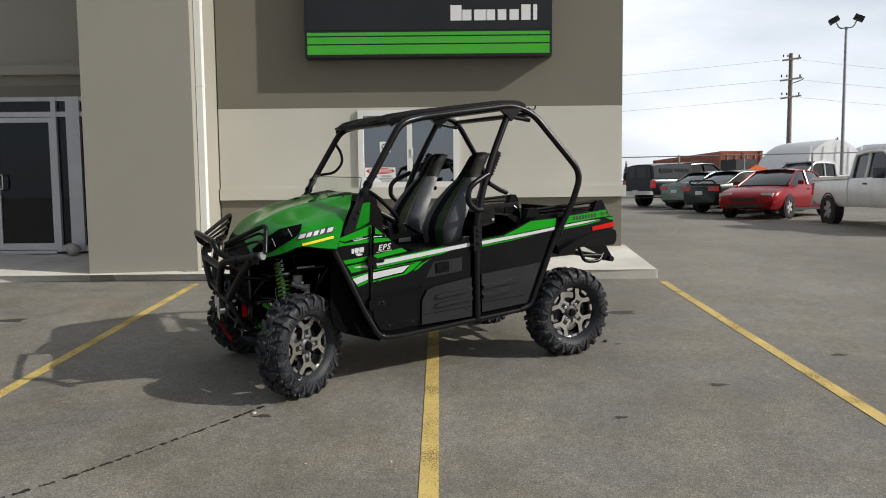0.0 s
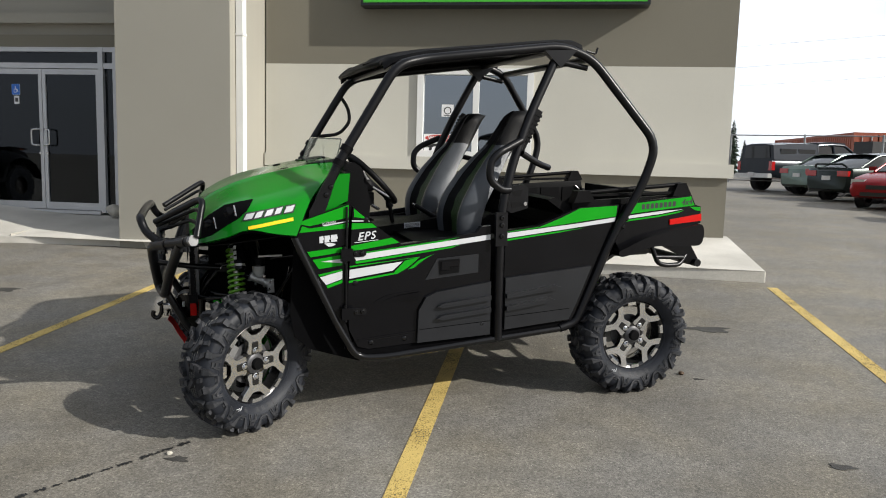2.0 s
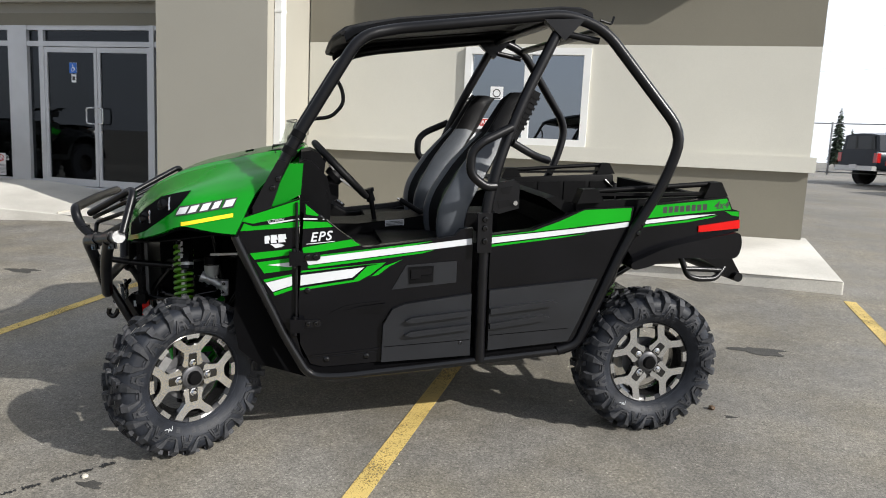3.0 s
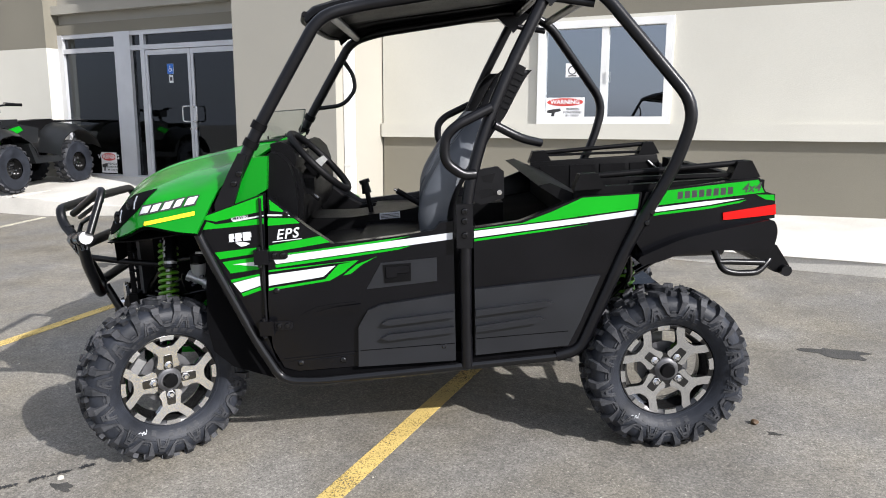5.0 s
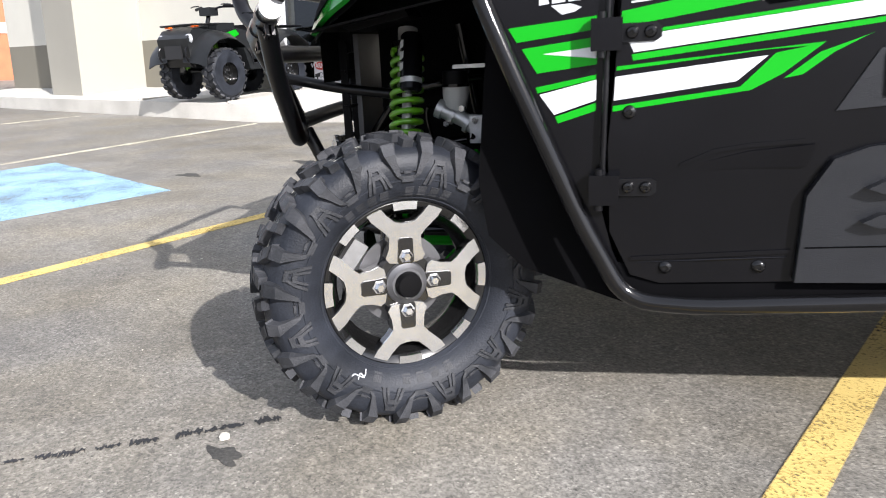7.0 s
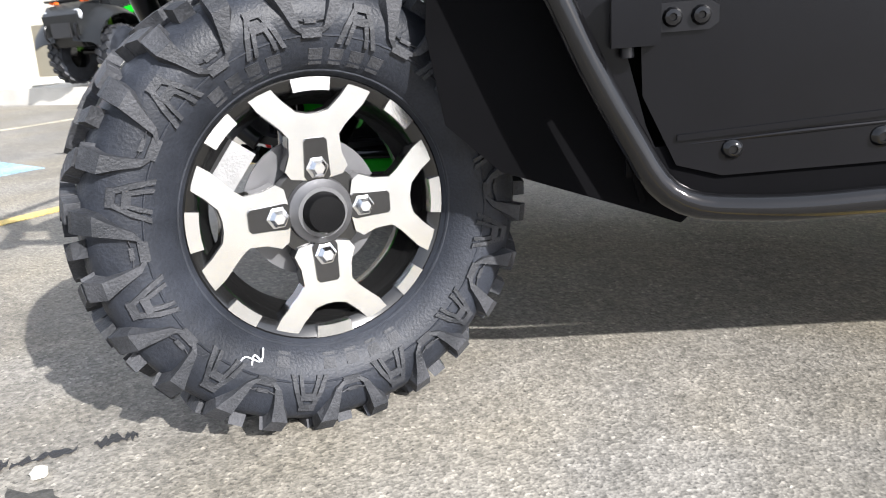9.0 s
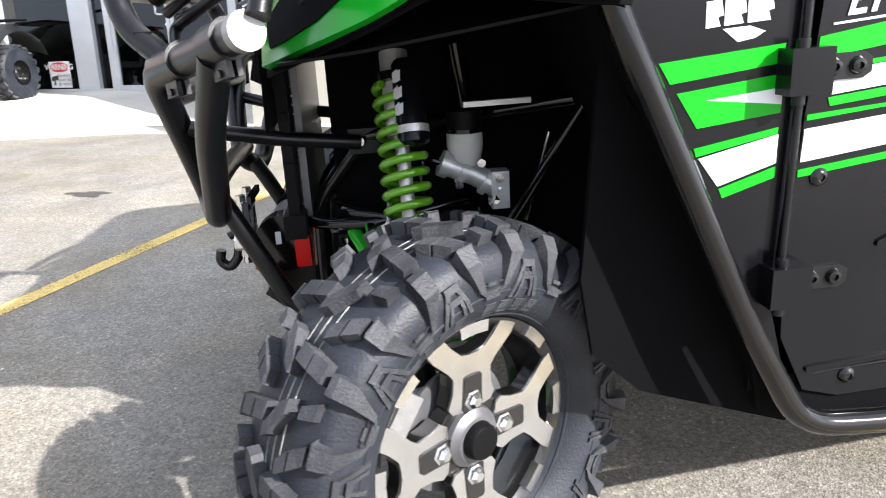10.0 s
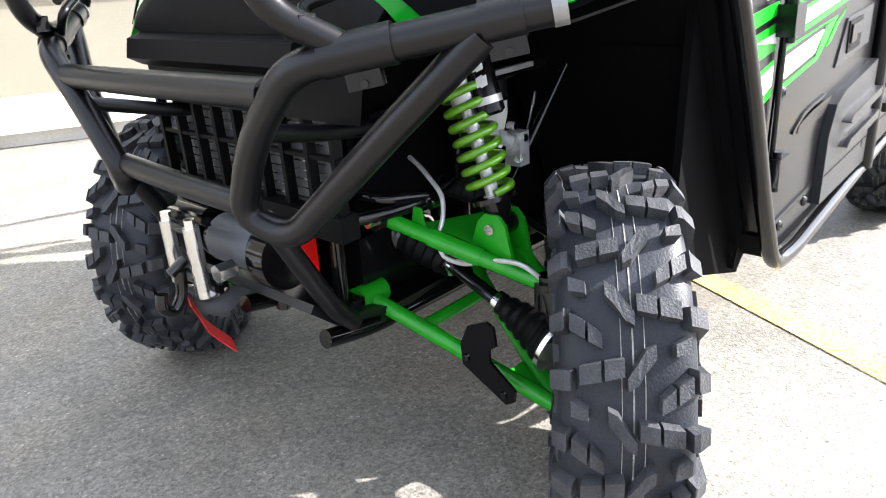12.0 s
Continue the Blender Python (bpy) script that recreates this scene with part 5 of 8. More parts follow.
def seat_back(y0):
    """A tall bucket back with bolsters, narrowing to the headrest; each level is a closed ring."""
    bm = bmesh.new()
    pts = [Vector(p) for p in SEAT]
    n, rings = len(pts), []
    for i in range((n - 1) * 4 + 1):
        k = min(n - 2, i // 4)
        x, z, w = curve4(pts[max(0, k - 1)], pts[k], pts[k + 1], pts[min(n - 1, k + 2)], i / 4 - k)
        ring = []
        for j in range(33):
            t = -1 + j / 16
            lift = 0.055 * min(1, w / 0.2) * max(0.0, 1 - ((abs(t) - 0.78) / 0.36) ** 2)
            edge = -0.05 * max(0, abs(t) - 0.86) / 0.14
            tuft = -0.006 * (0.5 + 0.5 * math.cos(z * 62)) if abs(t) < 0.45 and z < 1.45 else 0.0
            ring.append((x + lift + edge + tuft, y0 + w * t, z))
        for j in range(32, -1, -4):
            t = -1 + j / 16
            ring.append((x - 0.115 + 0.045 * t * t, y0 + w * t * 0.97, z - 0.012))
        rings.append([bm.verts.new(p) for p in ring])
    m = len(rings[0])
    for i in range(len(rings) - 1):
        for j in range(m):
            q = (j + 1) % m
            f = bm.faces.new((rings[i][j], rings[i][q], rings[i + 1][q], rings[i + 1][j]))
            t, z = abs(-1 + (j + 0.5) / 16), rings[i][0].co.z
            if j < 32:
                f.material_index = 2 if t > 0.56 and z < 1.46 else 0 if z > 1.46 or t > 0.40 else 1
            elif j in (32, m - 1):
                f.material_index = 2 if z < 1.46 else 0
    bm.faces.new(rings[-1])
    bm.faces.new(rings[0][::-1])
    return bm


for y0 in (0.36, -0.34):
    st = upart("seat", seat_back(y0), [VINYL, GREEN_VINYL, GREY_VINYL], "grey, black and green vinyl bucket seat back")
    part("seat_cushion", box((-0.30, y0 - 0.25, 0.86), (0.22, y0 + 0.25, 0.955)), VINYL, st, "black vinyl seat cushion", bevel=0.04, segments=4)
    part("seat_base", box((-0.36, y0 - 0.22, 0.46), (0.14, y0 + 0.22, 0.87)), BLACK_PLASTIC, st, bevel=0.02)

# -- cargo bed --
# the cavity behind the seats is shaded by its deep black colour
upart("engine_cover", prism([(-0.40, 0.93), (-0.56, 0.95), (-0.74, 0.98), (-0.74, 0.60), (-0.40, 0.60)], -0.62, 0.62), SHADE_BLACK, bevel=0.02)
upart("bed_floor", box((-1.50, -0.64, 0.92), (-0.72, 0.64, 0.96)), BLACK_PLASTIC, bevel=0.005)
upart("bed_front_wall", prism([(-0.55, 1.165), (-0.60, 1.175), (-0.76, 1.10), (-0.76, 0.95), (-0.70, 0.95), (-0.70, 1.06)], -0.62, 0.62), BLACK_PLASTIC, bevel=0.01)
BED = [(-0.985, 1.128), (-1.04, 1.140), (-1.46, 1.172), (-1.49, 1.112), (-1.53, 1.10), (-1.535, 1.0), (-1.25, 0.955), (-1.12, 0.93), (-0.99, 0.86), (-0.93, 0.95)]
both("bed_side", lambda: prism(BED, 0.640, 0.704), BLACK_GLOSS, bevel=0.008)
both("bed_side_inner", lambda: prism([(-0.70, 0.94), (-0.70, 1.15), (-1.46, 1.170), (-1.49, 0.94)], 0.60, 0.642), BLACK_PLASTIC, bevel=0.008)
for s in (1, -1):
    for k in range(4):
        x = -0.755 - k * 0.18
        upart("bed_rib", box((x - 0.15, s * 0.600 - 0.006, 0.985), (x, s * 0.600 + 0.006, 1.125)), BLACK_PLASTIC, bevel=0.005)
    rail = upart("bed_rail", tube([(-0.75, s * 0.645, 1.198), (-1.41, s * 0.645, 1.232)], 0.013, 0, 10), BLACK_PLASTIC)
    part("rail_foot", prism([(-0.69, 1.145), (-0.715, 1.212), (-0.79, 1.214), (-0.825, 1.150)], s * 0.645 - 0.035, s * 0.645 + 0.035), BLACK_PLASTIC, rail, bevel=0.008)
    part("rail_foot", prism([(-1.345, 1.165), (-1.378, 1.240), (-1.435, 1.242), (-1.475, 1.172)], s * 0.645 - 0.035, s * 0.645 + 0.035), BLACK_PLASTIC, rail, bevel=0.008)
    part("rail_bar", box((-1.38, s * 0.645 - 0.018, 1.178), (-0.78, s * 0.645 + 0.018, 1.192), Matrix.Rotation(0.0, 4, "Y")), BLACK_PLASTIC, rail)
upart("tailgate", box((-1.53, -0.60, 0.94), (-1.49, 0.60, 1.15)), BLACK_PLASTIC, bevel=0.01)
upart("latch_ring", tube([(-1.40, -0.590, 1.135), (-1.425, -0.585, 1.11), (-1.45, -0.585, 1.085)], 0.007, 0.01, 8), CHROME)
for s in (1, -1):
    y = 0.7055 * s
    lo, hi = (y - 0.002, y + 0.0012) if s > 0 else (y - 0.0012, y + 0.002)
    upart("green_panel", prism([(-1.02, 1.072), (-1.045, 1.132), (-1.455, 1.164), (-1.483, 1.110), (-1.26, 1.092)], lo, hi), LIME, smooth=False)
    upart("white_stripe", prism([(-1.02, 1.063), (-1.25, 1.083), (-1.40, 1.088), (-1.25, 1.066), (-1.02, 1.045)], lo, hi), WHITE_DECAL, smooth=False)
    upart("green_stripe", prism([(-1.02, 1.040), (-1.25, 1.060), (-1.41, 1.082), (-1.38, 1.070), (-1.25, 1.050), (-1.02, 1.030)], lo, hi), LIME, smooth=False)
    upart("green_stripe", prism([(-1.45, 1.102), (-1.525, 1.098), (-1.528, 1.074), (-1.49, 1.080)], lo, hi), LIME, smooth=False)
    upart("side_reflector", prism([(-1.312, 1.031), (-1.532, 1.058), (-1.535, 1.016), (-1.314, 1.0)], *((0.700, 0.712) if s > 0 else (-0.712, -0.700))), RED_PLASTIC, "red side reflector", bevel=0.002)
    upart("tail_light", lathe([(0, 0.03), (0.03, 0.025), (0.045, 0.0)], Matrix.Translation((-1.535, s * 0.60, 0.94)) @ Matrix.Rotation(math.pi / 2, 4, "Z"), 20), RED_PLASTIC, "round red tail light")
FL = [(-0.945, 0.862), (-1.0, 0.885), (-1.125, 0.936), (-1.256, 0.962), (-1.51, 1.005), (-1.528, 0.95), (-1.512, 0.872), (-1.40, 0.875), (-1.277, 0.882), (-1.185, 0.884), (-1.10, 0.865), (-1.03, 0.840), (-0.96, 0.830)]
both("rear_fender", lambda: prism([(p.x, p.y) for p in rounded([(x, z, 0) for x, z in FL], 0.06, 4, True)], 0.56, 0.760), BLACK_GLOSS, bevel=0.030, segments=5)
upart("tail_panel", box((-1.50, -0.56, 0.86), (-1.46, 0.56, 0.95)), BLACK_PLASTIC, bevel=0.008)
both("rear_bumper_hoop", lambda: tube([(-1.375, 0.40, 0.88), (-1.395, 0.42, 0.815), (-1.440, 0.43, 0.712), (-1.500, 0.43, 0.694), (-1.610, 0.42, 0.690), (-1.660, 0.40, 0.735), (-1.690, 0.38, 0.765)], 0.0155, 0.045, 12), CAGE)
both("rear_bumper_bar", lambda: tube([(-1.42, 0.43, 0.752), (-1.47, 0.425, 0.750), (-1.640, 0.41, 0.735)], 0.0145, 0.03, 10), CAGE)
both("hitch_bracket", lambda: prism([(-1.40, 0.885), (-1.47, 0.865), (-1.56, 0.870), (-1.700, 0.815), (-1.765, 0.715), (-1.745, 0.672), (-1.690, 0.690), (-1.640, 0.745), (-1.50, 0.815), (-1.41, 0.845)], 0.35, 0.405), BLACK_PLASTIC, bevel=0.01)
upart("rear_bumper", rod((-1.738, 0.44, 0.697), (-1.738, -0.44, 0.697), 0.025, 18), CAGE, "black tubular rear bumper", bevel=0.004)
upart("exhaust", rod((-1.30, 0.10, 0.76), (-1.56, 0.10, 0.76), 0.05, 20), FRAME_BLACK)

# -- front bumper and brush guard (its middle lies a little to the passenger's side) --
MIDDLE = -0.085


def mid_mirror(x, y, z, s):
    return Vector((x, y if s > 0 else 2 * MIDDLE - y, z))


for s in (1, -1):
    def at(*pts):
        return [mid_mirror(*p, s) for p in pts]
    bar = upart("bumper_loop", tube(at((1.397, 0.652, 1.016), (1.480, 0.531, 0.992), (1.556, 0.420, 0.970), (1.606, 0.340, 0.952), (1.606, 0.215, 0.830), (1.592, 0.128, 0.690), (1.560, 0.222, 0.652), (1.508, 0.433, 0.850), (1.452, 0.574, 0.986)), 0.0255, 0.070, 16), CAGE)
    end = at((1.397, 0.652, 1.016), (1.480, 0.531, 0.992))
    out = (end[0] - end[1]).normalized()
    cap = rod(end[0] - out * 0.004, end[0] + out * 0.016, 0.0275, 28)
    part("end_cap", cap, CALLIPER, bar, "bare metal end cap", bevel=0.004)
    for c0, c1 in zip(at((1.520, 0.473, 0.981), (1.420, 0.619, 1.010)), at((1.578, 0.386, 0.964), (1.452, 0.572, 1.000))):
        part("clamp", rod(c0, c1, 0.0300, 24), CAGE, bar, "black steel clamp sleeve", bevel=0.004)
        way, mid = (c1 - c0).normalized(), c0.lerp(c1, 0.5)
        down = way.cross(Vector((0, 0, 1)).cross(way)).normalized() * -1
        side = way.cross(down)
        m = Matrix((way.to_4d(), side.to_4d(), down.to_4d(), (0, 0, 0, 1))).transposed()
        m.translation = mid + down * 0.022
        for k in range(3):
            m[3][k] = 0.0
        part("clamp_tab", box((-0.026, -0.011, 0.0), (0.026, -0.003, 0.030), m), CAGE, bar, bevel=0.003)
        part("clamp_tab", box((-0.026, 0.003, 0.0), (0.026, 0.011, 0.030), m), CAGE, bar, bevel=0.003)
        part("clamp_bolt", rod(mid + down * 0.044 - side * 0.015, mid + down * 0.044 + side * 0.015, 0.006, 8), FRAME_BLACK, bar)
    upart("brush_guard", tube(at((1.580, 0.355, 1.080), (1.334, 0.565, 1.222), (1.372, 0.662, 1.035)), 0.0165, 0.05, 12), CAGE)
    upart("guard_bar", tube(at((1.575, 0.31, 1.055), (1.372, 0.50, 1.158), (1.352, 0.607, 1.148)), 0.010, 0.03, 10), CAGE)
    upart("guard_bar", tube(at((1.548, 0.41, 0.975), (1.565, 0.32, 1.030), (1.400, 0.50, 1.102), (1.362, 0.632, 1.097)), 0.010, 0.03, 10), CAGE)
    clip = part("guard_clip", box((-0.014, -0.020, -0.016), (0.014, 0.020, 0.016), Matrix.Translation(at((1.600, 0.372, 1.010))[0])), VINYL, bar, "small black rubber clip", bevel=0.004)
    upart("bumper_stay", tube(at((1.592, 0.238, 0.846), (1.43, 0.185, 0.806), (1.262, 0.160, 0.783)), 0.0155, 0.05, 12), CAGE)
    upart("stay_bracket", box((1.19, s * 0.135 - 0.012, 0.768), (1.255, s * 0.135 + 0.012, 0.820)), CAGE, bevel=0.004)
    upart("bolt", lathe([(0, 0.008), (0.010, 0.008), (0.013, 0.0)], Matrix.Translation((1.232, s * 0.149, 0.794)) @ Matrix.Rotation(0 if s > 0 else math.pi, 4, "Z"), 8), CHROME)
    upart("bumper_leg", tube(at((1.566, 0.150, 0.680), (1.544, 0.155, 0.640), (1.447, 0.165, 0.448), (1.400, 0.160, 0.405)), 0.0205, 0.05, 14), CAGE)
upart("bumper_crossbar", tube([(1.602, 0.275, 0.912), (1.606, MIDDLE, 0.908), (1.602, -0.445, 0.904)], 0.0255, 0, 16), CAGE)
upart("bumper_crossbar", tube([(1.583, 0.150, 0.706), (1.588, MIDDLE, 0.714), (1.583, -0.315, 0.722)], 0.0235, 0, 16), CAGE)
upart("bumper_upper_tube", tube([(1.548, 0.420, 0.970), (1.631, 0.355, 1.030), (1.655, 0.330, 1.100), (1.660, MIDDLE, 1.105), (1.655, -0.500, 1.100), (1.631, -0.525, 1.030), (1.548, -0.590, 0.970)], 0.0215, 0.05, 14), CAGE)
skid = upart("skid_plate", prism([(1.500, 0.462), (1.440, 0.410), (1.28, 0.375), (0.60, 0.385), (0.60, 0.40), (1.28, 0.392), (1.43, 0.427), (1.49, 0.477)], -0.27, 0.155), CAGE, bevel=0.003)
# the plate is uncut: black strips stand for the shade in its slots
for y in (-0.20, -0.11, -0.02, 0.07):
    part("plate_slot", box((1.455, y - 0.022, 0.4415), (1.480, y + 0.022, 0.4435), Matrix.Translation((1.4675, 0, 0.4425)) @ Matrix.Rotation(radians(-41), 4, "Y") @ Matrix.Translation((-1.4675, 0, -0.4425))), SHADE_BLACK, skid, "flat dark strip as the shade in a skid plate slot")

# -- radiator behind its grille --
rad = upart("radiator", box((1.345, -0.36, 0.64), (1.36, 0.20, 0.97)), DISC, "dusty aluminium radiator core")
for k in range(17):
    part("fin", box((1.358, -0.35, 0.650 + k * 0.0188), (1.3635, 0.19, 0.6526 + k * 0.0188)), MACHINED, rad)
gr = upart("grille", prism([(-0.40, 0.61), (0.26, 0.61), (0.26, 0.66), (-0.40, 0.66)], 1.355, 1.40, "yz"), BLACK_PLASTIC, "black plastic radiator grille", bevel=0.006)
for k in range(9):
    y = -0.38 + k * 0.078
    part("grille_bar", box((1.366, y - 0.0055, 0.65), (1.388, y + 0.0055, 0.95)), BLACK_PLASTIC, gr, bevel=0.003)
for z in (0.765, 0.865):
    part("grille_bar", box((1.370, -0.40, z - 0.004), (1.385, 0.26, z + 0.004)), BLACK_PLASTIC, gr, bevel=0.002)
upart("grille_brow", prism([(1.36, 0.995), (1.425, 0.975), (1.435, 0.935), (1.40, 0.915), (1.36, 0.92)], -0.38, 0.22), BLACK_PLASTIC, bevel=0.016, segments=3)
for s in (1, -1):
    upart("lamp_bucket", prism([(1.32, 0.995), (1.28, 1.05), (1.16, 1.06), (1.12, 1.0), (1.28, 0.97)], over(0.30, s) - 0.07, over(0.30, s) + 0.07), BLACK_PLASTIC, bevel=0.012)

# -- frame rails and suspension --
for s in (1, -1):
    upart("frame_rail", tube([(1.42, s * 0.13, 0.40), (1.30, s * 0.13, 0.375), (0.60, s * 0.20, 0.40)], 0.020, 0.05, 12), FRAME_BLACK)
    upart("frame_upright", tube([(1.345, s * 0.10, 0.37), (1.335, s * 0.10, 0.66), (1.22, s * 0.135, 0.80)], 0.016, 0.04, 10), FRAME_BLACK)
    upart("frame_upright", tube([(0.97, s * 0.12, 0.39), (0.98, s * 0.14, 0.66), (1.03, s * 0.18, 0.98)], 0.016, 0.04, 10), FRAME_BLACK)
    upart("frame_brace", tube([(1.40, s * 0.10, 0.645), (1.33, s * 0.15, 0.625), (1.20, s * 0.22, 0.635), (1.02, s * 0.18, 0.66)], 0.014, 0.05, 10), FRAME_BLACK)
    upart("frame_brace", tube([(1.23, s * 0.13, 0.80), (1.03, s * 0.17, 0.83), (0.80, s * 0.25, 0.86)], 0.016, 0.05, 10), FRAME_BLACK)
    # upper arm: an A of two tubes with a web between them and the shock's perch
    a0, a1, out = Vector((1.296, s * 0.166, 0.600)), Vector((1.02, s * 0.17, 0.605)), Vector((1.188, s * 0.490, 0.490))
    k0 = a0.lerp(out, 0.46)
    up = upart("upper_arm", add_tube(add_tube(tube([a0, k0, out], 0.0165, 0.05, 14), [a1, a1.lerp(out, 0.6), out], 0.0155, 0.05, 12), [a0.lerp(out, 0.30), k0, a0.lerp(out, 0.62)], 0.0195, 0, 14), ARM_GREEN, "bright green tubular upper suspension arm")
    web = [a0.lerp(out, 0.16), a0.lerp(out, 0.80), a1.lerp(out, 0.80), a1.lerp(out, 0.34)]
    part("arm_web", thicken(grid_mesh(bmesh.new(), [[web[0], web[3]], [web[1], web[2]]]), 0.006), ARM_GREEN, up)
    part("hose_clip", prism([(s * 0.215, 0.585), (s * 0.225, 0.625), (s * 0.245, 0.625), (s * 0.255, 0.575)], 1.262, 1.266, "yz"), ARM_GREEN, up)
    perch = [(s * 0.325, 0.545), (s * 0.345, 0.600), (s * 0.363, 0.618), (s * 0.395, 0.618), (s * 0.412, 0.600), (s * 0.430, 0.520)]
    part("shock_perch", prism(perch, 1.203, 1.211, "yz"), ARM_GREEN, up, bevel=0.002)
    part("shock_perch", prism(perch, 1.143, 1.151, "yz"), ARM_GREEN, up, bevel=0.002)
    part("bolt", rod((1.135, s * 0.379, 0.590), (1.220, s * 0.379, 0.590), 0.0115, 6), CHROME, up)
    part("bushing", rod(a0 + Vector((-0.03, 0, 0)), a0 + Vector((0.028, 0, 0)), 0.022, 14), FRAME_BLACK, up)
    part("bolt", rod(a0 + Vector((0.028, 0, 0)), a0 + Vector((0.046, 0, 0)), 0.011, 6), CHROME, up)
    part("ball_joint", add_rod(rod(out + Vector((0, s * 0.005, -0.045)), out + Vector((0, s * 0.005, 0.010)), 0.028, 18), out + Vector((0, s * 0.005, 0.010)), out + Vector((0, s * 0.005, 0.022)), 0.020, 14), FRAME_BLACK, up, "black ball joint")
    b0, b1, bout = Vector((1.305, s * 0.097, 0.409)), Vector((0.98, s * 0.10, 0.41)), Vector((1.180, s * 0.515, 0.215))
    lo = upart("lower_arm", add_tube(add_tube(tube([b0, b0.lerp(bout, 0.5), bout], 0.0180, 0.05, 14), [b1, b1.lerp(bout, 0.5), bout], 0.0180, 0.05, 14), [b0.lerp(bout, 0.30), b1.lerp(bout, 0.30)], 0.0145, 0, 12), ARM_GREEN, "bright green tubular lower suspension arm")
    part("bushing", rod(b0 + Vector((-0.045, 0, 0)), b0 + Vector((0.030, 0, 0)), 0.028, 16), ARM_GREEN, lo)
    part("bolt", rod(b0 + Vector((0.03, 0, 0)), b0 + Vector((0.052, 0, 0)), 0.0145, 6), CHROME, lo)
    part("pivot_bracket", prism([(s * 0.070, 0.375), (s * 0.070, 0.425), (s * 0.125, 0.425), (s * 0.115, 0.355)], 1.336, 1.342, "yz"), FRAME_BLACK, lo, bevel=0.002)
    part("arm_web", thicken(grid_mesh(bmesh.new(), [[b0.lerp(bout, 0.72), b1.lerp(bout, 0.72)], [bout, bout + Vector((0, 0, 0.004))]]), 0.006), ARM_GREEN, lo)
    part("stone_guard", prism([(s * 0.352, 0.365), (s * 0.372, 0.410), (s * 0.420, 0.432), (s * 0.437, 0.425), (s * 0.442, 0.385), (s * 0.425, 0.372), (s * 0.425, 0.345), (s * 0.485, 0.300), (s * 0.482, 0.275), (s * 0.462, 0.262), (s * 0.355, 0.318)], 1.285, 1.292, "yz"), BLACK_PLASTIC, lo, "black plastic stone guard", bevel=0.003)
    for y, z in ((0.368, 0.338), (0.458, 0.283)):
        part("bolt", lathe([(0, 0.005), (0.007, 0.004), (0.009, 0)], Matrix.Translation((1.292, s * y, z)) @ Matrix.Rotation(-math.pi / 2, 4, "Z"), 10), FRAME_BLACK, lo)
    part("guard_stay", tube([(1.285, s * 0.40, 0.33), (1.245, s * 0.40, 0.30)], 0.012, 0, 8), ARM_GREEN, lo)
    kn = upart("knuckle", tube([(1.180, s * 0.520, 0.200), (1.182, s * 0.545, 0.345), (1.188, s * 0.500, 0.485)], 0.028, 0.04, 14), FRAME_BLACK, "black steering knuckle")
    part("bearing_housing", rod((1.195, s * 0.515, 0.350), (1.160, s * 0.566, 0.350), 0.062, 24), CALLIPER, kn, "cast grey wheel bearing housing")
    # drive shaft with its rubber boots
    d0, d1 = Vector((1.15, s * 0.10, 0.500)), Vector((1.172, s * 0.500, 0.352))
    sh = upart("drive_shaft", rod(d0, d1, 0.0155, 14), FRAME_BLACK)
    for base, tip, n0 in ((d1, d0, 6), (d0, d1, 5)):
        way = (tip - base).normalized()
        prof, rads = [], []
        for k in range(n0 * 4 + 1):
            prof.append(base + way * (0.0062 * k))
            rads.append((0.058 - 0.0014 * k) * (1.0 if k % 4 in (0, 1) else 0.88))
        part("rubber_boot", tube(prof, rads, 0, 20), VINYL, sh, "ribbed black rubber boot")
        end = base + way * (0.0062 * n0 * 4)
        part("boot_clip", rod(end, end + way * 0.014, 0.023, 16), CHROME, sh, "bright steel boot clip")
        part("boot_clip", rod(base - way * 0.002, base + way * 0.008, 0.060, 24), CHROME, sh, "bright steel boot clip")
    # anti-roll bar with its link, tie rod, brake hose
    upart("anti_roll_bar", tube([(1.30, s * 0.02, 0.655), (1.325, s * 0.12, 0.650), (1.300, s * 0.175, 0.640), (1.215, s * 0.215, 0.632)], 0.013, 0.05, 12), FRAME_BLACK)
    link = upart("bar_link", rod((1.20, s * 0.226, 0.63), (1.205, s * 0.250, 0.535), 0.006, 8), FRAME_BLACK)
    part("bolt", rod((1.185, s * 0.224, 0.618), (1.222, s * 0.228, 0.618), 0.014, 6), CHROME, link)
    part("bolt", rod((1.19, s * 0.250, 0.535), (1.225, s * 0.250, 0.535), 0.011, 6), CHROME, link)
    upart("tie_rod", tube([(1.08, s * 0.14, 0.615), (1.09, s * 0.32, 0.595), (1.105, s * 0.47, 0.55)], 0.011, 0.03, 10), FRAME_BLACK)
    rods = [Vector((1.08, s * 0.14, 0.615)) + Vector((0.01, s * 0.15, -0.014)) * (k / 16) for k in range(17)]
    upart("rack_boot", tube(rods, [0.027 if k % 2 else 0.020 for k in range(17)], 0, 14), VINYL)
    upart("brake_hose", tube([(1.19, s * 0.15, 0.700), (1.21, s * 0.20, 0.690), (1.215, s * 0.262, 0.640), (1.235, s * 0.275, 0.595), (1.250, s * 0.268, 0.560), (1.255, s * 0.285, 0.525), (1.245, s * 0.330, 0.515), (1.225, s * 0.405, 0.535), (1.215, s * 0.455, 0.535), (1.19, s * 0.50, 0.49)], 0.0052, 0.035, 8), ALLOY, "thin braided grey brake hose")
    # coil-over shock: body, spring, reservoir
    t0, t1 = Vector((1.177, s * 0.379, 0.590)), Vector((1.185, s * 0.262, 0.965))
    axis = (t1 - t0).normalized()
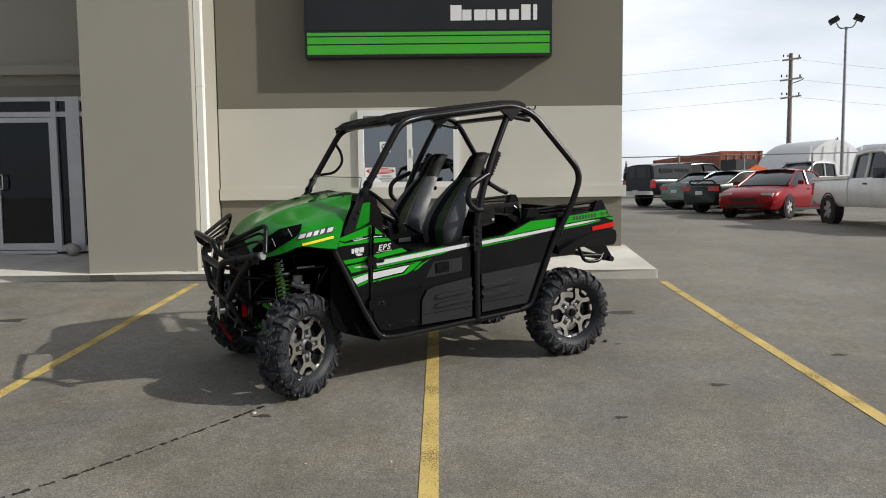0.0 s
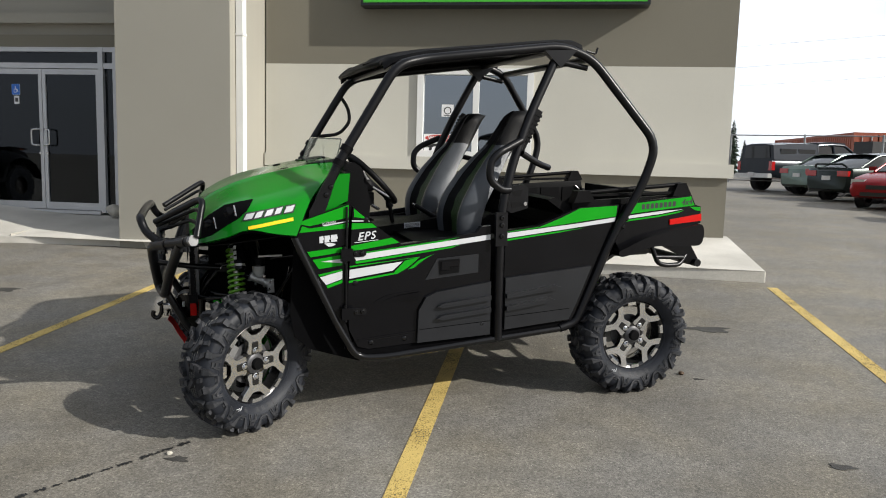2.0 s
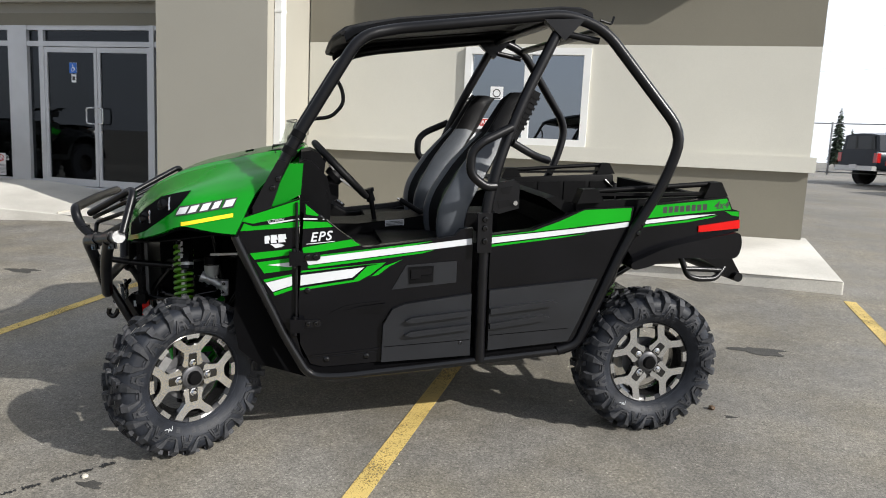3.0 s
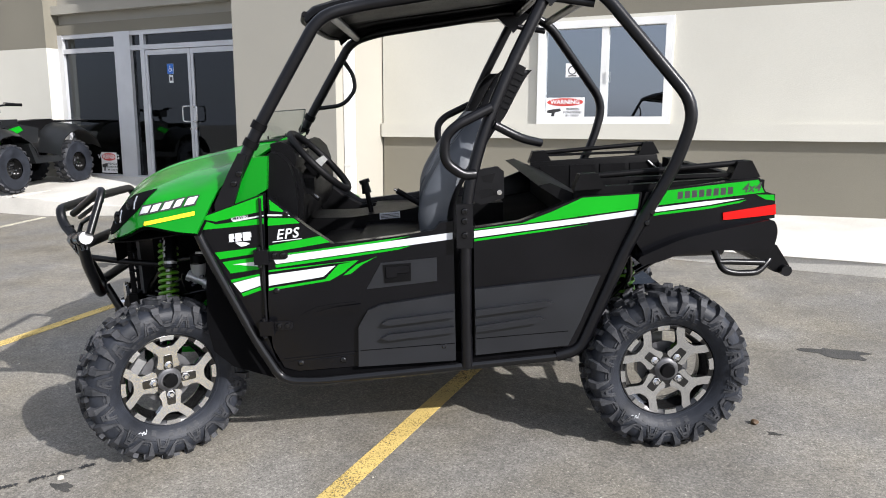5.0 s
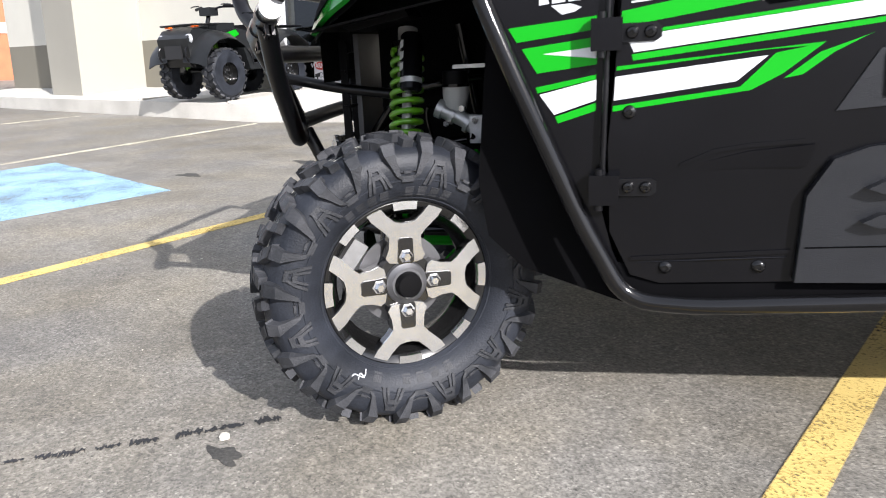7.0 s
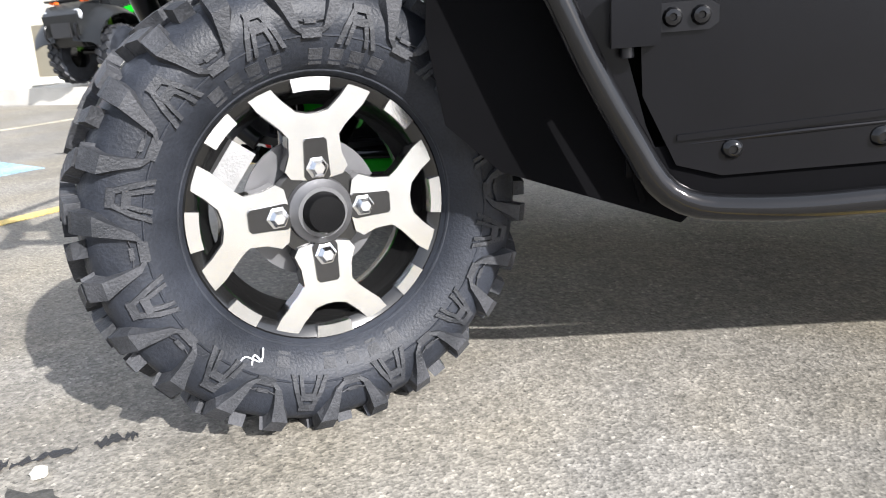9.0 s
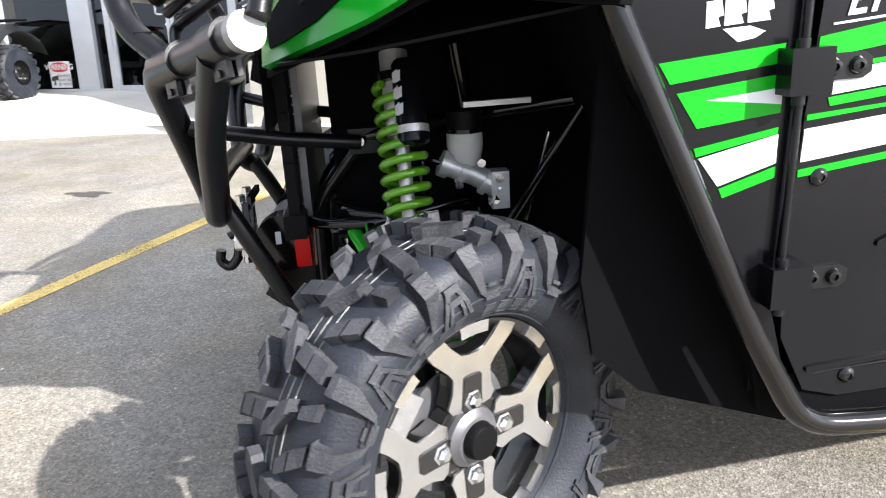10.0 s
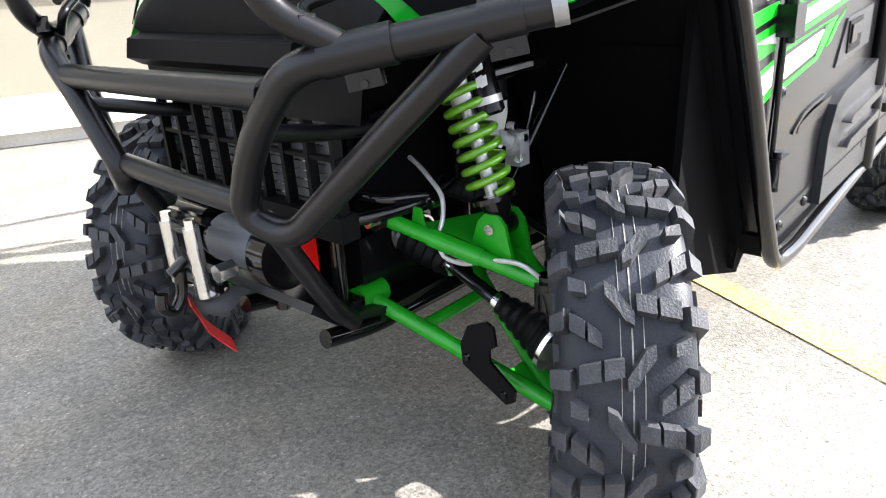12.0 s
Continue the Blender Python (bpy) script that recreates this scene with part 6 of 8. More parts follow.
    shock = upart("shock_absorber", add_rod(add_rod(rod(t0 - axis * 0.012, t0 + axis * 0.062, 0.019, 14), t0 + axis * 0.05, t1 - axis * 0.06, 0.0135, 14), t1 - axis * 0.16, t1, 0.027, 16), ALLOY, "coil-over shock with lime green spring")
    part("lower_eye", rod(t0 + Vector((-0.024, 0, 0)), t0 + Vector((0.024, 0, 0)), 0.024, 18), FRAME_BLACK, shock)
    part("lower_cup", tube([t0 + axis * 0.012, t0 + axis * 0.055], [0.024, 0.034], 0, 18), FRAME_BLACK, shock)
    side1 = axis.orthogonal().normalized()
    side2 = axis.cross(side1)
    coil = []
    for k in range(9 * 16 + 1):
        a = math.tau * k / 16
        coil.append(t0 + axis * (0.066 + 0.262 * k / 144) + (side1 * math.cos(a) + side2 * math.sin(a)) * 0.0405)
    part("spring", tube(coil, 0.0082, 0, 10), SPRING, shock, "lime green coil spring")
    part("spring_seat", rod(t0 + axis * 0.050, t0 + axis * 0.060, 0.048, 20), FRAME_BLACK, shock)
    part("spring_seat", rod(t0 + axis * 0.334, t0 + axis * 0.350, 0.046, 20), FRAME_BLACK, shock)
    r0 = Vector((1.160, s * 0.350, 0.800))
    res = part("reservoir", tube([r0, r0 + axis * 0.006, r0 + axis * 0.150, r0 + axis * 0.158], [0.022, 0.0295, 0.0295, 0.024], 0, 20), BLACK_GLOSS, shock, "black piggyback reservoir with white marks")
    part("reservoir_band", rod(r0 + axis * 0.022, r0 + axis * 0.036, 0.0305, 20), ALLOY, shock, "bare metal reservoir band")
    for k in range(3):
        for half in (-0.35, 0.35):
            c = r0 + axis * (0.060 + k * 0.030)
            out_dir = Vector((0.75 + half * 0.5, s * 0.66, 0.0)).normalized()
            across = axis.cross(out_dir).normalized()
            quad_pts = [c + out_dir * 0.0302 + across * a + axis * b for a, b in ((-0.008, 0.0), (0.006, 0.003), (0.008, 0.022), (-0.006, 0.018))]
            part("reservoir_mark", thicken(grid_mesh(bmesh.new(), [quad_pts[:2], [quad_pts[3], quad_pts[2]]]), 0.0008), WHITE_DECAL, shock, smooth=False)

# brake master cylinder on the driver's side, with its cup
mc = upart("brake_cylinder", tube([(1.05, 0.245, 0.770), (0.99, 0.245, 0.745), (0.945, 0.255, 0.715)], 0.022, 0.02, 14), ALLOY, "cast aluminium brake cylinder")
part("fluid_cup", lathe([(0, 0.085), (0.036, 0.085), (0.036, 0.05), (0.030, 0.02), (0.022, 0)], Matrix.Translation((1.01, 0.235, 0.755)) @ Matrix.Rotation(math.pi / 2, 4, "X"), 24), CUP, mc, "translucent white fluid cup")
part("cup_lid", rod((1.01, 0.235, 0.838), (1.01, 0.235, 0.875), 0.036, 24), BLACK_PLASTIC, mc)
part("bolt", rod((0.935, 0.255, 0.69), (0.965, 0.27, 0.70), 0.012, 8), CHROME, mc)
part("flange", box((0.93, 0.235, 0.68), (0.965, 0.275, 0.755)), ALLOY, mc, bevel=0.008)
for a, b, r in (((1.045, 0.245, 0.768), (1.062, 0.245, 0.776), 0.027), ((1.012, 0.245, 0.752), (1.024, 0.245, 0.758), 0.026), ((0.968, 0.250, 0.729), (0.978, 0.249, 0.735), 0.028)):
    part("cylinder_collar", rod(a, b, r, 18), ALLOY, mc)
for x, z in ((1.03, 0.735), (0.985, 0.775), (0.95, 0.742)):
    part("bolt", rod((x, 0.262, z), (x, 0.282, z), 0.009, 6), CHROME, mc)
part("hose", tube([(1.055, 0.245, 0.772), (1.09, 0.24, 0.785), (1.10, 0.22, 0.75), (1.09, 0.20, 0.68)], 0.006, 0.03, 8), FRAME_BLACK, mc)
part("cup_band", rod((1.01, 0.235, 0.832), (1.01, 0.235, 0.840), 0.0372, 24), FRAME_BLACK, mc)
upart("steering_shaft", rod((0.98, 0.24, 0.56), (0.70, 0.34, 1.02), 0.010), FRAME_BLACK)
upart("linkage_rod", tube([(0.905, 0.24, 0.62), (0.86, 0.26, 0.80)], 0.004, 0, 8), CHROME)
upart("bracket_strip", box((0.90, 0.27, 0.862), (1.03, 0.285, 0.872)), ALLOY)

# -- wheel wells: inner fenders of black plastic, their colour deepened for the shade inside --
for s in (1, -1):
    rows = []
    for x, z in ((0.90, 1.04), (0.83, 0.95), (0.76, 0.80), (0.68, 0.62), (0.60, 0.44)):
        rows.append([(x - 0.02, s * 0.16, z + 0.02), (x - 0.03, s * 0.30, z), (x - 0.02, s * 0.45, z), (x - 0.008, s * 0.66, z)])
    upart("inner_fender", thicken(grid_mesh(bmesh.new(), rows), 0.006), SHADE_BLACK)
    rows = [[(0.62, s * 0.18, 1.18), (0.62, s * 0.62, 1.10)], [(0.9, s * 0.18, 1.12), (0.9, s * 0.64, 1.03)], [(1.2, s * 0.18, 1.02), (1.2, s * 0.58, 0.99)], [(1.34, s * 0.18, 0.98), (1.34, s * 0.5, 0.975)]]
    upart("fender_liner", thicken(grid_mesh(bmesh.new(), rows), 0.005), BLACK_PLASTIC)
    upart("fender_skirt", prism([(0.87, 0.98), (0.90, 0.62), (0.880, 0.49), (0.80, 0.415), (0.54, 0.325), (0.50, 0.36), (0.60, 0.60)], s * 0.618 - 0.008, s * 0.618 + 0.008), SHADE_BLACK, bevel=0.004)
    upart("mud_flap", prism([(0.84, 0.90), (0.60, 0.40), (0.54, 0.375), (0.50, 0.40), (0.60, 0.60)], s * 0.52 - 0.12, s * 0.52 + 0.12), SHADE_BLACK, bevel=0.01)
    # rear: arms, shock
    upart("rear_arm", add_tube(tube([(-1.0, s * 0.15, 0.40), (-1.08, s * 0.50, 0.30)], 0.018, 0, 10), [(-1.25, s * 0.15, 0.40), (-1.12, s * 0.50, 0.30)], 0.018, 0, 10), ARM_GREEN, "green tubular rear suspension arm")
    upart("rear_drive_shaft", rod((-1.10, s * 0.12, 0.46), (-1.105, s * 0.52, 0.352), 0.016), FRAME_BLACK)
    rs = upart("rear_shock", rod((-1.02, s * 0.42, 0.40), (-1.02, s * 0.33, 0.90), 0.022), FRAME_BLACK)
    coil = [Vector((-1.02, s * 0.405, 0.48)).lerp(Vector((-1.02, s * 0.35, 0.78)), k / 112) + Vector((0.042 * math.cos(math.tau * k / 14), 0.042 * math.sin(math.tau * k / 14), 0)) for k in range(113)]
    part("spring", tube(coil, 0.008, 0, 8), SPRING, rs, "lime green coil spring")
    upart("rear_knuckle", box((-1.16, s * 0.50 - 0.03, 0.26), (-1.05, s * 0.50 + 0.03, 0.50)), ALLOY, bevel=0.02)
    upart("rear_frame_tube", tube([(-0.70, s * 0.30, 0.42), (-0.95, s * 0.28, 0.62), (-1.35, s * 0.28, 0.85)], 0.020, 0.05, 10), FRAME_BLACK)
    upart("rear_frame_tube", tube([(-0.95, s * 0.60, 0.86), (-1.0, s * 0.45, 0.70), (-0.92, s * 0.34, 0.56)], 0.014, 0.04, 10), FRAME_BLACK)
upart("inner_bulkhead", prism([(0.62, 0.385), (0.62, 1.14), (1.29, 1.10), (1.29, 0.62), (0.98, 0.60), (0.98, 0.385)], -0.15, 0.11), SHADE_BLACK, bevel=0.01)
for s in (1, -1):
    upart("fender_inner_wall", thicken(grid_mesh(bmesh.new(), [[(0.93, s * 0.15, 1.12), (0.93, s * 0.66, 1.10)], [(0.87, s * 0.15, 0.98), (0.87, s * 0.66, 0.98)], [(0.74, s * 0.15, 0.70), (0.745, s * 0.66, 0.72)], [(0.63, s * 0.15, 0.47), (0.63, s * 0.66, 0.47)], [(0.60, s * 0.15, 0.36), (0.60, s * 0.64, 0.36)]]), 0.008), SHADE_BLACK)
upart("front_gearcase", box((1.06, -0.10, 0.38), (1.28, 0.10, 0.56)), FRAME_BLACK, bevel=0.03, segments=3)
upart("rear_gearcase", box((-1.24, -0.13, 0.36), (-0.96, 0.13, 0.58)), FRAME_BLACK, bevel=0.03, segments=3)
upart("engine_block", box((-0.95, -0.28, 0.42), (-0.45, 0.28, 0.90)), FRAME_BLACK, bevel=0.04, segments=3)

# -- winch with fairlead, hook and red strap --
wz = 0.545
winch = upart("winch", rod((1.46, -0.20, wz), (1.46, 0.05, wz), 0.042, 24), FRAME_BLACK, "black electric winch with rope drum")
part("gearbox", rod((1.46, 0.0, wz), (1.46, 0.055, wz), 0.068, 32), FRAME_BLACK, winch)
part("clutch_lever", box((1.40, 0.055, 0.490), (1.435, 0.068, 0.600)), RED_PLASTIC, winch, "red plastic clutch lever", bevel=0.006)
part("motor", rod((1.46, -0.21, wz + 0.02), (1.46, -0.33, wz + 0.02), 0.045, 24), FRAME_BLACK, winch)
part("rope", rod((1.46, -0.17, wz), (1.46, -0.02, wz), 0.055, 24), GREY_VINYL, winch, "grey synthetic rope on the drum")
part("winch_marks", box((1.465, 0.0555, 0.545), (1.478, 0.0565, 0.575)), WHITE_DECAL, winch)
fl = upart("fairlead", box((1.545, -0.225, 0.465), (1.556, -0.075, 0.485)), FRAME_BLACK, "roller fairlead with bright metal rollers")
part("plate", box((1.545, -0.225, 0.615), (1.556, -0.075, 0.632)), FRAME_BLACK, fl)
for y in (-0.20, -0.105):
    part("roller", rod((1.575, y, 0.475), (1.575, y, 0.615), 0.0165, 16), MACHINED, fl, "bare aluminium fairlead roller")
    part("roller_bolt", rod((1.575, y, 0.612), (1.575, y, 0.632), 0.012, 8), CHROME, fl)
    part("roller_bolt", rod((1.575, y, 0.458), (1.575, y, 0.476), 0.012, 8), CHROME, fl)
for z in (0.49, 0.60):
    part("roller", rod((1.565, -0.185, z), (1.565, -0.12, z), 0.013, 14), FRAME_BLACK, fl)
upart("winch_bolt", rod((1.545, -0.02, 0.535), (1.585, -0.02, 0.535), 0.020, 6), CHROME)
hook = upart("tow_hook", tube([(1.60, -0.14, 0.52), (1.605, -0.14, 0.465), (1.63, -0.14, 0.435), (1.655, -0.14, 0.455), (1.648, -0.14, 0.485)], 0.013, 0.02, 12), FRAME_BLACK, "black forged tow hook")
part("hook_eye", rod((1.585, -0.14, 0.54), (1.622, -0.14, 0.52), 0.011), FRAME_BLACK, hook)
strap = [(1.570, -0.195, 0.425), (1.545, -0.225, 0.385), (1.520, -0.240, 0.325), (1.500, -0.230, 0.295), (1.478, -0.205, 0.265)]
upart("pull_strap", thicken(grid_mesh(bmesh.new(), [[(x - 0.006, y - 0.018, z + 0.010), (x + 0.006, y + 0.018, z - 0.010)] for x, y, z in strap]), 0.003), RED_STRAP, "red webbing hook strap")

# The body's final proportions: a little longer and taller than drawn, and wider on the passenger's side.
BODY = Matrix(((1.0235, 0, 0, 0.003), (0, 1, 0, 0), (-0.012, 0, 1.02, -0.012), (0, 0, 0, 1)))
HOOD = {"hood", "hood_lining", "nose", "nose_lower", "headlight", "hood_vent", "cowl_vent", "yellow_stripe", "model_badge", "lamp_bucket"}
GRILLE = {"radiator", "grille", "grille_brow"}
RUNNING_GEAR = {"bumper_loop", "brush_guard", "guard_bar", "bumper_stay", "bumper_leg", "bumper_crossbar", "bumper_upper_tube", "skid_plate", "wheel", "upper_arm", "lower_arm", "knuckle", "drive_shaft", "anti_roll_bar", "bar_link", "tie_rod", "rack_boot", "brake_hose", "shock_absorber",
                "brake_cylinder", "winch", "fairlead", "winch_bolt", "tow_hook", "pull_strap", "rear_arm", "rear_drive_shaft", "rear_shock", "rear_knuckle"}
FAR_SIDE = {"upper_arm", "lower_arm", "knuckle", "drive_shaft", "tie_rod", "shock_absorber"}


def settle(ob, wider):
    if ob.matrix_basis == Matrix.Identity(4):
        ob.data.transform(BODY)
        if wider:
            for v in ob.data.vertices:
                if v.co.y < 0:
                    v.co.y -= 0.06 * min(1.0, -v.co.y / 0.3)
    else:
        ob.location = BODY @ ob.location
    for c in ob.children:
        if ob.matrix_basis == Matrix.Identity(4):
            settle(c, wider)


for o in list(UTV.children):
    kind = o.name.split(".")[0]
    if kind not in RUNNING_GEAR:
        settle(o, kind not in HOOD and kind not in GRILLE)
    if kind in GRILLE:
        o.location = (0.0, -0.06, 0.0)
    elif kind == "brake_cylinder":
        o.location = (0.045, 0.030, -0.026)
    elif kind in FAR_SIDE and o.data.vertices[0].co.y < 0:
        o.location = (0.02, -0.14, 0.0)

# ---- pavement in front of the shop ----
def slab():
    xs = [2.98, -1.0, -5.0, -6.6, -8.2, -12.0, -16.0, -21.0]
    front = [(x, kerb_y(x)) for x in xs]
    poly = front + [(-21.0, 11.75), (-8.2, 11.75), (-6.6, 11.75), (3.05, 11.45)]
    bm = bmesh.new()
    lo = [bm.verts.new((x, y, -0.25)) for x, y in poly]
    hi = [bm.verts.new((x, y, (0.125 if x > -3 else 0.10 if x > -7 else 0.25) if y < 11 else 0.22 if x > -7 else 0.36)) for x, y in poly]
    for i, j, k, l in ((0, 1, 2, 3), (3, 4, 9, 10), (4, 5, 6, 7), (4, 7, 8, 9), (0, 3, 10, 11)):
        bm.faces.new([hi[q] for q in (i, j, k, l)])
    for i in range(len(poly)):
        j = (i + 1) % len(poly)
        bm.faces.new((lo[i], lo[j], hi[j], hi[i]))
    bmesh.ops.recalc_face_normals(bm, faces=bm.faces[:])
    return bm


ob = part("pavement", slab(), CONCRETE, bevel=0.018, segments=3)
ob.matrix_world = SITE
tagged(ob, "pale worn concrete pavement with a rounded kerb edge", "pavement", kind="structure")
rnd = random.Random(4)
for x in (-6.6, -8.9, -11.5, -2.2, 0.4):
    y0 = kerb_y(x) - 0.002
    z0 = 0.10 if x > -7 else 0.26
    jt = part("pavement_joint", prism([(x - 0.006, y0), (x + 0.006, y0), (x + 0.006, 11.35), (x - 0.006, 11.35)], z0, z0 + 0.03, "xy"), KERB_MAT)
    jt.matrix_world = SITE
    tagged(jt, "narrow joint across the concrete pavement", "joint", kind="structure")


def ragged(points, width, seed, amp=0.4):
    """A strip along a polyline with uneven edges."""
    r = random.Random(seed)
    pts = []
    for a, b in zip(points, points[1:]):
        for k in range(8):
            pts.append(Vector(a).lerp(Vector(b), k / 8))
    pts.append(Vector(points[-1]))
    left, right = [], []
    for i, p in enumerate(pts):
        d = (pts[min(i + 1, len(pts) - 1)] - pts[max(i - 1, 0)]).normalized()
        n = Vector((-d.y, d.x))
        w = width * (0.5 + amp * (r.random() - 0.5) * 2)
        p = p + n * (r.random() - 0.5) * width * 0.8
        left.append((p + n * w).to_tuple())
        right.append((p - n * w).to_tuple())
    return left + right[::-1]


def crack(points, width, seed, name="sealed_crack", label="thin dark tar-filled crack in the asphalt", z=0.003):
    poly = ragged([(*p, 0)[:2] for p in points], width, seed)
    bm = bmesh.new()
    n = len(poly) // 2
    l = [bm.verts.new((p[0], p[1], z)) for p in poly[:n]]
    r = [bm.verts.new((p[0], p[1], z)) for p in poly[n:][::-1]]
    for i in range(n - 1):
        bm.faces.new((l[i], l[i + 1], r[i + 1], r[i]))
    ob = part(name, bm, TAR, smooth=False)
    ob.matrix_world = SITE
    tagged(ob, label, "crack", kind="structure")


way = [Vector(p) for p in ((-1.13, 4.66), (-1.35, 4.33), (-1.52, 4.10), (-1.70, 3.87), (-1.95, 3.55), (-2.3, 3.2))]
gap = random.Random(12)
for k, (a, b) in enumerate(zip(way, way[1:])):
    for j in range(4):
        p, q = a.lerp(b, j / 4 + gap.uniform(0, 0.04)), a.lerp(b, (j + 1) / 4 - gap.uniform(0.0, 0.09))
        crack([tuple(p), tuple(p.lerp(q, 0.5)), tuple(q)], gap.uniform(0.012, 0.026), 40 + 4 * k + j)


# broken concrete along the kerb before the pillar
for k in range(14):
    x = gap.uniform(-5.4, -2.6)
    y = kerb_y(x) + gap.choice((0.05, 0.09, 0.30, 0.55)) + gap.uniform(-0.02, 0.02)
    w = gap.uniform(0.10, 0.42)
    crack([(x, y), (x + w * 0.5, y + gap.uniform(-0.03, 0.03)), (x + w, y + gap.uniform(-0.04, 0.04))], gap.uniform(0.006, 0.020), 80 + k, "kerb_crack", "dark crack in the worn concrete kerb", 0.129)


def stain(x, y, r, seed, squash=0.5):
    """A dark oily spot."""
    q = random.Random(seed)
    ph = [q.random() * 6 for _ in range(3)]
    poly = []
    for k in range(22):
        a = math.tau * k / 22
        rr = r * (1 + 0.22 * math.sin(3 * a + ph[0]) + 0.16 * math.sin(5 * a + ph[1]) + 0.1 * math.sin(9 * a + ph[2]))
        poly.append((x + rr * math.cos(a), y + rr * squash * math.sin(a)))
    flat_mark("oil_stain", poly, STAIN, "dark oily stain on the asphalt", 0.0025, "stain", 0.001)


STAIN = material("oil_stained_asphalt", (0.045, 0.043, 0.038), 0.75, 0, 0.3, 9, 0.7, 130, fine=0.35)
for i, (x, y, r) in enumerate(((1.95, 7.35, 0.17), (-0.55, 3.15, 0.06), (0.55, 3.0, 0.045), (2.05, 4.9, 0.06), (1.62, 6.08, 0.03), (-1.10, 4.46, 0.055), (-4.6, 7.6, 0.16), (-5.0, 6.7, 0.12), (1.2, 4.3, 0.04), (0.3, 2.3, 0.05), (3.3, 5.6, 0.06))):
    stain(x, y, r, i)


def pebble(x, y, r, seed, mat):
    bm = bmesh.new()
    bmesh.ops.create_icosphere(bm, subdivisions=2, radius=r)
    q = random.Random(seed)
    for v in bm.verts:
        v.co *= 0.8 + 0.4 * q.random()
        v.co.z *= 0.6
    ob = part("pebble", bm, mat)
    ob.matrix_world = SITE @ pose(x, y, r * 0.45, 0, 0, seed * 40)
    tagged(ob, "small pale pebble lying on the asphalt", "pebble", group="loose stones on the lot")


STONE = material("pale_stone", (0.5, 0.47, 0.40), 0.8, 0, 0.2, 40, 0.4, 200)
LEAF = material("dry_leaf", (0.10, 0.06, 0.03), 0.7, 0, 0.3, 60)
pebble(-1.167, 4.504, 0.014, 1, STONE)
pebble(1.53, 6.161, 0.020, 2, LEAF)
for i in range(46):
    pebble(rnd.uniform(-3.5, 3.2), rnd.uniform(2.2, 8.2), rnd.uniform(0.003, 0.0075), 10 + i, STONE)

# ---- sign over the window ----
sign = thing("shop_sign", pose(-0.08, WALL_Y - 0.001, 3.725), "black lightbox sign with green stripes and white badge shapes", "sign")
part("cabinet", box((-1.89, -0.25, 0), (1.89, 0, 1.45)), SIGN_BLACK, sign, bevel=0.012)
part("face", box((-1.85, -0.256, 0.40), (1.85, -0.251, 1.40)), SIGN_BLACK, sign)
for z0, z1 in ((0.035, 0.175), (0.195, 0.295), (0.315, 0.365)):
    part("green_band", box((-1.85, -0.258, z0), (1.85, -0.251, z1)), SIGN_GREEN, sign, "bright green stripe", smooth=False)
for k, (w, h) in enumerate(((0.17, 0.23), (0.14, 0.16), (0.19, 0.16), (0.14, 0.16), (0.13, 0.16), (0.14, 0.16), (0.14, 0.23), (0.06, 0.23))):
    x0 = 0.34 + k * 0.180
    part("badge_shape", box((x0, -0.2575, 0.53), (x0 + w, -0.255, 0.53 + h)), SIGN_WHITE, sign, "plain white badge shape", smooth=False)

# ---- window ----
win = new("window_1")
win.matrix_world = pose(0, 0, 0)
tagged(win, "white vinyl sliding window with reflecting panes", "window", kind="structure")
x0, x1, z0, z1 = WIN
fw = 0.085
for lo, hi in (((x0, 11.25, z0), (x0 + fw, 11.39, z1)), ((x1 - fw, 11.25, z0), (x1, 11.39, z1)), ((x0 + fw, 11.25, z0), (x1 - fw, 11.39, z0 + fw)), ((x0 + fw, 11.25, z1 - fw), (x1 - fw, 11.39, z1)), ((-0.44, 11.265, z0 + fw), (-0.36, 11.38, z1 - fw))):
    part("window_frame", box(lo, hi), WHITE_TRIM, win, bevel=0.008)
for a, b in ((x0 + fw, -0.44), (-0.36, x1 - fw)):
    p = part("pane", box((a, 11.315, z0 + fw), (b, 11.321, z1 - fw)), SKY_PANE, win)
    p.visible_shadow = False
part("window_latch", box((-0.375, 11.252, 2.22), (-0.345, 11.266, 2.34)), WHITE_TRIM, win, bevel=0.004)
part("blind", box((x0 - 0.2, 11.64, z0 - 0.2), (x1 + 0.2, 11.66, z1 + 0.2)), GREY_VINYL, win, "dark grey roller blind behind the panes")


def notice(name, x, y, z, w, h, label):
    t = thing(name, pose(x, y, z), label, "notice")
    part("sheet", box((-w / 2, -0.004, -h / 2), (w / 2, 0, h / 2)), SIGN_WHITE, t, smooth=False)
    return t


RED_INK = material("red_ink", (0.55, 0.06, 0.05), 0.5, 0, 0.05, 10)
BLACK_INK = material("black_ink", (0.03, 0.03, 0.03), 0.5, 0, 0.1, 10)
BLUE_INK = material("blue_ink", (0.02, 0.14, 0.55), 0.4, 0, 0.05, 10)
UPRIGHT = Matrix.Rotation(math.pi / 2, 4, "X")


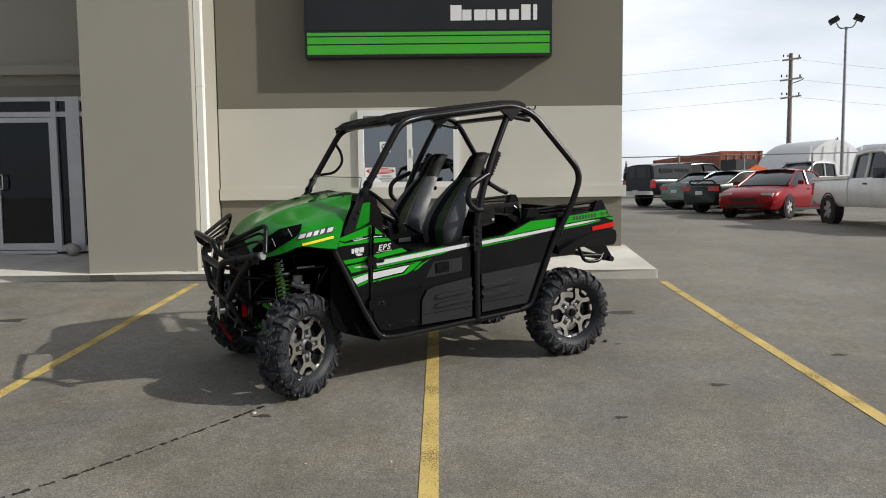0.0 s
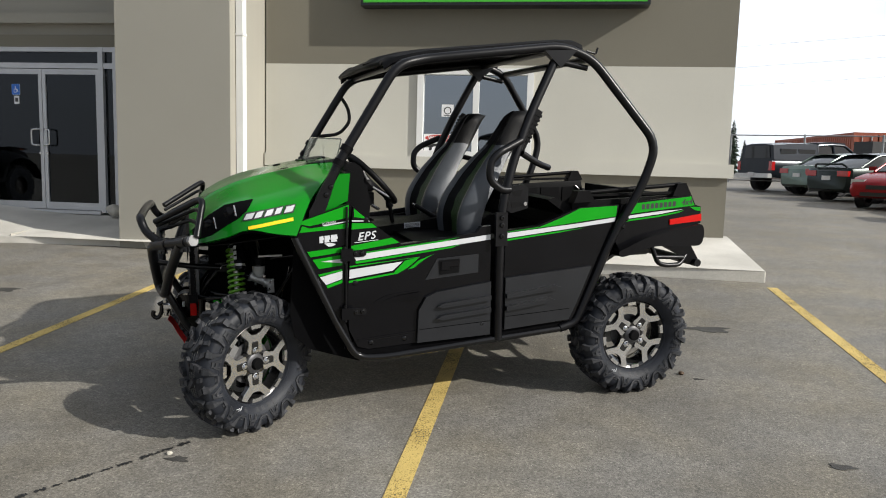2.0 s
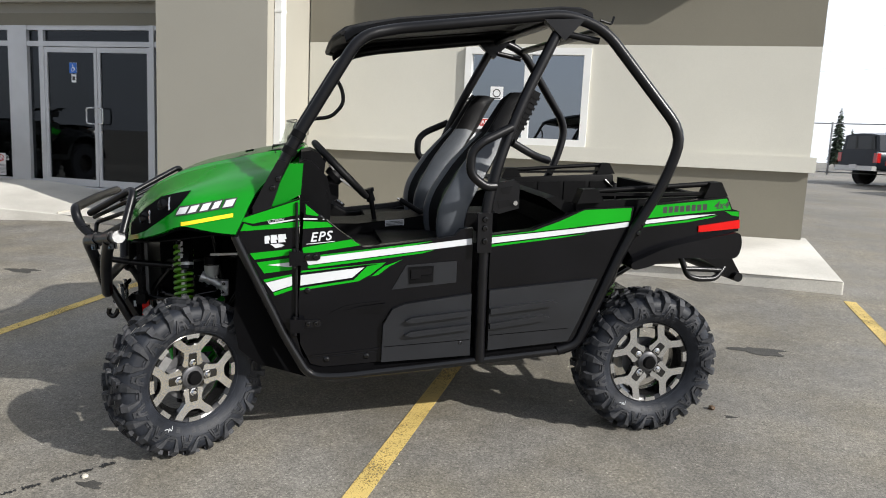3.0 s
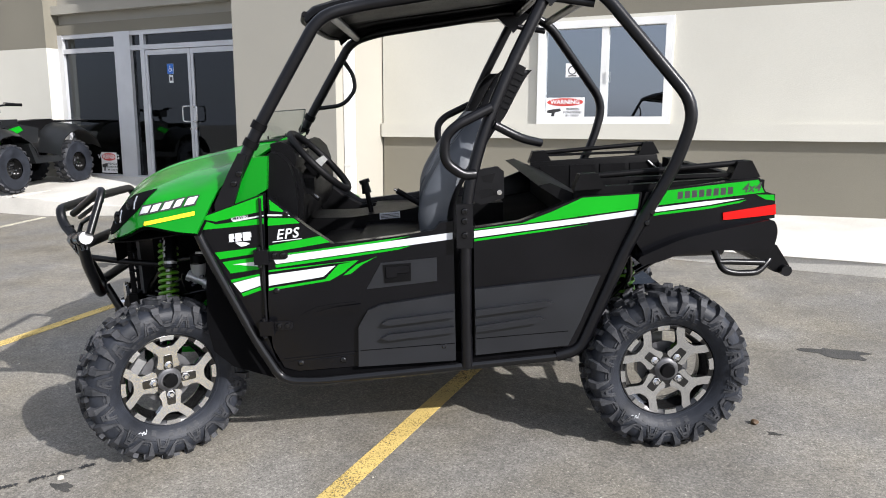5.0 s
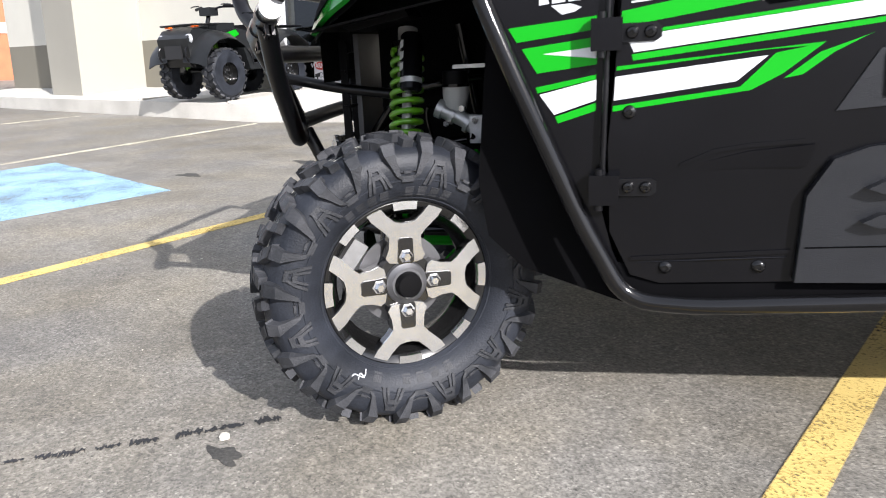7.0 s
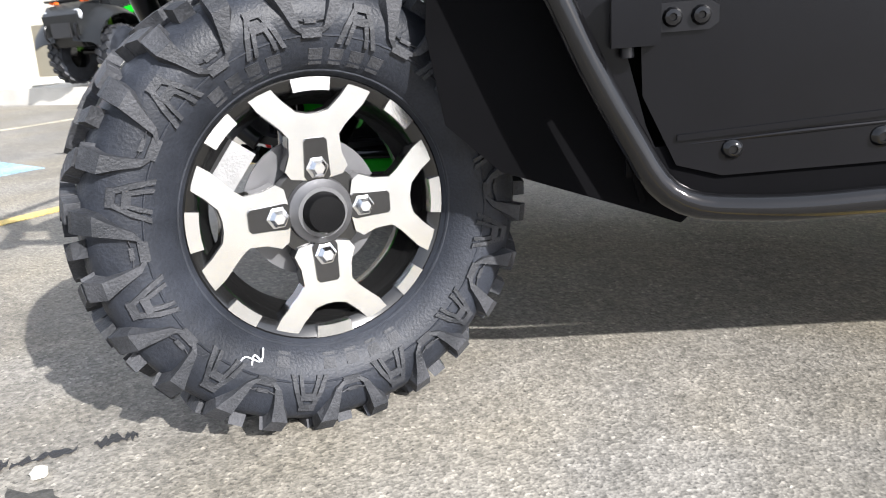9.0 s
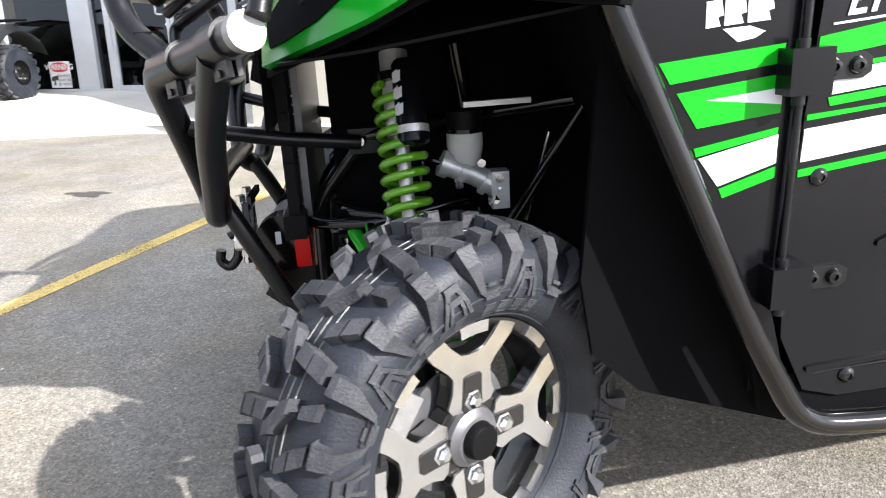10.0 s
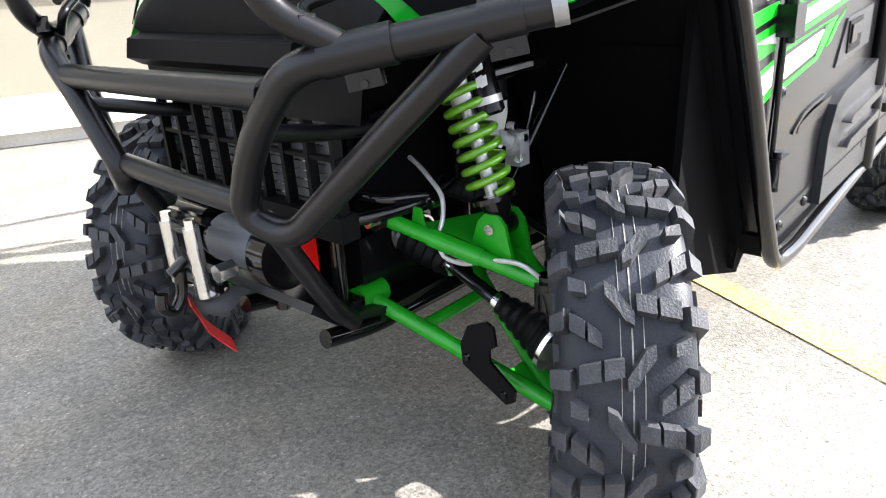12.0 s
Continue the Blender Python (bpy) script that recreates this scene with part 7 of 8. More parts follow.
def warning(x, y, z, w, h):
    t = notice("warning_notice", x, y, z, w, h, "white and red camera warning notice behind the glass")
    el = [(w * 0.47 * math.cos(a), h * 0.28 + h * 0.19 * math.sin(a)) for a in (math.tau * k / 28 for k in range(28))]
    part("red_oval", prism(el, -0.006, -0.0042), RED_INK, t, smooth=False)
    part("lettering", letters("WARNING", h * 0.30, Matrix.Translation((0, -0.0075, h * 0.28)) @ UPRIGHT, 0.0006, bold=0.002), SIGN_WHITE, t, smooth=False)
    for k, word in enumerate(("PREMISES", "MONITORED", "BY VIDEO")):
        part("lettering", letters(word, h * 0.155, Matrix.Translation((w * 0.20, -0.0055, -h * (0.06 + 0.155 * k))) @ UPRIGHT, 0.0006), BLACK_INK, t, smooth=False)
    part("camera_mark", prism([(-w * 0.46, -h * 0.10), (-w * 0.12, -h * 0.02), (-w * 0.10, -h * 0.14), (-w * 0.26, -h * 0.22), (-w * 0.27, -h * 0.40), (-w * 0.36, -h * 0.40), (-w * 0.34, -h * 0.24), (-w * 0.46, -h * 0.24)], -0.006, -0.0042), BLACK_INK, t, smooth=False)


warning(-0.87, 11.31, 1.925, 0.48, 0.25)
t = notice("paper_notice", -0.79, 11.31, 2.372, 0.165, 0.165, "small white paper notice on the window glass")
part("ring_mark", lathe([(0.040, -0.006), (0.052, -0.006), (0.052, -0.004), (0.040, -0.004)], steps=24, closed=True), BLACK_INK, t)
part("ink_bar", box((-0.05, -0.006, -0.072), (0.05, -0.004, -0.06)), BLACK_INK, t, smooth=False)

# ---- entrance ----
DY = 11.75
ent = new("window_2")
tagged(ent, "aluminium shop front with dark reflecting glass", "shop front", kind="structure")
def alu(a, b, c, d, depth=0.06, name="window_frame", parent=None, mat=None):
    return part(name, box((a, DY - depth, c), (b, DY + 0.05, d)), mat or ALU_FRAME, parent or ent, bevel=0.004)


Z0, ZT, ZB, ZC = 0.74, 3.26, 2.94, 3.02
for a, b in ((-10.26, -10.14), (-8.87, -8.50), (-6.24, -6.16), (-6.0, -5.78), (-5.12, -4.985)):
    alu(a, b, Z0, ZT, 0.07)
alu(-8.28, -8.19, Z0, ZT)
for a, b in ((-10.14, -8.87), (-8.50, -8.28), (-8.19, -6.24), (-6.16, -6.0), (-5.78, -5.12)):
    alu(a, b, ZB, ZC)
    alu(a, b, 3.19, ZT)
    g1 = part("pane", box((a, DY - 0.01, ZC), (b, DY - 0.004, 3.19)), PANE, ent)
    g1.visible_shadow = False
for a, b in ((-10.14, -8.87), (-8.50, -8.28), (-6.16, -6.0), (-5.78, -5.12)):
    alu(a, b, Z0, Z0 + 0.10)
    g1 = part("pane", box((a, DY - 0.01, Z0 + 0.10), (b, DY - 0.004, ZB)), PANE, ent)
    g1.visible_shadow = False
alu(-8.19, -6.24, Z0 - 0.03, Z0 + 0.02, 0.09, "threshold")
for n, a, b, hx in (("door_1", -8.19, -7.205, -7.26), ("door_2", -7.195, -6.24, -7.14)):
    d = new(n)
    tagged(d, "closed glazed aluminium shop door with a pull handle", "door", kind="structure")
    for lo, hi in (((a, Z0 + 0.03), (a + 0.055, ZB - 0.01)), ((b - 0.055, Z0 + 0.03), (b, ZB - 0.01)), ((a + 0.055, ZB - 0.09), (b - 0.055, ZB - 0.01)), ((a + 0.055, Z0 + 0.03), (b - 0.055, Z0 + 0.14))):
        part("door_frame", box((lo[0], DY - 0.05, lo[1]), (hi[0], DY + 0.0, hi[1])), ALU_FRAME, d, bevel=0.004)
    g1 = part("pane", box((a + 0.055, DY - 0.028, Z0 + 0.14), (b - 0.055, DY - 0.022, ZB - 0.09)), PANE, d)
    g1.visible_shadow = False
    part("push_bar", box((a + 0.055, DY + 0.03, 1.74), (b - 0.055, DY + 0.05, 1.77)), ALU_FRAME, d)
    out = -0.09 if n == "door_1" else 0.09
    part("door_handle", tube([(hx, DY - 0.05, 1.76), (hx, DY - 0.12, 1.76), (hx + out, DY - 0.12, 1.77), (hx + out, DY - 0.12, 2.0), (hx, DY - 0.12, 2.01), (hx, DY - 0.05, 2.01)], 0.013, 0.03, 10), CHROME, d, "chrome pull handle")
    part("lock", rod((hx, DY - 0.055, 1.64), (hx, DY - 0.048, 1.64), 0.02), CHROME, d)
t = notice("access_sticker", -7.66, DY - 0.029, 2.615, 0.14, 0.165, "blue wheelchair access sticker on the door glass")
part("blue_ground", box((-0.068, -0.006, -0.08), (0.068, -0.0042, 0.08)), BLUE_INK, t, smooth=False)
part("white_mark", lathe([(0.022, -0.008), (0.031, -0.008), (0.031, -0.0062), (0.022, -0.0062)], Matrix.Translation((-0.004, 0, -0.022)), 20, closed=True), SIGN_WHITE, t)
part("white_mark", prism([(-0.012, 0.05), (0.0, 0.055), (0.004, 0.01), (0.03, 0.008), (0.045, -0.035), (0.036, -0.04), (0.022, -0.004), (-0.008, 0.0)], -0.008, -0.0062), SIGN_WHITE, t, smooth=False)
t = notice("paper_notice", -7.65, DY - 0.029, 2.455, 0.085, 0.125, "small white paper notice on the door glass")
part("ink_bar", box((-0.025, -0.006, -0.03), (0.025, -0.004, 0.03)), BLACK_INK, t, smooth=False)
warning(-9.25, DY - 0.012, 1.04, 0.38, 0.36)
# rock that holds the door beside the threshold
bm = bmesh.new()
bmesh.ops.create_icosphere(bm, subdivisions=3, radius=0.14)
for v in bm.verts:
    v.co *= 0.85 + 0.25 * noise.noise(v.co * 9)
    v.co.z *= 0.75
rock = part("rock", bm, KERB_MAT)
rock.matrix_world = pose(-5.9, 11.5, 0.80)
tagged(rock, "rounded grey stone on the pavement beside the door", "stone")

# ---- downspout between pillar and wall ----
ds = thing("downspout", pose(PIL[1] + 0.055, PIL[2] + 0.22, 0), "white metal downspout beside the pillar", "downspout")
part("pipe", box((-0.045, -0.06, 0.62), (0.045, 0.06, 7.0)), WHITE_TRIM, ds, bevel=0.012)
for z in (1.2, 3.2, 5.2):
    part("strap", box((-0.05, -0.066, z), (0.052, 0.066, z + 0.03)), WHITE_TRIM, ds)


# ---- parked vehicles ----
def car_paint(name, colour, metal=0.3):
    return material(name, colour, 0.22, metal, 0.06, 3, spec=0.3)


CAR_GLASS = material("dark_car_glass", (0.008, 0.010, 0.012), 0.06, 0, 0.2, 3, spec=0.35)
CAR_TYRE = material("road_tyre", (0.015, 0.015, 0.016), 0.8, 0, 0.2, 10)
CAR_TRIM = material("black_car_trim", (0.012, 0.012, 0.013), 0.5, 0, 0.2, 8)
HEADLAMP = material("clear_headlamp", (0.55, 0.57, 0.6), 0.12, 0.4, 0.1, 8, coat=0.8)
TAILLAMP = material("red_tail_lamp", (0.45, 0.012, 0.012), 0.2, 0, 0.1, 8, coat=0.8)
PLATE_MAT = material("white_plate", (0.7, 0.7, 0.7), 0.5, 0, 0.05, 8)


def loft(stations, sides):
    """Skin over cross-sections; each is (x, half) with half a list of (y, z) from the sill up to the middle."""
    bm = bmesh.new()
    rows = []
    for x, half in stations:
        full = [(x, y, z) for y, z in half] + [(x, -y, z) for y, z in half[::-1][(1 if half[-1][0] == 0 else 0):]]
        rows.append([bm.verts.new(p) for p in full])
    for a, b in zip(rows, rows[1:]):
        for i in range(len(a) - 1):
            bm.faces.new((a[i], a[i + 1], b[i + 1], b[i]))
        bm.faces.new((a[-1], a[0], b[0], b[-1]))
    bm.faces.new(rows[0])
    bm.faces.new(rows[-1][::-1])
    return bm


def body_half(w, zs, zb, tuck=0.06):
    return [(w - 0.10, zs), (w - 0.02, zs + 0.10), (w, zs + (zb - zs) * 0.55), (w - 0.02, zb - 0.06), (w - tuck, zb), (w * 0.5, zb + 0.02), (0, zb + 0.028)]


def car_wheel(parent, x, y, r, w=0.21, mat=None, spokes=5):
    s = 1 if y > 0 else -1
    m = Matrix.Translation((x, y, r)) @ Matrix.Rotation(0 if s > 0 else math.pi, 4, "Z")
    t = part("wheel", lathe([(r * 0.62, -w / 2), (r * 0.94, -w / 2), (r, -w * 0.38), (r, w * 0.38), (r * 0.94, w / 2), (r * 0.64, w / 2)], m, 28), CAR_TYRE, parent)
    part("rim", lathe([(r * 0.64, w / 2), (r * 0.60, w / 2 + 0.003), (r * 0.56, w * 0.1), (0, w * 0.1)], m, 28), CAR_TRIM, t)
    for k in range(spokes):
        a = math.tau * k / spokes + 0.3
        part("rim_spoke", box((-0.045, w * 0.2, 0.03), (0.045, w * 0.46, r * 0.62), m @ Matrix.Rotation(a, 4, "Y")), mat or ALLOY, t)
    part("wheel_cap", lathe([(0, w * 0.52), (0.05, w * 0.5), (0.06, w * 0.3)], m, 16), mat or ALLOY, t)


def arch(parent, x, w, r):
    for s in (1, -1):
        part("wheel_arch", lathe([(r * 1.14, 0), (r * 1.14, 0.010), (r * 1.04, 0.010), (r * 1.04, -0.05)], Matrix.Translation((x, s * w, r)) @ Matrix.Rotation(0 if s > 0 else math.pi, 4, "Z"), 28), CAR_TRIM, parent)


def sedan(name, m, paint, label, front_lamps=True, spoiler=False):
    """x ahead; the origin lies under the middle."""
    t = thing(name, m, label, "car")
    L, W, zs = 2.35, 0.91, 0.24
    st = [(-L, body_half(0.74, 0.36, 0.86)), (-L + 0.12, body_half(0.86, 0.28, 0.98)), (-1.7, body_half(W, zs, 1.02)), (-1.0, body_half(W, zs, 1.0)), (0, body_half(W, zs, 0.98)), (0.85, body_half(W, zs, 0.96)),
          (1.5, body_half(W, zs, 0.88)), (2.0, body_half(0.88, 0.26, 0.78)), (L - 0.08, body_half(0.80, 0.28, 0.66)), (L, body_half(0.68, 0.34, 0.56))]
    body = part("body", loft(st, 0), paint, t)
    gl = [(-1.80, [(0.68, 0.99), (0.62, 1.02), (0.3, 1.03), (0, 1.03)]), (-1.05, [(0.78, 0.98), (0.62, 1.36), (0.3, 1.40), (0, 1.41)]), (-0.3, [(0.80, 0.97), (0.63, 1.41), (0.3, 1.45), (0, 1.455)]), (0.25, [(0.80, 0.96), (0.62, 1.39), (0.3, 1.43), (0, 1.435)]), (1.15, [(0.76, 0.94), (0.68, 0.965), (0.3, 0.975), (0, 0.98)])]
    part("cabin_glass", loft(gl, 0), CAR_GLASS, t, "dark tinted car glass")
    roof = [[(-1.12, y, z) for y, z in ((-0.60, 1.365), (-0.3, 1.398), (0, 1.41), (0.3, 1.398), (0.60, 1.365))], [(-0.3, y, z) for y, z in ((-0.635, 1.405), (-0.3, 1.45), (0, 1.46), (0.3, 1.45), (0.635, 1.405))], [(0.28, y, z) for y, z in ((-0.60, 1.385), (-0.3, 1.425), (0, 1.435), (0.3, 1.425), (0.60, 1.385))]]
    part("roof", thicken(grid_mesh(bmesh.new(), roof), -0.02), paint, t)
    for s in (1, -1):
        part("pillar", tube([(1.15, s * 0.76, 0.95), (0.27, s * 0.615, 1.395), (-0.3, s * 0.635, 1.41), (-1.1, s * 0.61, 1.37), (-1.80, s * 0.69, 1.0)], 0.028, 0.15, 8), paint, t)
        part("pillar", tube([(-0.12, s * 0.81, 0.97), (-0.18, s * 0.645, 1.39)], 0.028, 0, 8), paint, t)
        part("mirror", box((0.72, s * 0.98 - 0.08, 0.98), (0.84, s * 0.98 + 0.08, 1.09)), paint, t, bevel=0.03)
        part("door_handle", box((-0.05, s * 0.91 - 0.015, 0.83), (0.10, s * 0.91 + 0.015, 0.86)), paint, t, bevel=0.006)
        part("sill_trim", box((-1.05, s * 0.88 - 0.03, 0.22), (1.05, s * 0.88 + 0.03, 0.30)), CAR_TRIM, t, bevel=0.01)
        part("headlight", box((1.93, s * 0.62 - 0.17, 0.62), (2.26, s * 0.62 + 0.16, 0.74), Matrix.Translation((0, 0, 0))), HEADLAMP, t, bevel=0.03)
        part("tail_light", box((-L - 0.01, s * 0.60 - 0.2, 0.74), (-L + 0.22, s * 0.60 + 0.2, 0.90)), TAILLAMP, t, bevel=0.03)
        for x in (1.40, -1.38):
            car_wheel(t, x, s * 0.82, 0.325)
    for x in (1.40, -1.38):
        arch(t, x, 0.905, 0.325)
    part("grille", box((L - 0.06, -0.36, 0.50), (L + 0.02, 0.36, 0.60)), CAR_TRIM, t, bevel=0.02)
    part("lower_grille", box((L - 0.10, -0.5, 0.32), (L + 0.005, 0.5, 0.42)), CAR_TRIM, t, bevel=0.02)
    part("number_plate", box((-L - 0.02, -0.16, 0.62), (-L + 0.03, 0.16, 0.75)), PLATE_MAT, t)
    if spoiler:
        part("spoiler", tube([(-2.2, -0.6, 1.0), (-2.28, -0.5, 1.10), (-2.28, 0.5, 1.10), (-2.2, 0.6, 1.0)], 0.03, 0.05, 8), paint, t)
    return t


def pickup(name, m, paint, label, canopy=False, wheel_mat=None):
    t = thing(name, m, label, "pickup truck")
    L, W, zs, zb = 2.85, 0.98, 0.48, 1.16
    st = [(-L, body_half(0.93, 0.55, zb)), (-2.2, body_half(W, zs, zb)), (-0.75, body_half(W, zs, zb))]
    part("cargo_box", loft(st, 0), paint, t)
    st = [(-0.70, body_half(W, zs, 1.18)), (0.9, body_half(W, zs, 1.18)), (1.5, body_half(W, zs, 1.16)), (2.6, body_half(0.95, 0.50, 1.08)), (L, body_half(0.86, 0.52, 0.98))]
    part("cab_body", loft(st, 0), paint, t)
    gl = [(-0.72, [(0.86, 1.16), (0.74, 1.72), (0.4, 1.78), (0, 1.79)]), (-0.1, [(0.88, 1.16), (0.75, 1.78), (0.4, 1.83), (0, 1.84)]), (0.55, [(0.88, 1.16), (0.74, 1.76), (0.4, 1.81), (0, 1.82)]), (1.45, [(0.84, 1.15), (0.78, 1.17), (0.4, 1.18), (0, 1.19)])]
    part("cabin_glass", loft(gl, 0), CAR_GLASS, t, "dark tinted truck glass")
    part("roof", thicken(grid_mesh(bmesh.new(), [[(x, y, z) for y in (-0.75, -0.4, 0, 0.4, 0.75)] for x, z in ((-0.76, 1.80), (-0.1, 1.85), (0.56, 1.82))]), -0.05), paint, t)
    for s in (1, -1):
        part("pillar", tube([(1.45, s * 0.85, 1.16), (0.55, s * 0.75, 1.78), (-0.1, s * 0.77, 1.80), (-0.74, s * 0.76, 1.75), (-0.74, s * 0.90, 1.15)], 0.04, 0.1, 8), paint, t)
        part("pillar", tube([(0.02, s * 0.90, 1.16), (-0.02, s * 0.77, 1.78)], 0.04, 0, 8), paint, t)
        part("mirror", box((0.95, s * 1.10 - 0.10, 1.15), (1.08, s * 1.10 + 0.10, 1.38)), CAR_TRIM, t, bevel=0.03)
        part("door_handle", box((0.05, s * 0.98 - 0.015, 1.02), (0.20, s * 0.98 + 0.015, 1.06)), CAR_TRIM, t, bevel=0.006)
        part("headlight", box((2.55, s * 0.70 - 0.18, 0.84), (2.88, s * 0.70 + 0.18, 1.00)), HEADLAMP, t, bevel=0.03)
        part("tail_light", box((-L - 0.015, s * 0.86 - 0.08, 0.78), (-L + 0.12, s * 0.86 + 0.09, 1.10)), TAILLAMP, t, bevel=0.02)
        for x in (1.85, -1.75):
            car_wheel(t, x, s * 0.86, 0.39, 0.26, wheel_mat, 6)
    for x in (1.85, -1.75):
        arch(t, x, 0.975, 0.39)
    part("grille", box((L - 0.05, -0.55, 0.70), (L + 0.03, 0.55, 1.0)), CAR_TRIM, t, bevel=0.02)
    for z in (0.80, 0.90):
        part("grille_bar", box((L + 0.0, -0.55, z - 0.02), (L + 0.05, 0.55, z + 0.02)), ALLOY, t)
    part("front_bumper", box((L - 0.10, -0.92, 0.48), (L + 0.10, 0.92, 0.68)), ALLOY, t, bevel=0.04)
    part("rear_bumper", box((-L - 0.14, -0.90, 0.50), (-L + 0.04, 0.90, 0.66)), ALLOY, t, bevel=0.03)
    part("number_plate", box((-L - 0.155, -0.16, 0.56), (-L - 0.13, 0.16, 0.70)), PLATE_MAT, t)
    if canopy:
        cp = part("canopy", loft([(-L + 0.10, [(0.90, 1.17), (0.80, 1.70), (0.4, 1.76), (0, 1.77)]), (-1.7, [(0.91, 1.17), (0.80, 1.79), (0.4, 1.83), (0, 1.84)]), (-0.78, [(0.91, 1.17), (0.80, 1.79), (0.4, 1.83), (0, 1.84)])], 0), paint, t)
        part("canopy_window", prism([(-0.70, 1.22), (0.70, 1.22), (0.62, 1.68), (-0.62, 1.68)], -L + 0.075, -L + 0.098, "yz"), CAR_GLASS, cp)
        for s in (1, -1):
            for a, b in ((-2.45, -1.75), (-1.65, -0.90)):
                part("canopy_window", box((a, s * 0.853 - 0.012, 1.32), (b, s * 0.853 + 0.012, 1.58), Matrix.Identity(4)), CAR_GLASS, cp)
    else:
        part("cargo_floor", box((-2.75, -0.82, 1.195), (-0.80, 0.82, 1.20)), CAR_TRIM, t)
        for s in (1, -1):
            part("box_rail", box((-L + 0.02, s * 0.90 - 0.06, 1.17), (-0.72, s * 0.90 + 0.06, 1.24)), paint, t, bevel=0.02)
        part("tailgate_top", box((-L - 0.01, -0.9, 1.15), (-L + 0.07, 0.9, 1.24)), paint, t, bevel=0.02)
    return t


H = math.degrees(math.atan2(0.41, 0.91))
def parked(x, y, heading):
    return pose(x, y, lot_height(x, y), 0, 0, heading)


pickup("pickup_truck", parked(11.00, 31.28, H), car_paint("dark_slate_paint", (0.022, 0.026, 0.034)), "dark grey pickup truck with a windowed canopy", True)
sedan("sedan", parked(11.26, 28.58, H), car_paint("pale_green_paint", (0.13, 0.17, 0.145), 0.5), "faded grey-green sedan parked in the lot")
sedan("sedan", parked(11.05, 25.33, H), car_paint("dark_green_paint", (0.018, 0.026, 0.024), 0.4), "dark sedan with a rear spoiler", spoiler=True)
sedan("sedan", parked(10.60, 22.19, 222), car_paint("red_paint", (0.24, 0.004, 0.008), 0.2), "bright metallic red sedan facing the driving lane")
pickup("pickup_truck", parked(11.0, 16.73, -95), car_paint("white_paint", (0.88, 0.89, 0.90), 0.0), "white pickup truck with an open cargo box")
pickup("pickup_truck", parked(16.82, 32.59, 205), car_paint("silver_white_paint", (0.72, 0.73, 0.75), 0.1), "white pickup truck parked farther back")
pickup("pickup_truck", parked(-29.6, 12.4, -20), car_paint("silver_paint", (0.32, 0.33, 0.34), 0.5), "silver pickup truck facing the lot")
for x0, y0 in ((8.4, 23.6), (8.6, 21.0), (9.6, 18.3), (10.6, 16.2)):
    flat_mark("stall_line", stripe(0, 0, 0.91 * 5, 0.41 * 5, 0.10), WHITE_PAINT, "faded white stall line on the asphalt", 0.012, m=pose(x0, y0, lot_height(x0, y0), math.degrees(math.atan(lot_height(x0, y0 + 1) - lot_height(x0, y0))), -0.2, 0))


# ---- things behind the lot ----
RUST = material("rust_red_container_paint", (0.30, 0.075, 0.035), 0.6, 0, 0.2, 1.5, 0.2, 60)
ORANGE = material("orange_machine_paint", (0.62, 0.10, 0.01), 0.4, 0, 0.1, 5)
def container(m):
    t = thing("shipping_container", m, "rust-red corrugated steel shipping container", "container")
    L, W, Hh = 6.1, 1.22, 2.6
    part("frame", add_box(add_box(box((-L, -W, 0), (L, W, 0.15)), (-L, -W, Hh - 0.12), (L, W, Hh)), (-L, -W, 0.15), (-L + 0.15, -W + 0.15, Hh - 0.12)), RUST, t)
    for s in (1, -1):
        bm = bmesh.new()
        xs, pts = -L, []
        while xs < L:
            pts += [(xs, 0.0), (xs + 0.07, 0.0), (xs + 0.11, 0.045), (xs + 0.18, 0.045), (xs + 0.22, 0.0)]
            xs += 0.28
        grid_mesh(bm, [[(x, s * (W - d), z) for x, d in pts] for z in (0.15, Hh - 0.12)])
        part("side_panel", thicken(bm, 0.01), RUST, t, smooth=False)
    for e in (-L, L):
        for k in (-1, 1):
            d = part("door", box((e - 0.03, k * 0.6 - 0.56, 0.15), (e + 0.03, k * 0.6 + 0.56, Hh - 0.12)), RUST, t, bevel=0.01)
            for q in (-0.25, 0.25):
                part("lock_rod", rod((e - 0.06, k * 0.6 + q, 0.2), (e - 0.06, k * 0.6 + q, Hh - 0.2), 0.025, 8), ALLOY, d)
                part("lock_rod", rod((e + 0.06, k * 0.6 + q, 0.2), (e + 0.06, k * 0.6 + q, Hh - 0.2), 0.025, 8), ALLOY, d)
        for k in (-1, 1):
            part("corner_post", box((e - 0.08, k * W - 0.08, 0), (e + 0.08, k * W + 0.08, Hh)), RUST, t)


container(pose(20.0, 54.8, FAR_Z, 0, 0, 92) @ Matrix.Diagonal((1.1, 1.1, 1.15, 1)))
FABRIC = material("white_fabric", (0.88, 0.89, 0.90), 0.7, 0, 0.06, 1.5, 0.3, 6)
fn, fb = FABRIC.node_tree.nodes, FABRIC.node_tree.nodes["Principled BSDF"]
# the sheet lets part of the sun through
thin, half = fn.new("ShaderNodeBsdfTranslucent"), fn.new("ShaderNodeMixShader")
thin.inputs[0].default_value, half.inputs[0].default_value = (0.95, 0.96, 0.97, 1), 0.55
FABRIC.node_tree.links.new(fb.outputs[0], half.inputs[1])
FABRIC.node_tree.links.new(thin.outputs[0], half.inputs[2])
FABRIC.node_tree.links.new(half.outputs[0], fn["Material Output"].inputs[0])


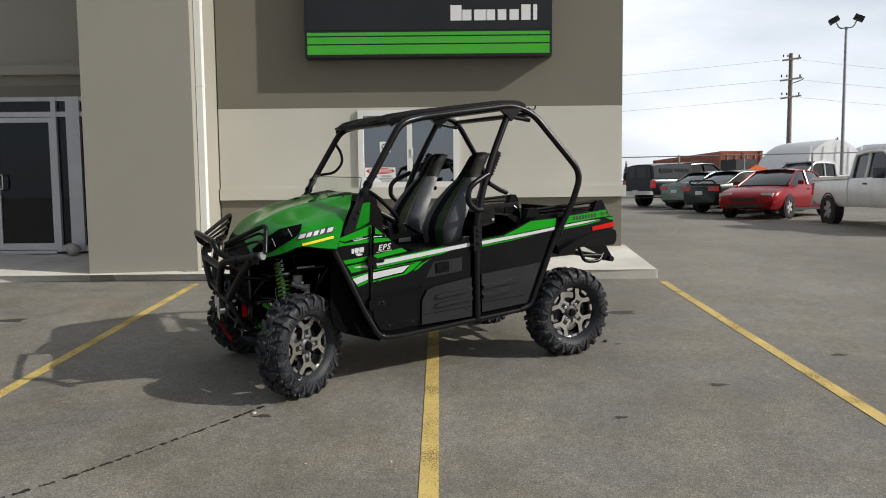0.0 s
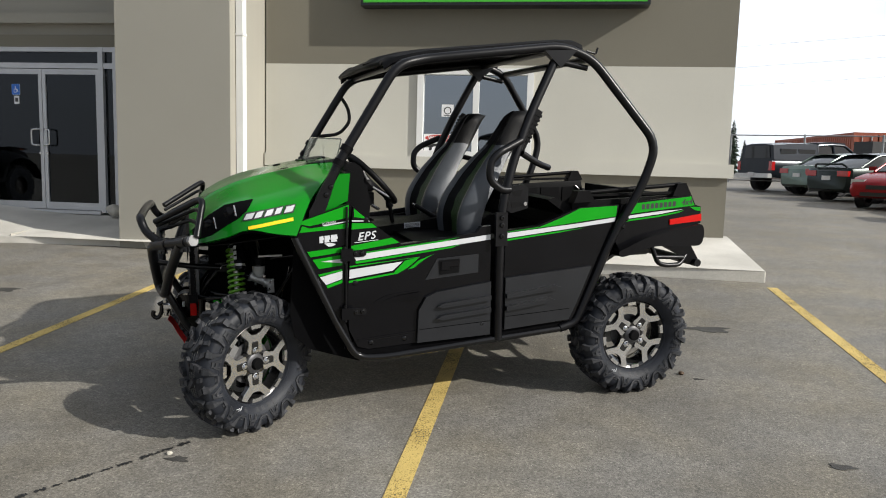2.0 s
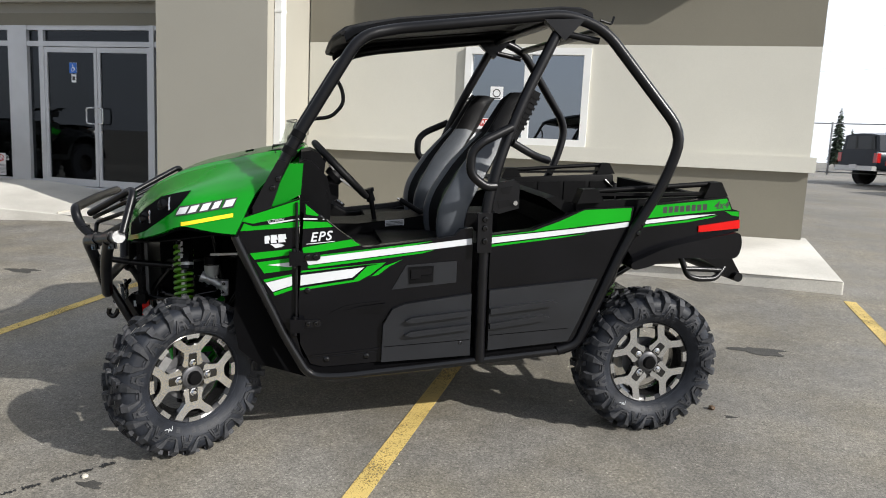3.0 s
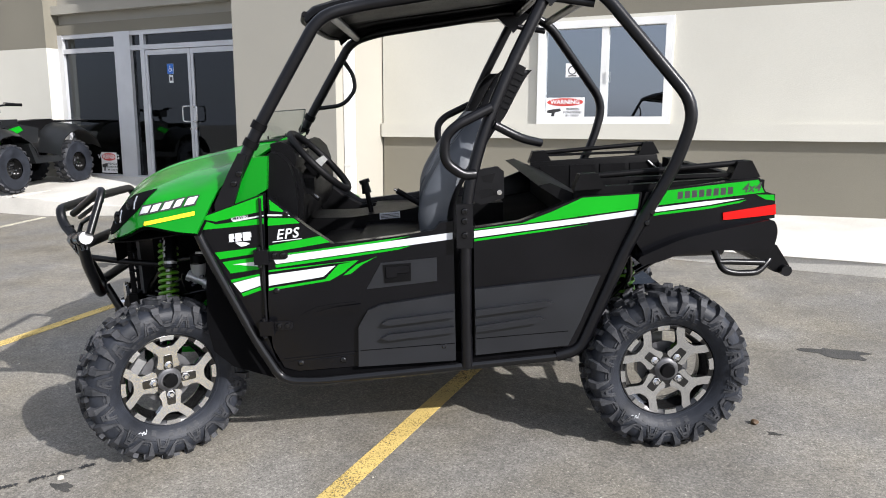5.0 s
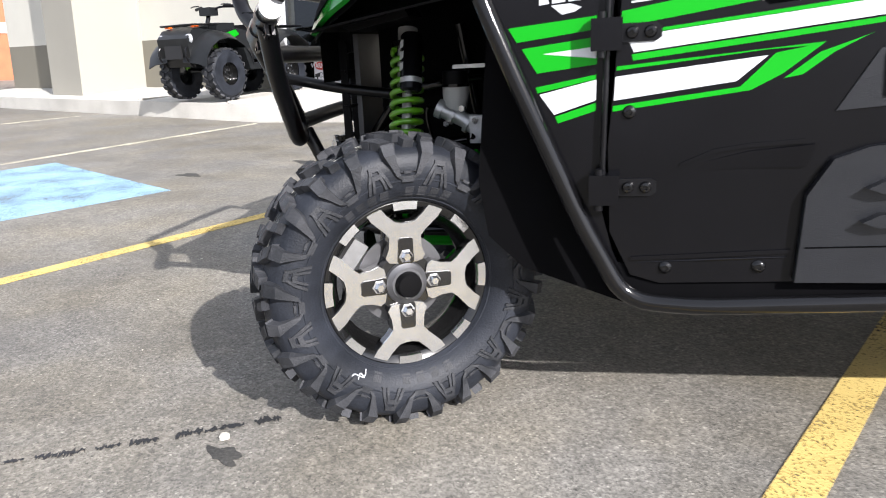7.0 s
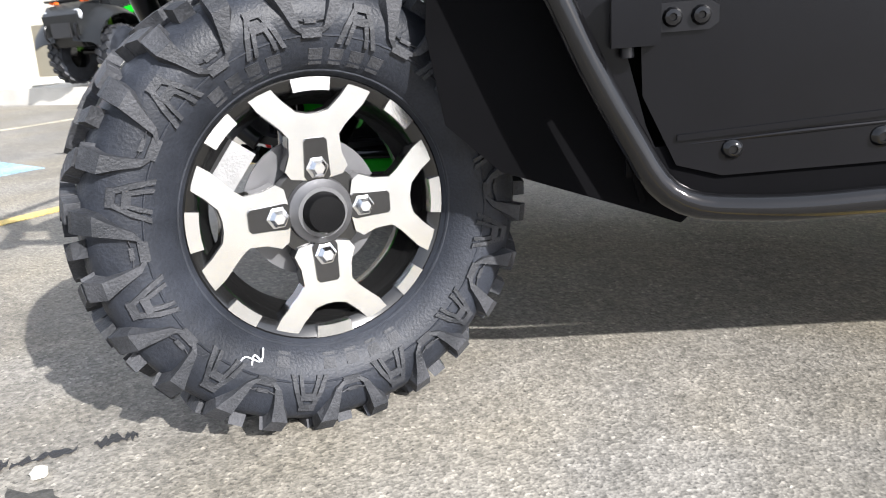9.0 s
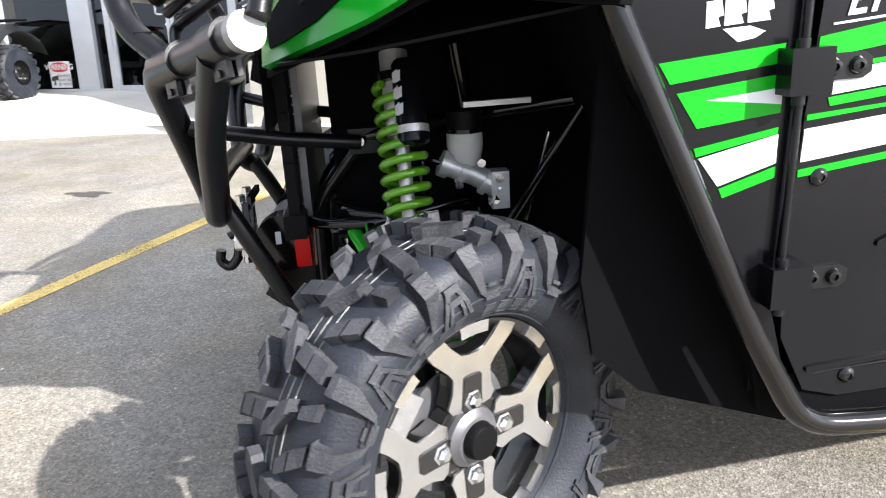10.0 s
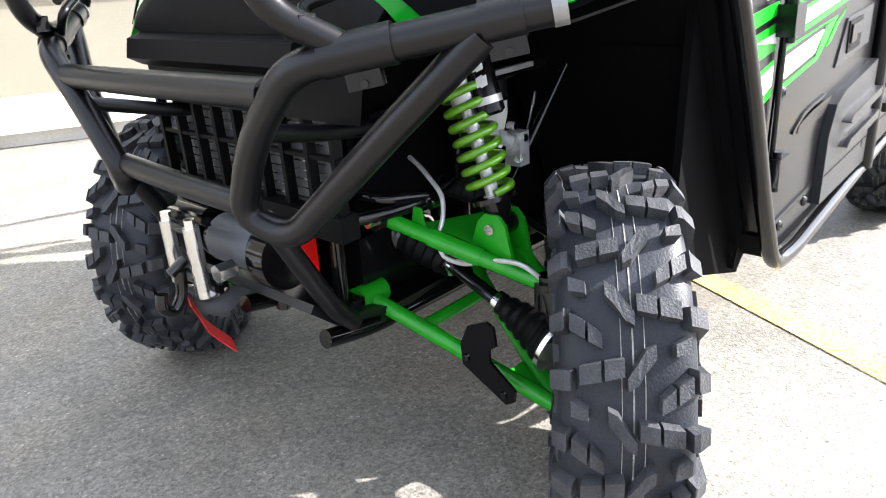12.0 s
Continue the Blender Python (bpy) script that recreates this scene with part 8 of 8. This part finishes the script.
def tent(m):
    t = thing("fabric_shelter", m, "white fabric arched storage shelter", "shelter")
    rows = []
    for k in range(13):
        x = -2 + 4 * k / 12
        rows.append([(x, 2.7 * math.cos(a) * (1 + 0.012 * math.sin(k * 2.1)), 0.1 + 3.2 * math.sin(a) * (1 + 0.015 * (k % 2))) for a in (math.pi * j / 20 for j in range(21))])
    part("cover", thicken(grid_mesh(bmesh.new(), rows), 0.02), FABRIC, t)
    for x in (-2, 2):
        arc = [(2.68 * math.cos(math.pi * j / 20), 0.1 + 3.18 * math.sin(math.pi * j / 20)) for j in range(21)]
        part("end_wall", prism(arc, x - 0.02, x + 0.02, "yz"), FABRIC, t, smooth=False)
    for k in range(5):
        x = -2.05
        y = -2.0 + 1.0 * k
        part("fold", tube([(x, y, 0.3), (x - 0.04, y + 0.1, 1.5), (x, y * 0.92, 2.9)], 0.05, 0.3, 8), FABRIC, t)


tent(pose(23.01, 44.49, FAR_Z, 0, 0, 106))
POLE_STEEL = material("galvanised_pole", (0.32, 0.33, 0.34), 0.5, 0.5, 0.1, 3)
WOOD_POLE = material("weathered_pole_wood", (0.21, 0.19, 0.165), 0.85, 0, 0.2, 3, 0.5, 40)


def light_pole(m):
    t = thing("light_pole", m, "tall grey lot light pole with two floodlights", "light pole")
    part("pole", tube([(0, 0, 0), (0, 0, 8.1)], [0.09, 0.055], 0, 12), POLE_STEEL, t)
    part("arm", tube([(-0.42, 0, 8.35), (-0.30, 0, 8.05), (0.30, 0, 8.05), (0.42, 0, 8.35)], 0.03, 0.2, 8), POLE_STEEL, t)
    for s in (-1, 1):
        part("floodlight", box((-0.22, -0.20, -0.10), (0.22, 0.20, 0.12), Matrix.Translation((s * 0.52, 0, 8.45)) @ Matrix.Rotation(radians(s * 28), 4, "Y")), CAR_TRIM, t, bevel=0.05)


light_pole(pose(19.55, 34.74, FAR_Z, 0, 0, -25))


def utility_pole(m, h=10.4, label="wooden utility pole with crossarms"):
    t = thing("utility_pole", m, label, "utility pole")
    part("pole", tube([(0, 0, 0), (0, 0, h)], [0.20, 0.13], 0, 12), WOOD_POLE, t)
    for z, w in ((h - 0.45, 1.1), (h - 1.9, 1.3), (h - 3.2, 1.2)):
        a = part("crossarm", box((-w * 0.62, -0.17, z - 0.06), (w * 0.62, -0.05, z + 0.06), Matrix.Translation((0, 0, z)) @ Matrix.Rotation(radians(-8), 4, "Y") @ Matrix.Translation((0, 0, -z))), WOOD_POLE, t)
        for x in (-w * 0.55, -w * 0.25, w * 0.5):
            part("insulator", rod((x, -0.11, z + 0.15), (x, -0.11, z + 0.33), 0.05, 8), CAR_TRIM, a)
    part("bracket", tube([(0.1, -0.1, h - 2.2), (0.7, -0.1, h - 2.0), (0.95, -0.1, h - 1.85)], 0.03, 0.1, 8), CAR_TRIM, t)
    return t


utility_pole(pose(26.05, 53.55, FAR_Z, 0, 0, 0))
utility_pole(pose(8.26, 117.73, FAR_Z, 0, 0, 10), 9, "distant wooden utility pole")
utility_pole(pose(11.32, 121.69, FAR_Z, 0, 0, 10), 8, "distant wooden utility pole")
for dz, y in ((11.37, 53.44), (9.92, 53.44), (8.62, 53.44)):
    pts = [Vector((26.05 + d, y + abs(d) * 0.25, FAR_Z + dz - 1.4 - 1.1 * math.sin(math.pi * min(1, abs(d) / 60)))) for d in range(-60, 61, 6)]
    w = part("overhead_wire", tube(pts, 0.007, 0, 5), CAR_TRIM)
    tagged(w, "thin overhead wire between the utility poles", "wire")


def spruce(m, h, seed):
    q = random.Random(seed)
    t = thing("spruce_tree", m, "dark narrow spruce tree far behind the lot", "tree")
    part("trunk", tube([(0, 0, 0), (0.02, 0, h * 0.5), (0, 0.02, h)], [h * 0.02, h * 0.014, 0.01], 0, 8), WOOD_POLE, t)
    bm = bmesh.new()
    for i in range(70):
        z = h * (0.10 + 0.88 * i / 70)
        ln = h * 0.17 * (1 - z / h) ** 0.75 * q.uniform(0.6, 1.25) + 0.05
        for k in range(6):
            a = q.uniform(0, math.tau)
            tip = Vector((math.cos(a) * ln, math.sin(a) * ln, z - ln * 0.45))
            side = Vector((-math.sin(a), math.cos(a), 0)) * ln * 0.22
            root = Vector((0, 0, z + 0.05))
            mid = root.lerp(tip, 0.55) + Vector((0, 0, 0.04))
            vs = [bm.verts.new(v) for v in (root, mid + side, tip, mid - side, mid + Vector((0, 0, -ln * 0.25)))]
            for f in ((0, 1, 4), (1, 2, 4), (2, 3, 4), (3, 0, 4), (0, 3, 1), (1, 3, 2)):
                bm.faces.new([vs[j] for j in f])
    part("crown", bm, NEEDLES, t, smooth=False)


NEEDLES = material("spruce_needles", (0.02, 0.035, 0.018), 0.8, 0, 0.4, 3)
for i, (x, y, h) in enumerate(((18.6, 92, 5.2), (21.6, 88, 6.4), (23.4, 90, 4.2), (42.0, 76, 6.0), (50.5, 74, 8.2), (52.0, 80, 6.0), (15.9, 96, 4.0))):
    spruce(pose(x, y, FAR_Z, 0, 0, i * 50), h, i)

SIDING = material("grey_siding", (0.36, 0.38, 0.40), 0.7, 0, 0.08, 1)
ROOFING = material("pale_metal_roof", (0.36, 0.38, 0.42), 0.8, 0, 0.15, 4, 0.4, 20)
hs = thing("warehouse", pose(46.93, 65.12, FAR_Z, 0, 0, 30), "pale grey warehouse with a low gable roof", "building")
part("wall", prism([(-5, 0), (5, 0), (5, 3.4), (0, 4.6), (-5, 3.4)], -8, 8), SIDING, hs, smooth=False)
part("roof", add_prism(prism([(-5.4, 3.3), (0, 4.62), (0, 4.78), (-5.4, 3.46)], -8.3, 8.3), [(5.4, 3.3), (5.4, 3.46), (0, 4.78), (0, 4.62)], -8.3, 8.3), ROOFING, hs, smooth=False)
for x in (-2.5, 1.5):
    part("window", box((x, -8.06, 1.2), (x + 1.4, -7.98, 2.4)), CAR_GLASS, hs)
ld = thing("orange_loader", pose(17.43, 39.78, FAR_Z, 0, 0, 20), "orange compact loader with a dark cab", "loader")
part("body", box((-1.0, -0.7, 0.3), (0.9, 0.7, 1.25)), ORANGE, ld, bevel=0.12)
part("arm", prism([(-1.6, 0.9), (-0.6, 1.5), (1.4, 0.95), (1.5, 1.15), (-0.5, 1.75), (-1.7, 1.1)], -0.78, -0.62), ORANGE, ld, bevel=0.03)
part("cab", box((-1.7, -0.6, 1.0), (-0.3, 0.6, 2.05)), CAR_TRIM, ld, bevel=0.08)
for x in (-0.9, 0.7):
    for s in (1, -1):
        car_wheel(ld, x, s * 0.75, 0.40, 0.28)
fence = thing("chain_fence", pose(14.37, 29.63, FAR_Z, 0, 0, -14), "grey chain-link fence with steel posts", "fence")
for k in range(12):
    part("post", rod((-12 + k * 2.6, 0, 0), (-12 + k * 2.6, 0, 1.9), 0.035, 8), POLE_STEEL, fence)
for z in (0.1, 1.85):
    part("rail", rod((-12, 0, z), (16.6, 0, z), 0.022, 6), POLE_STEEL, fence)

# brick shop across the lot
BRICK = material("orange_brick", (0.42, 0.14, 0.065), 0.8, 0, 0.12, 2, 0.3, 30, fine=0.1)
bs = thing("brick_building", pose(-56, 24, 0.4, 0, 0, -12), "orange brick building with pale bands", "building")
part("wall", box((-14, -8, -0.6), (14, 8, 8.5)), BRICK, bs)
for z in (2.6, 6.0):
    part("band", box((-14.06, -8.06, z), (14.06, 8.06, z + 0.55)), CREAM, bs)
part("roof_edge", box((-14.2, -8.2, 8.5), (14.2, 8.2, 8.8)), SIDING, bs)
for k in range(6):
    part("window", box((-12 + k * 4.2, -8.09, 3.6), (-10 + k * 4.2, -8.0, 5.2)), CAR_GLASS, bs)


# ---- quad parked on the pavement ----
QUAD_BLACK = material("black_quad_plastic", (0.012, 0.013, 0.014), 0.35, 0, 0.2, 6, spec=0.3)
def quad(m):
    t = thing("quad_bike", m, "black four-wheel quad bike with green decals", "quad bike")
    for x, r in ((0.62, 0.30), (-0.62, 0.30)):
        for s in (1, -1):
            mm = Matrix.Translation((x, s * 0.43, r))
            w = 0.22
            ty = part("wheel", lathe([(0.14, -w / 2), (r * 0.90, -w / 2), (r, -w * 0.36), (r, w * 0.36), (r * 0.90, w / 2), (0.14, w / 2)], mm, 32), RUBBER, t, "knobby quad tyre on a black rim")
            bm = bmesh.new()
            for k in range(20):
                for side in (-1, 1):
                    add_box(bm, (-0.028, side * 0.06 - 0.045, r - 0.01), (0.028, side * 0.06 + 0.045, r + 0.014), mm @ Matrix.Rotation(math.tau * (k + 0.5 * (side > 0)) / 20, 4, "Y") @ Matrix.Rotation(side * 0.4, 4, "Z"))
            part("tread", bm, LUG, ty, smooth=False)
            part("rim", lathe([(0.145, w * 0.4 * s), (0.13, w * 0.1 * s), (0.05, w * 0.2 * s), (0, w * 0.2 * s)], mm, 24), RIM_BLACK, ty)
            for k in range(4):
                a = math.tau * k / 4 + 0.4
                part("lug_nut", rod((x + 0.055 * math.cos(a), s * (0.43 + w * 0.2), r + 0.055 * math.sin(a)), (x + 0.055 * math.cos(a), s * (0.43 + w * 0.32), r + 0.055 * math.sin(a)), 0.016, 6), CHROME, ty)
    part("frame", add_tube(tube([(0.7, 0.18, 0.35), (0.2, 0.2, 0.33), (-0.7, 0.18, 0.38)], 0.03, 0.1, 10), [(0.7, -0.18, 0.35), (0.2, -0.2, 0.33), (-0.7, -0.18, 0.38)], 0.03, 0.1, 10), FRAME_BLACK, t)
    part("engine", box((-0.25, -0.2, 0.36), (0.32, 0.2, 0.68)), FRAME_BLACK, t, bevel=0.05)
    for s in (1, -1):
        rows = []
        for k in range(9):
            a = math.pi * (0.03 + 0.94 * k / 8)
            rows.append([(0.62 + 0.46 * math.cos(a), s * 0.16, 0.42 + 0.44 * math.sin(a)), (0.62 + 0.45 * math.cos(a), s * 0.42, 0.40 + 0.42 * math.sin(a)), (0.62 + 0.44 * math.cos(a), s * 0.58, 0.36 + 0.38 * math.sin(a))])
        part("front_fender", thicken(grid_mesh(bmesh.new(), rows), 0.012), QUAD_BLACK, t)
        rows = []
        for k in range(9):
            a = math.pi * (0.02 + 0.90 * k / 8)
            rows.append([(-0.66 + 0.48 * math.cos(a), s * 0.14, 0.44 + 0.44 * math.sin(a)), (-0.66 + 0.47 * math.cos(a), s * 0.42, 0.42 + 0.42 * math.sin(a)), (-0.66 + 0.45 * math.cos(a), s * 0.58, 0.38 + 0.38 * math.sin(a))])
        part("rear_fender", thicken(grid_mesh(bmesh.new(), rows), 0.012), QUAD_BLACK, t)
        part("foot_well", prism([(0.25, 0.34), (-0.25, 0.34), (-0.25, 0.42), (0.18, 0.42), (0.30, 0.62), (0.34, 0.60)], s * 0.40 - 0.16, s * 0.40 + 0.16), QUAD_BLACK, t, bevel=0.02)
        part("side_panel", prism([(0.40, 0.82), (0.12, 0.86), (-0.2, 0.80), (-0.15, 0.60), (0.25, 0.62)], s * 0.22 - 0.03, s * 0.22 + 0.03), QUAD_BLACK, t, bevel=0.02)
        part("green_decal", prism([(0.36, 0.80), (0.16, 0.84), (0.10, 0.78), (0.28, 0.72)], s * 0.256 - 0.004, s * 0.256 + 0.004), LIME, t, smooth=False)
        part("headlight", lathe([(0, 0.02), (0.05, 0.012), (0.062, -0.02)], Matrix.Translation((1.03, s * 0.27, 0.74)) @ Matrix.Rotation(-math.pi / 2, 4, "Z"), 20), HEADLAMP, t)
        part("shock", tube([(0.55, s * 0.22, 0.78), (0.6, s * 0.33, 0.36)], 0.035, 0, 10), SPRING, t)
        part("grip", rod((0.30, s * 0.22, 1.13), (0.22, s * 0.42, 1.12), 0.02, 10), VINYL, t)
        part("brake_lever", tube([(0.34, s * 0.22, 1.15), (0.37, s * 0.30, 1.15), (0.33, s * 0.40, 1.14)], 0.008, 0.03, 6), CAR_TRIM, t)
    part("nose", prism([(0.70, 0.90), (0.98, 0.84), (1.08, 0.74), (1.06, 0.52), (0.98, 0.40), (0.80, 0.40), (0.70, 0.6)], -0.30, 0.30), QUAD_BLACK, t, bevel=0.05)
    part("grille", box((1.055, -0.16, 0.50), (1.09, 0.16, 0.66)), CAR_TRIM, t, bevel=0.02)
    part("brush_bar", tube([(0.98, 0.25, 0.40), (1.10, 0.27, 0.50), (1.10, 0.27, 0.62), (1.02, 0.26, 0.66)], 0.014, 0.04, 8), CAGE, t)
    part("brush_bar", tube([(0.98, -0.25, 0.40), (1.10, -0.27, 0.50), (1.10, -0.27, 0.62), (1.02, -0.26, 0.66)], 0.014, 0.04, 8), CAGE, t)
    part("handlebar", tube([(0.25, 0.34, 1.125), (0.33, 0.14, 1.12), (0.34, 0.0, 1.06), (0.33, -0.14, 1.12), (0.25, -0.34, 1.125)], 0.013, 0.05, 10), CAGE, t)
    part("instrument_pod", box((0.30, -0.10, 1.02), (0.46, 0.10, 1.12)), QUAD_BLACK, t, bevel=0.03)
    part("steering_stem", rod((0.38, 0, 1.04), (0.55, 0, 0.6), 0.03), FRAME_BLACK, t)
    part("tank", box((0.08, -0.16, 0.72), (0.42, 0.16, 0.93)), QUAD_BLACK, t, bevel=0.06, segments=3)
    part("seat", prism([(0.14, 0.86), (0.05, 0.90), (-0.55, 0.92), (-0.72, 0.88), (-0.70, 0.78), (0.10, 0.76)], -0.15, 0.15), VINYL, t, bevel=0.04, segments=3)
    for z, x0, x1 in ((0.90, 0.56, 0.98), (0.88, -1.10, -0.62)):
        rack = part("cargo_rack", tube([(x0, -0.38, z), (x1, -0.34, z), (x1, 0.34, z), (x0, 0.38, z)], 0.012, 0.05, 8, True), CAGE, t)
        for k in range(4):
            part("rack_bar", rod((x0, -0.24 + k * 0.16, z), (x1, -0.24 + k * 0.16, z), 0.009, 8), CAGE, rack)
    part("turn_signal", box((0.86, -0.30, 0.87), (0.92, -0.22, 0.90)), ORANGE, t)
    part("turn_signal", box((0.86, 0.22, 0.87), (0.92, 0.30, 0.90)), ORANGE, t)


quad(SITE @ pose(-9.78, 10.47, 0.31, 0, 0, -83) @ Matrix.Diagonal((1.03, 1.14, 1.172, 1)))
